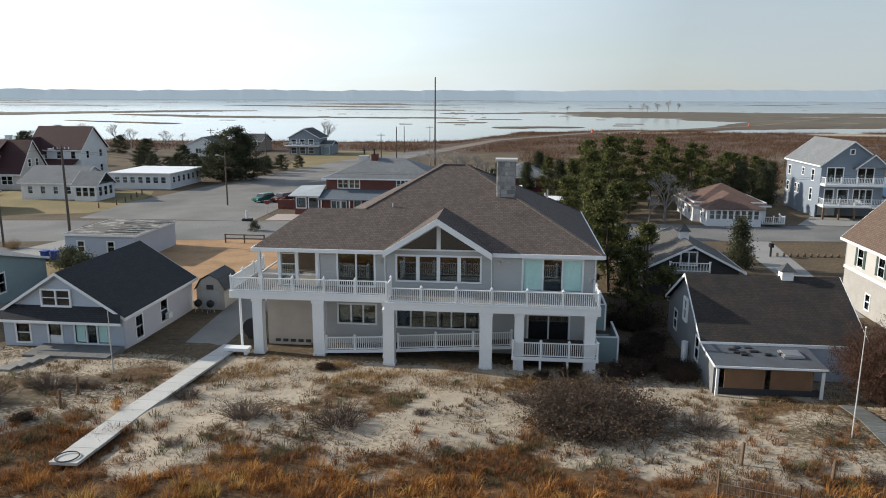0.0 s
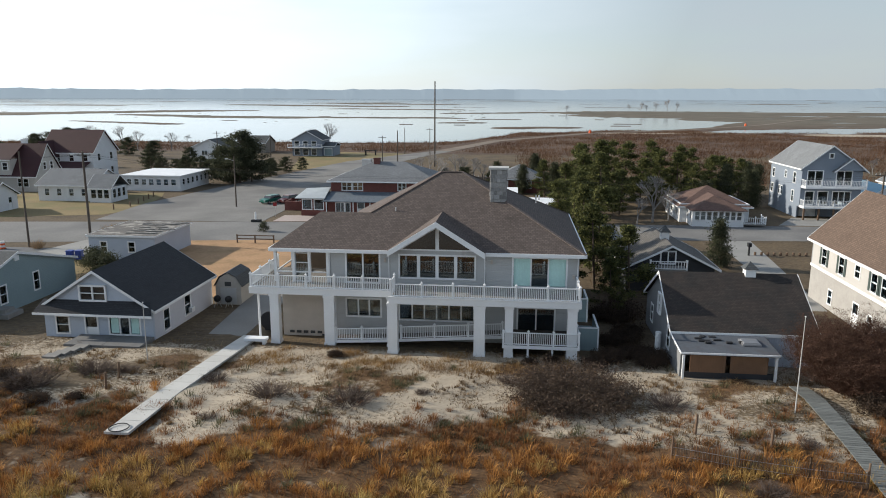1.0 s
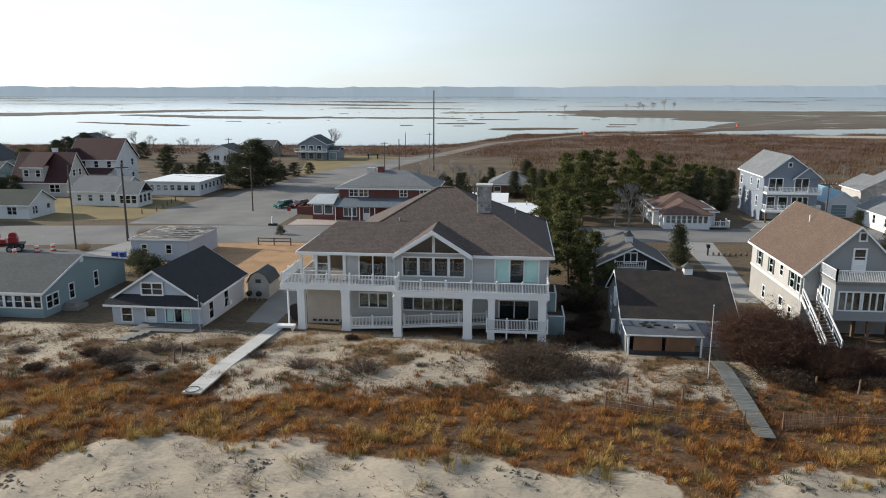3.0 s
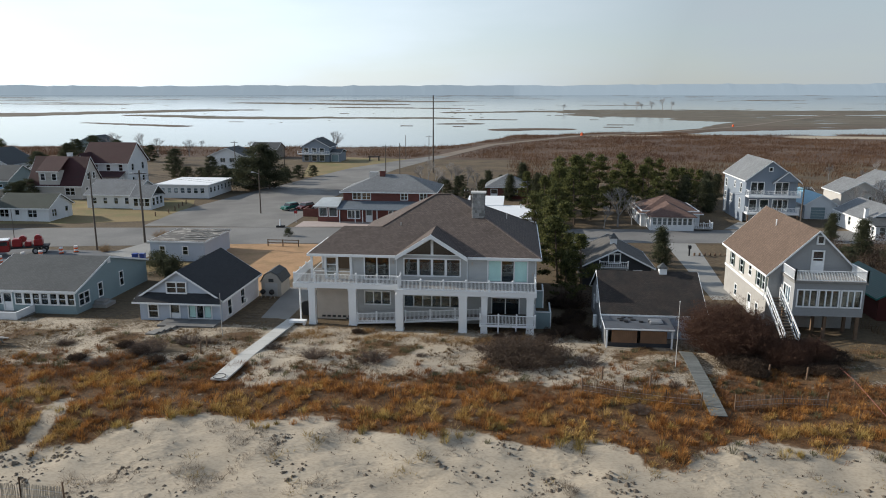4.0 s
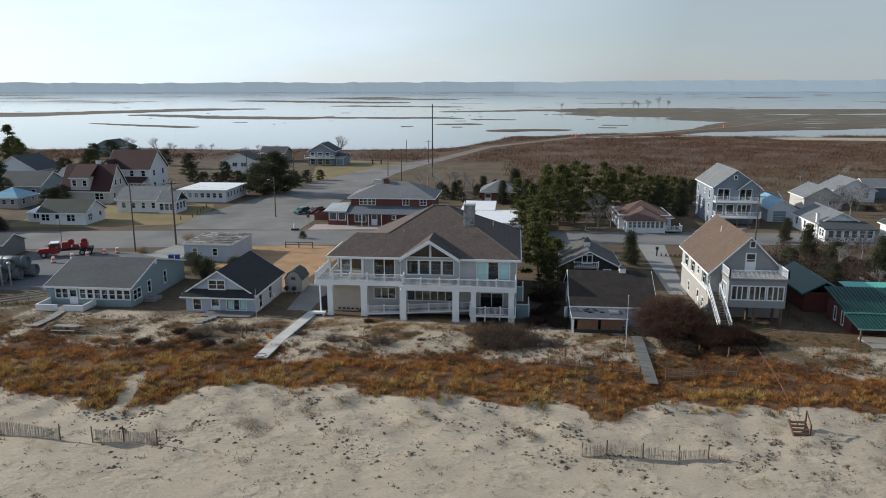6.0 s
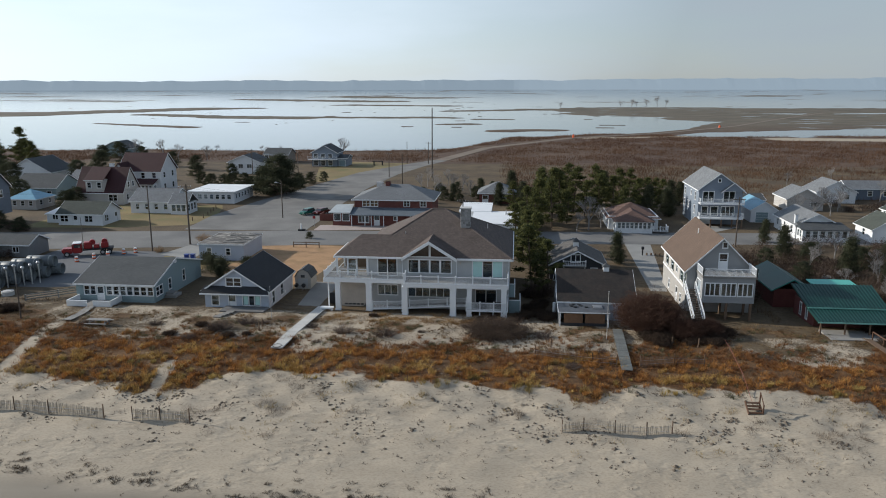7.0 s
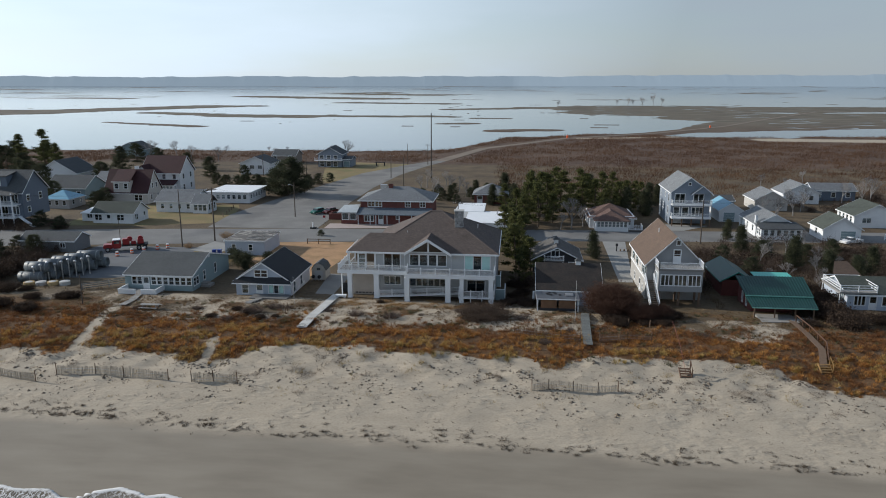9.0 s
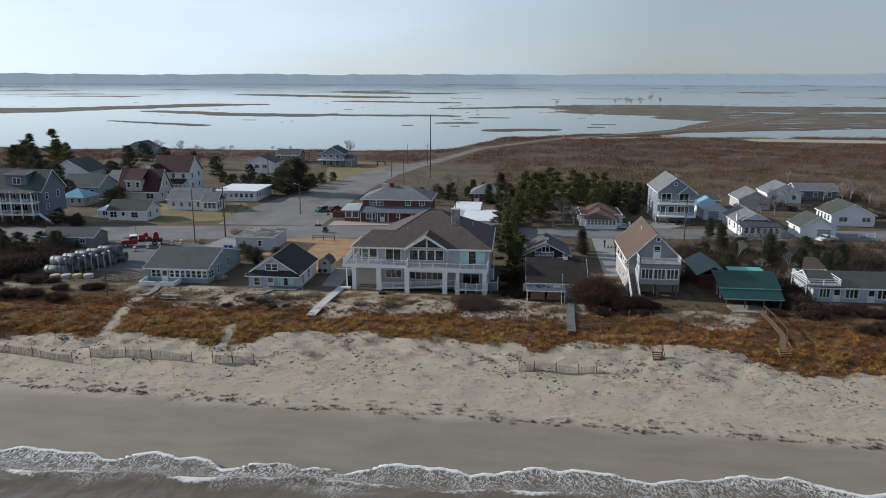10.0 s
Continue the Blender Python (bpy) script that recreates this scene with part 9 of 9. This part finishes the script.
def car(x, y, label, paint, pickup=False, L=4.6, turn=0.0):
    """A parked car along x: body shaped by its side profile, cabin glass, wheels, lamps."""
    t = thing("pickup_truck" if pickup else "car", x, y, 0.02, label, "pickup" if pickup else "car", "parked cars")
    h = L / 2
    w = 0.88
    prof = [(-h, 0.35), (-h, 0.8), (-h * 0.55, 0.95), (h * 0.55, 0.98), (h, 0.85), (h, 0.35)]
    bm = BM()
    A, B = [bm.verts.new((x + a, y - w, z)) for a, z in prof], [bm.verts.new((x + a, y + w, z)) for a, z in prof]
    bm.faces.new(A), bm.faces.new(B[::-1])
    for i in range(6):
        bm.faces.new((A[i], B[i], B[(i + 1) % 6], A[(i + 1) % 6]))
    bmesh.ops.bevel(bm, geom=bm.edges[:], offset=0.07, segments=2, affect="EDGES")
    part("car_body", bm, paint, t)
    c0, c1 = (-h * 0.45, h * 0.08) if pickup else (-h * 0.5, h * 0.7)
    lo, hi = 0.93, 1.48
    for nm, ins, z0, z1, m in (("cabin_glass", 0.06, lo, hi - 0.06, glass_over_dark), ("cabin_roof", 0.16, hi - 0.07, hi, paint)):
        bm = BM()
        k0, k1 = (0, 0.32) if nm == "cabin_glass" else (0.3, 0.34)
        v = [bm.verts.new((x + a, y + s * (w - ins - (0.1 if q else 0)), z)) for q, z in ((0, z0), (1, z1)) for a, s in ((c0 + (k1 if q else k0), -1), (c1 - (k1 if q else k0), -1), (c1 - (k1 if q else k0), 1), (c0 + (k1 if q else k0), 1))]
        for f in ((3, 2, 1, 0), (4, 5, 6, 7), (0, 1, 5, 4), (1, 2, 6, 5), (2, 3, 7, 6), (3, 0, 4, 7)):
            bm.faces.new([v[i] for i in f])
        part(nm, bm, m, t)
    for sx_ in (-h * 0.62, h * 0.62):
        for sy_ in (-w + 0.08, w - 0.08):
            wheel(t, x + sx_, y + sy_, 0.34, 0.33, 0.2)
    for s in (-0.6, 0.6):
        bm = BM()
        box(bm, x - h - 0.02, x - h + 0.06, y + s - 0.18, y + s + 0.18, 0.6, 0.75)
        part("headlight", bm, METAL, t)
    t.rotation_euler = (0, 0, turn)
    return t


car(-42.5, 119.0, "dark green car parked by the side street", GREEN_PAINT, turn=1.1)
car(-39.4, 119.6, "dark red car parked beside the brick house", mat("maroon_car_paint", (0.09, 0.012, 0.012), 0.3, 0.05), turn=1.1)
car(79.4, 95.4, "white pickup parked before the white garage", mat("white_car_paint", (0.7, 0.7, 0.7), 0.3, 0.05), True, 5.2, 0.5)


def flatbed_truck(x, y, turn):
    t = thing("flatbed_truck", x, y, 0.02, "red flatbed truck with white cab roof and red gear", "truck")
    bm = BM()
    box(bm, x - 3.4, x - 1.6, y - 1.0, y + 1.0, 0.6, 1.5)
    bmesh.ops.bevel(bm, geom=bm.edges[:], offset=0.18, segments=2, affect="EDGES")
    part("hood", bm, RED_PAINT, t)
    bm = BM()
    box(bm, x - 1.7, x - 0.1, y - 1.05, y + 1.05, 0.6, 2.3)
    bmesh.ops.bevel(bm, geom=bm.edges[:], offset=0.16, segments=2, affect="EDGES")
    part("cab", bm, RED_PAINT, t)
    bm = BM()
    box(bm, x - 1.6, x - 0.15, y - 0.98, y + 0.98, 2.28, 2.42)
    bmesh.ops.bevel(bm, geom=bm.edges[:], offset=0.06, segments=1, affect="EDGES")
    part("cab_roof", bm, WHITE, t)
    for a, b_, c_, d_ in ((-1.73, -1.69, -0.85, 0.85), (-1.4, -0.35, -1.07, -1.04), (-1.4, -0.35, 1.04, 1.07)):
        bm = BM()
        box(bm, x + a, x + b_, y + c_, y + d_, 1.6, 2.15)
        part("cab_window", bm, glass_over_dark, t)
    bm = BM()
    box(bm, x, x + 5.0, y - 1.15, y + 1.15, 1.0, 1.2)
    part("flatbed", bm, BLACK, t)
    for a, b_, z in ((0.2, 1.5, 2.4), (1.8, 2.7, 1.9), (3.0, 4.2, 2.2)):
        bm = BM()
        box(bm, x + a, x + b_, y - 0.8, y + 0.8, 1.2, z)
        bmesh.ops.bevel(bm, geom=bm.edges[:], offset=0.12, segments=1, affect="EDGES")
        part("red_tank", bm, RED_PAINT, t)
    for a in (1.6, 3.6):
        bm = BM()
        tube(bm, (x + a, y - 0.4, 2.3), (x + a, y + 0.4, 2.3), 0.5, 0.5, 14)
        part("hose_reel", bm, RED_PAINT, t)
    for a in (-2.6, 3.2, 4.3):
        for s in (-0.95, 0.95):
            wheel(t, x + a, y + s, 0.5, 0.48, 0.3)
    t.rotation_euler = (0, 0, turn)


flatbed_truck(-71.0, 74.2, radians(28))
bands = mat("white_reflective_band", (0.75, 0.72, 0.7), 0.5)
for x, y in ((-67.6, 71.8), (-65.8, 73.2), (-64.2, 75.6), (-62.6, 76.8), (-69.2, 69.2)):
    t = thing("traffic_barrel", x, y, 0.02, "orange and white traffic barrel on the lot", "traffic barrel", "traffic barrels")
    for i in range(4):
        bm = BM()
        tube(bm, (x, y, i * 0.25), (x, y, i * 0.25 + 0.25), 0.32 - i * 0.015, 0.31 - i * 0.015, 12)
        part("drum_band", bm, ORANGE_PLASTIC if i % 2 == 0 else bands, t)
    bm = BM()
    tube(bm, (x, y, -0.0), (x, y, 0.07), 0.42, 0.4, 12)
    part("base", bm, BLACK, t)


def pipe(x, y, z, L, r, turn):
    """A length of large culvert pipe, open at the ends."""
    t = thing("culvert_pipe", x, y, z, "large dark grey culvert pipe in a stack", "pipe", "stacked pipes")
    bm = BM()
    n_ = 18
    rings = []
    for xx, rr in ((-L / 2, r), (L / 2, r), (L / 2, r * 0.88), (-L / 2, r * 0.88)):
        rings.append([bm.verts.new((x + xx, y + rr * math.cos(k * math.tau / n_), z + rr * math.sin(k * math.tau / n_))) for k in range(n_)])
    for a in range(4):
        for k in range(n_):
            bm.faces.new((rings[a][k], rings[a][(k + 1) % n_], rings[(a + 1) % 4][(k + 1) % n_], rings[(a + 1) % 4][k]))
    part("pipe_wall", bm, mat_pipe, t, smooth=True)
    for q in (-0.35, 0, 0.35):
        bm = BM()
        tube(bm, (x + L * q - 0.06, y, z), (x + L * q + 0.06, y, z), r * 1.03, r * 1.03, n_)
        part("strap", bm, mat_strap, t)
    t.rotation_euler = (0, 0, turn)


mat_pipe = mat("dark_grey_pipe", (0.13, 0.145, 0.155), 0.55, 0.15)
mat_strap = mat("pipe_strap", (0.22, 0.24, 0.25), 0.5, 0.1)
for i in range(6):
    pipe(-73.6 + 1.0 * i, 50.0 + 2.2 * i, 0.95, 4.2, 0.9, 0.08)
for i in range(5):
    pipe(-73.0 + 1.0 * i, 51.1 + 2.2 * i, 2.45, 4.2, 0.9, 0.08)
for i in range(4):
    x, y = -72.6 + 1.9 * i, 47.6 + 0.35 * i
    t = thing("concrete_ring", x, y, 0, "tan concrete ring lying on the gravel", "concrete ring", "concrete rings")
    bm = BM()
    tube(bm, (x, y, 0.0), (x, y, 0.75), 0.85, 0.85, 16)
    part("ring_wall", bm, mat("tan_concrete", (0.50, 0.36, 0.18), 0.8, 0.2) if i % 2 == 0 else CONCRETE, t)
    bm = BM()
    tube(bm, (x, y, 0.752), (x, y, 0.80), 0.6, 0.55, 16)
    part("lid", bm, CONCRETE, t)
for i in range(9):
    x, y = -72.8 + 0.75 * i, 49.4 + 0.8 * i
    bm = BM()
    tube(bm, (x, y, 0), (x, y, 2.6 + 0.25 * (i % 3)), 0.11, 0.11, 8)
    bmesh.ops.create_icosphere(bm, subdivisions=2, radius=0.26, matrix=Matrix.Translation((x, y, 2.75 + 0.25 * (i % 3))))
    tagged(part("capped_riser", bm, METAL, None), "upright metal riser with a pale round cap", "riser pipe", "risers")

for x, y in ((-50.6, 72.0), (-49.6, 72.2)):
    t = thing("wheelie_bin", x, y, 0.03, "dark blue wheeled rubbish bin", "bin", "bins")
    bm = BM()
    box(bm, x - 0.35, x + 0.35, y - 0.35, y + 0.35, 0.08, 1.05)
    bmesh.ops.bevel(bm, geom=bm.edges[:], offset=0.06, segments=1, affect="EDGES")
    part("bin_body", bm, BLUE_BIN, t)
    bm = BM()
    box(bm, x - 0.38, x + 0.38, y - 0.4, y + 0.38, 1.06, 1.14)
    part("lid", bm, BLUE_BIN, t)
    for s in (-0.3, 0.3):
        wheel(t, x + s, y + 0.36, 0.12, 0.12, 0.06, "x")


def picnic_table(x, y):
    z = float(height(x, y))
    t = thing("picnic_table", x, y, z, "grey weathered picnic table on the sand", "picnic table")
    for dy, zz, nm in ((-0.28, 0.75, "top_board"), (0, 0.75, "top_board"), (0.28, 0.75, "top_board"), (-0.85, 0.45, "bench_board"), (0.85, 0.45, "bench_board")):
        bm = BM()
        box(bm, x - 1.4, x + 1.4, y + dy - 0.13, y + dy + 0.13, z + zz - 0.05, z + zz)
        part(nm, bm, WEATHERED, t)
    for dx in (-1.0, 1.0):
        for s in (-1, 1):
            bm = BM()
            bar(bm, (x + dx, y + s * 0.75, z - 0.1), (x + dx, y + s * 0.25, z + 0.7), 0.08, 0.1)
            part("leg", bm, WEATHERED, t)
        bm = BM()
        bar(bm, (x + dx, y - 0.9, z + 0.38), (x + dx, y + 0.9, z + 0.38), 0.06, 0.1)
        part("cross_beam", bm, WEATHERED, t)


picnic_table(-44.4, 34.4)
for x, y in ((-26.0, 55.6), (-24.9, 55.5)):
    t = thing("barbecue", x, y, 0, "black kettle barbecue beside the shed", "barbecue", "barbecues")
    bm = BM()
    bmesh.ops.create_icosphere(bm, subdivisions=2, radius=0.33, matrix=Matrix.Translation((x, y, 0.75)))
    part("kettle", bm, BLACK, t, smooth=True)
    for k in range(3):
        a = k * math.tau / 3
        bm = BM()
        tube(bm, (x + 0.15 * math.cos(a), y + 0.15 * math.sin(a), 0.6), (x + 0.35 * math.cos(a), y + 0.35 * math.sin(a), 0.0), 0.025)
        part("leg", bm, METAL, t)
# white bench and dark dish at the corner of the large house
bm = BM()
box(bm, -19.6, -17.9, 45.3, 46.0, 0.5, 0.72)
box(bm, -19.5, -19.3, 45.35, 45.95, 0.1, 0.5)
box(bm, -18.2, -18.0, 45.35, 45.95, 0.1, 0.5)
tagged(part("low_bench", bm, WHITE), "low white bench at the house corner", "bench")
t = thing("parked_dark_cart", -18.6, 48.6, 0.1, "black upright cart under the corner of the deck", "cart")
bm = BM()
tube(bm, (-18.6, 48.3, 1.2), (-18.6, 48.6, 1.2), 0.75, 0.75, 18)
part("cart_hood", bm, BLACK, t)
bm = BM()
box(bm, -19.1, -18.1, 48.6, 49.8, 0.3, 1.4)
part("cart_body", bm, BLACK, t)
# street furniture at the corner
t = thing("street_sign", -36.9, 104.3, 0, "small red sign on a post by the brick house", "sign")
bm = BM()
tube(bm, (-36.9, 104.3, 0), (-36.9, 104.3, 2.3), 0.04)
part("post", bm, METAL, t)
bm = BM()
box(bm, -37.2, -36.6, 104.24, 104.28, 1.75, 2.3)
part("sign_plate", bm, RED_PAINT, t)
t = thing("marker_post", -38.3, 99.6, 0, "white marker on a dark base at the corner", "marker")
bm = BM()
box(bm, -39.0, -37.6, 99.2, 100, 0.0, 0.35)
part("base", bm, BLACK, t)
bm = BM()
tube(bm, (-38.4, 99.6, 0.35), (-38.4, 99.6, 1.5), 0.16, 0.12, 8)
part("post", bm, WHITE, t)
# low white rail by the far driveway
t = thing("white_fence", 90, 100, 0, "low white two-rail fence on the verge", "fence")
for x in (88.2, 90, 91.8):
    bm = BM()
    box(bm, x - 0.07, x + 0.07, 99.93, 100.07, 0, 1.2)
    part("post", bm, WHITE, t)
for z in (0.4, 0.75, 1.1):
    bm = BM()
    bar(bm, (88.1, 100, z), (91.9, 100, z), 0.06, 0.14)
    part("rail", bm, WHITE, t)
# thick white fence along the parking lot
t = thing("lot_fence", -57, 50, 0, "low weathered white fence along the parking lot", "fence")
for a, c in (((-62.0, 45.6, 0.2), (-58.8, 48.2, 0.2)), ((-58.8, 48.2, 0.2), (-55.4, 51.4, 0.2))):
    for z in (0.3, 0.65, 0.95):
        bm = BM()
        bar(bm, (a[0], a[1], a[2] + z), (c[0], c[1], c[2] + z), 0.05, 0.16)
        part("rail", bm, WEATHERED, t)
    bm = BM()
    box(bm, a[0] - 0.07, a[0] + 0.07, a[1] - 0.07, a[1] + 0.07, -0.1, 1.3)
    part("post", bm, WEATHERED, t)
for x, y in ((38.5, 378.5), (148, 486)):
    bm = BM()
    tube(bm, (x, y, 0.1), (x, y, 1.5), 0.75, 0.6, 10)
    tube(bm, (x, y, 1.5), (x, y, 2.0), 0.3, 0.1, 8)
    tagged(part("orange_marker", bm, ORANGE_PLASTIC), "bright orange marker drum beside the causeway", "marker", "causeway markers")
# park table on the bay lawn
t = thing("park_bench", -46, 226, 0, "dark bench on the bay lawn", "bench")
bm = BM()
box(bm, -48, -44, 225.5, 226.5, 1.4, 1.6)
part("seat", bm, BLACK, t)
for x in (-47.6, -44.4):
    bm = BM()
    box(bm, x - 0.15, x + 0.15, 225.6, 226.4, 0, 1.4)
    part("leg", bm, BLACK, t)
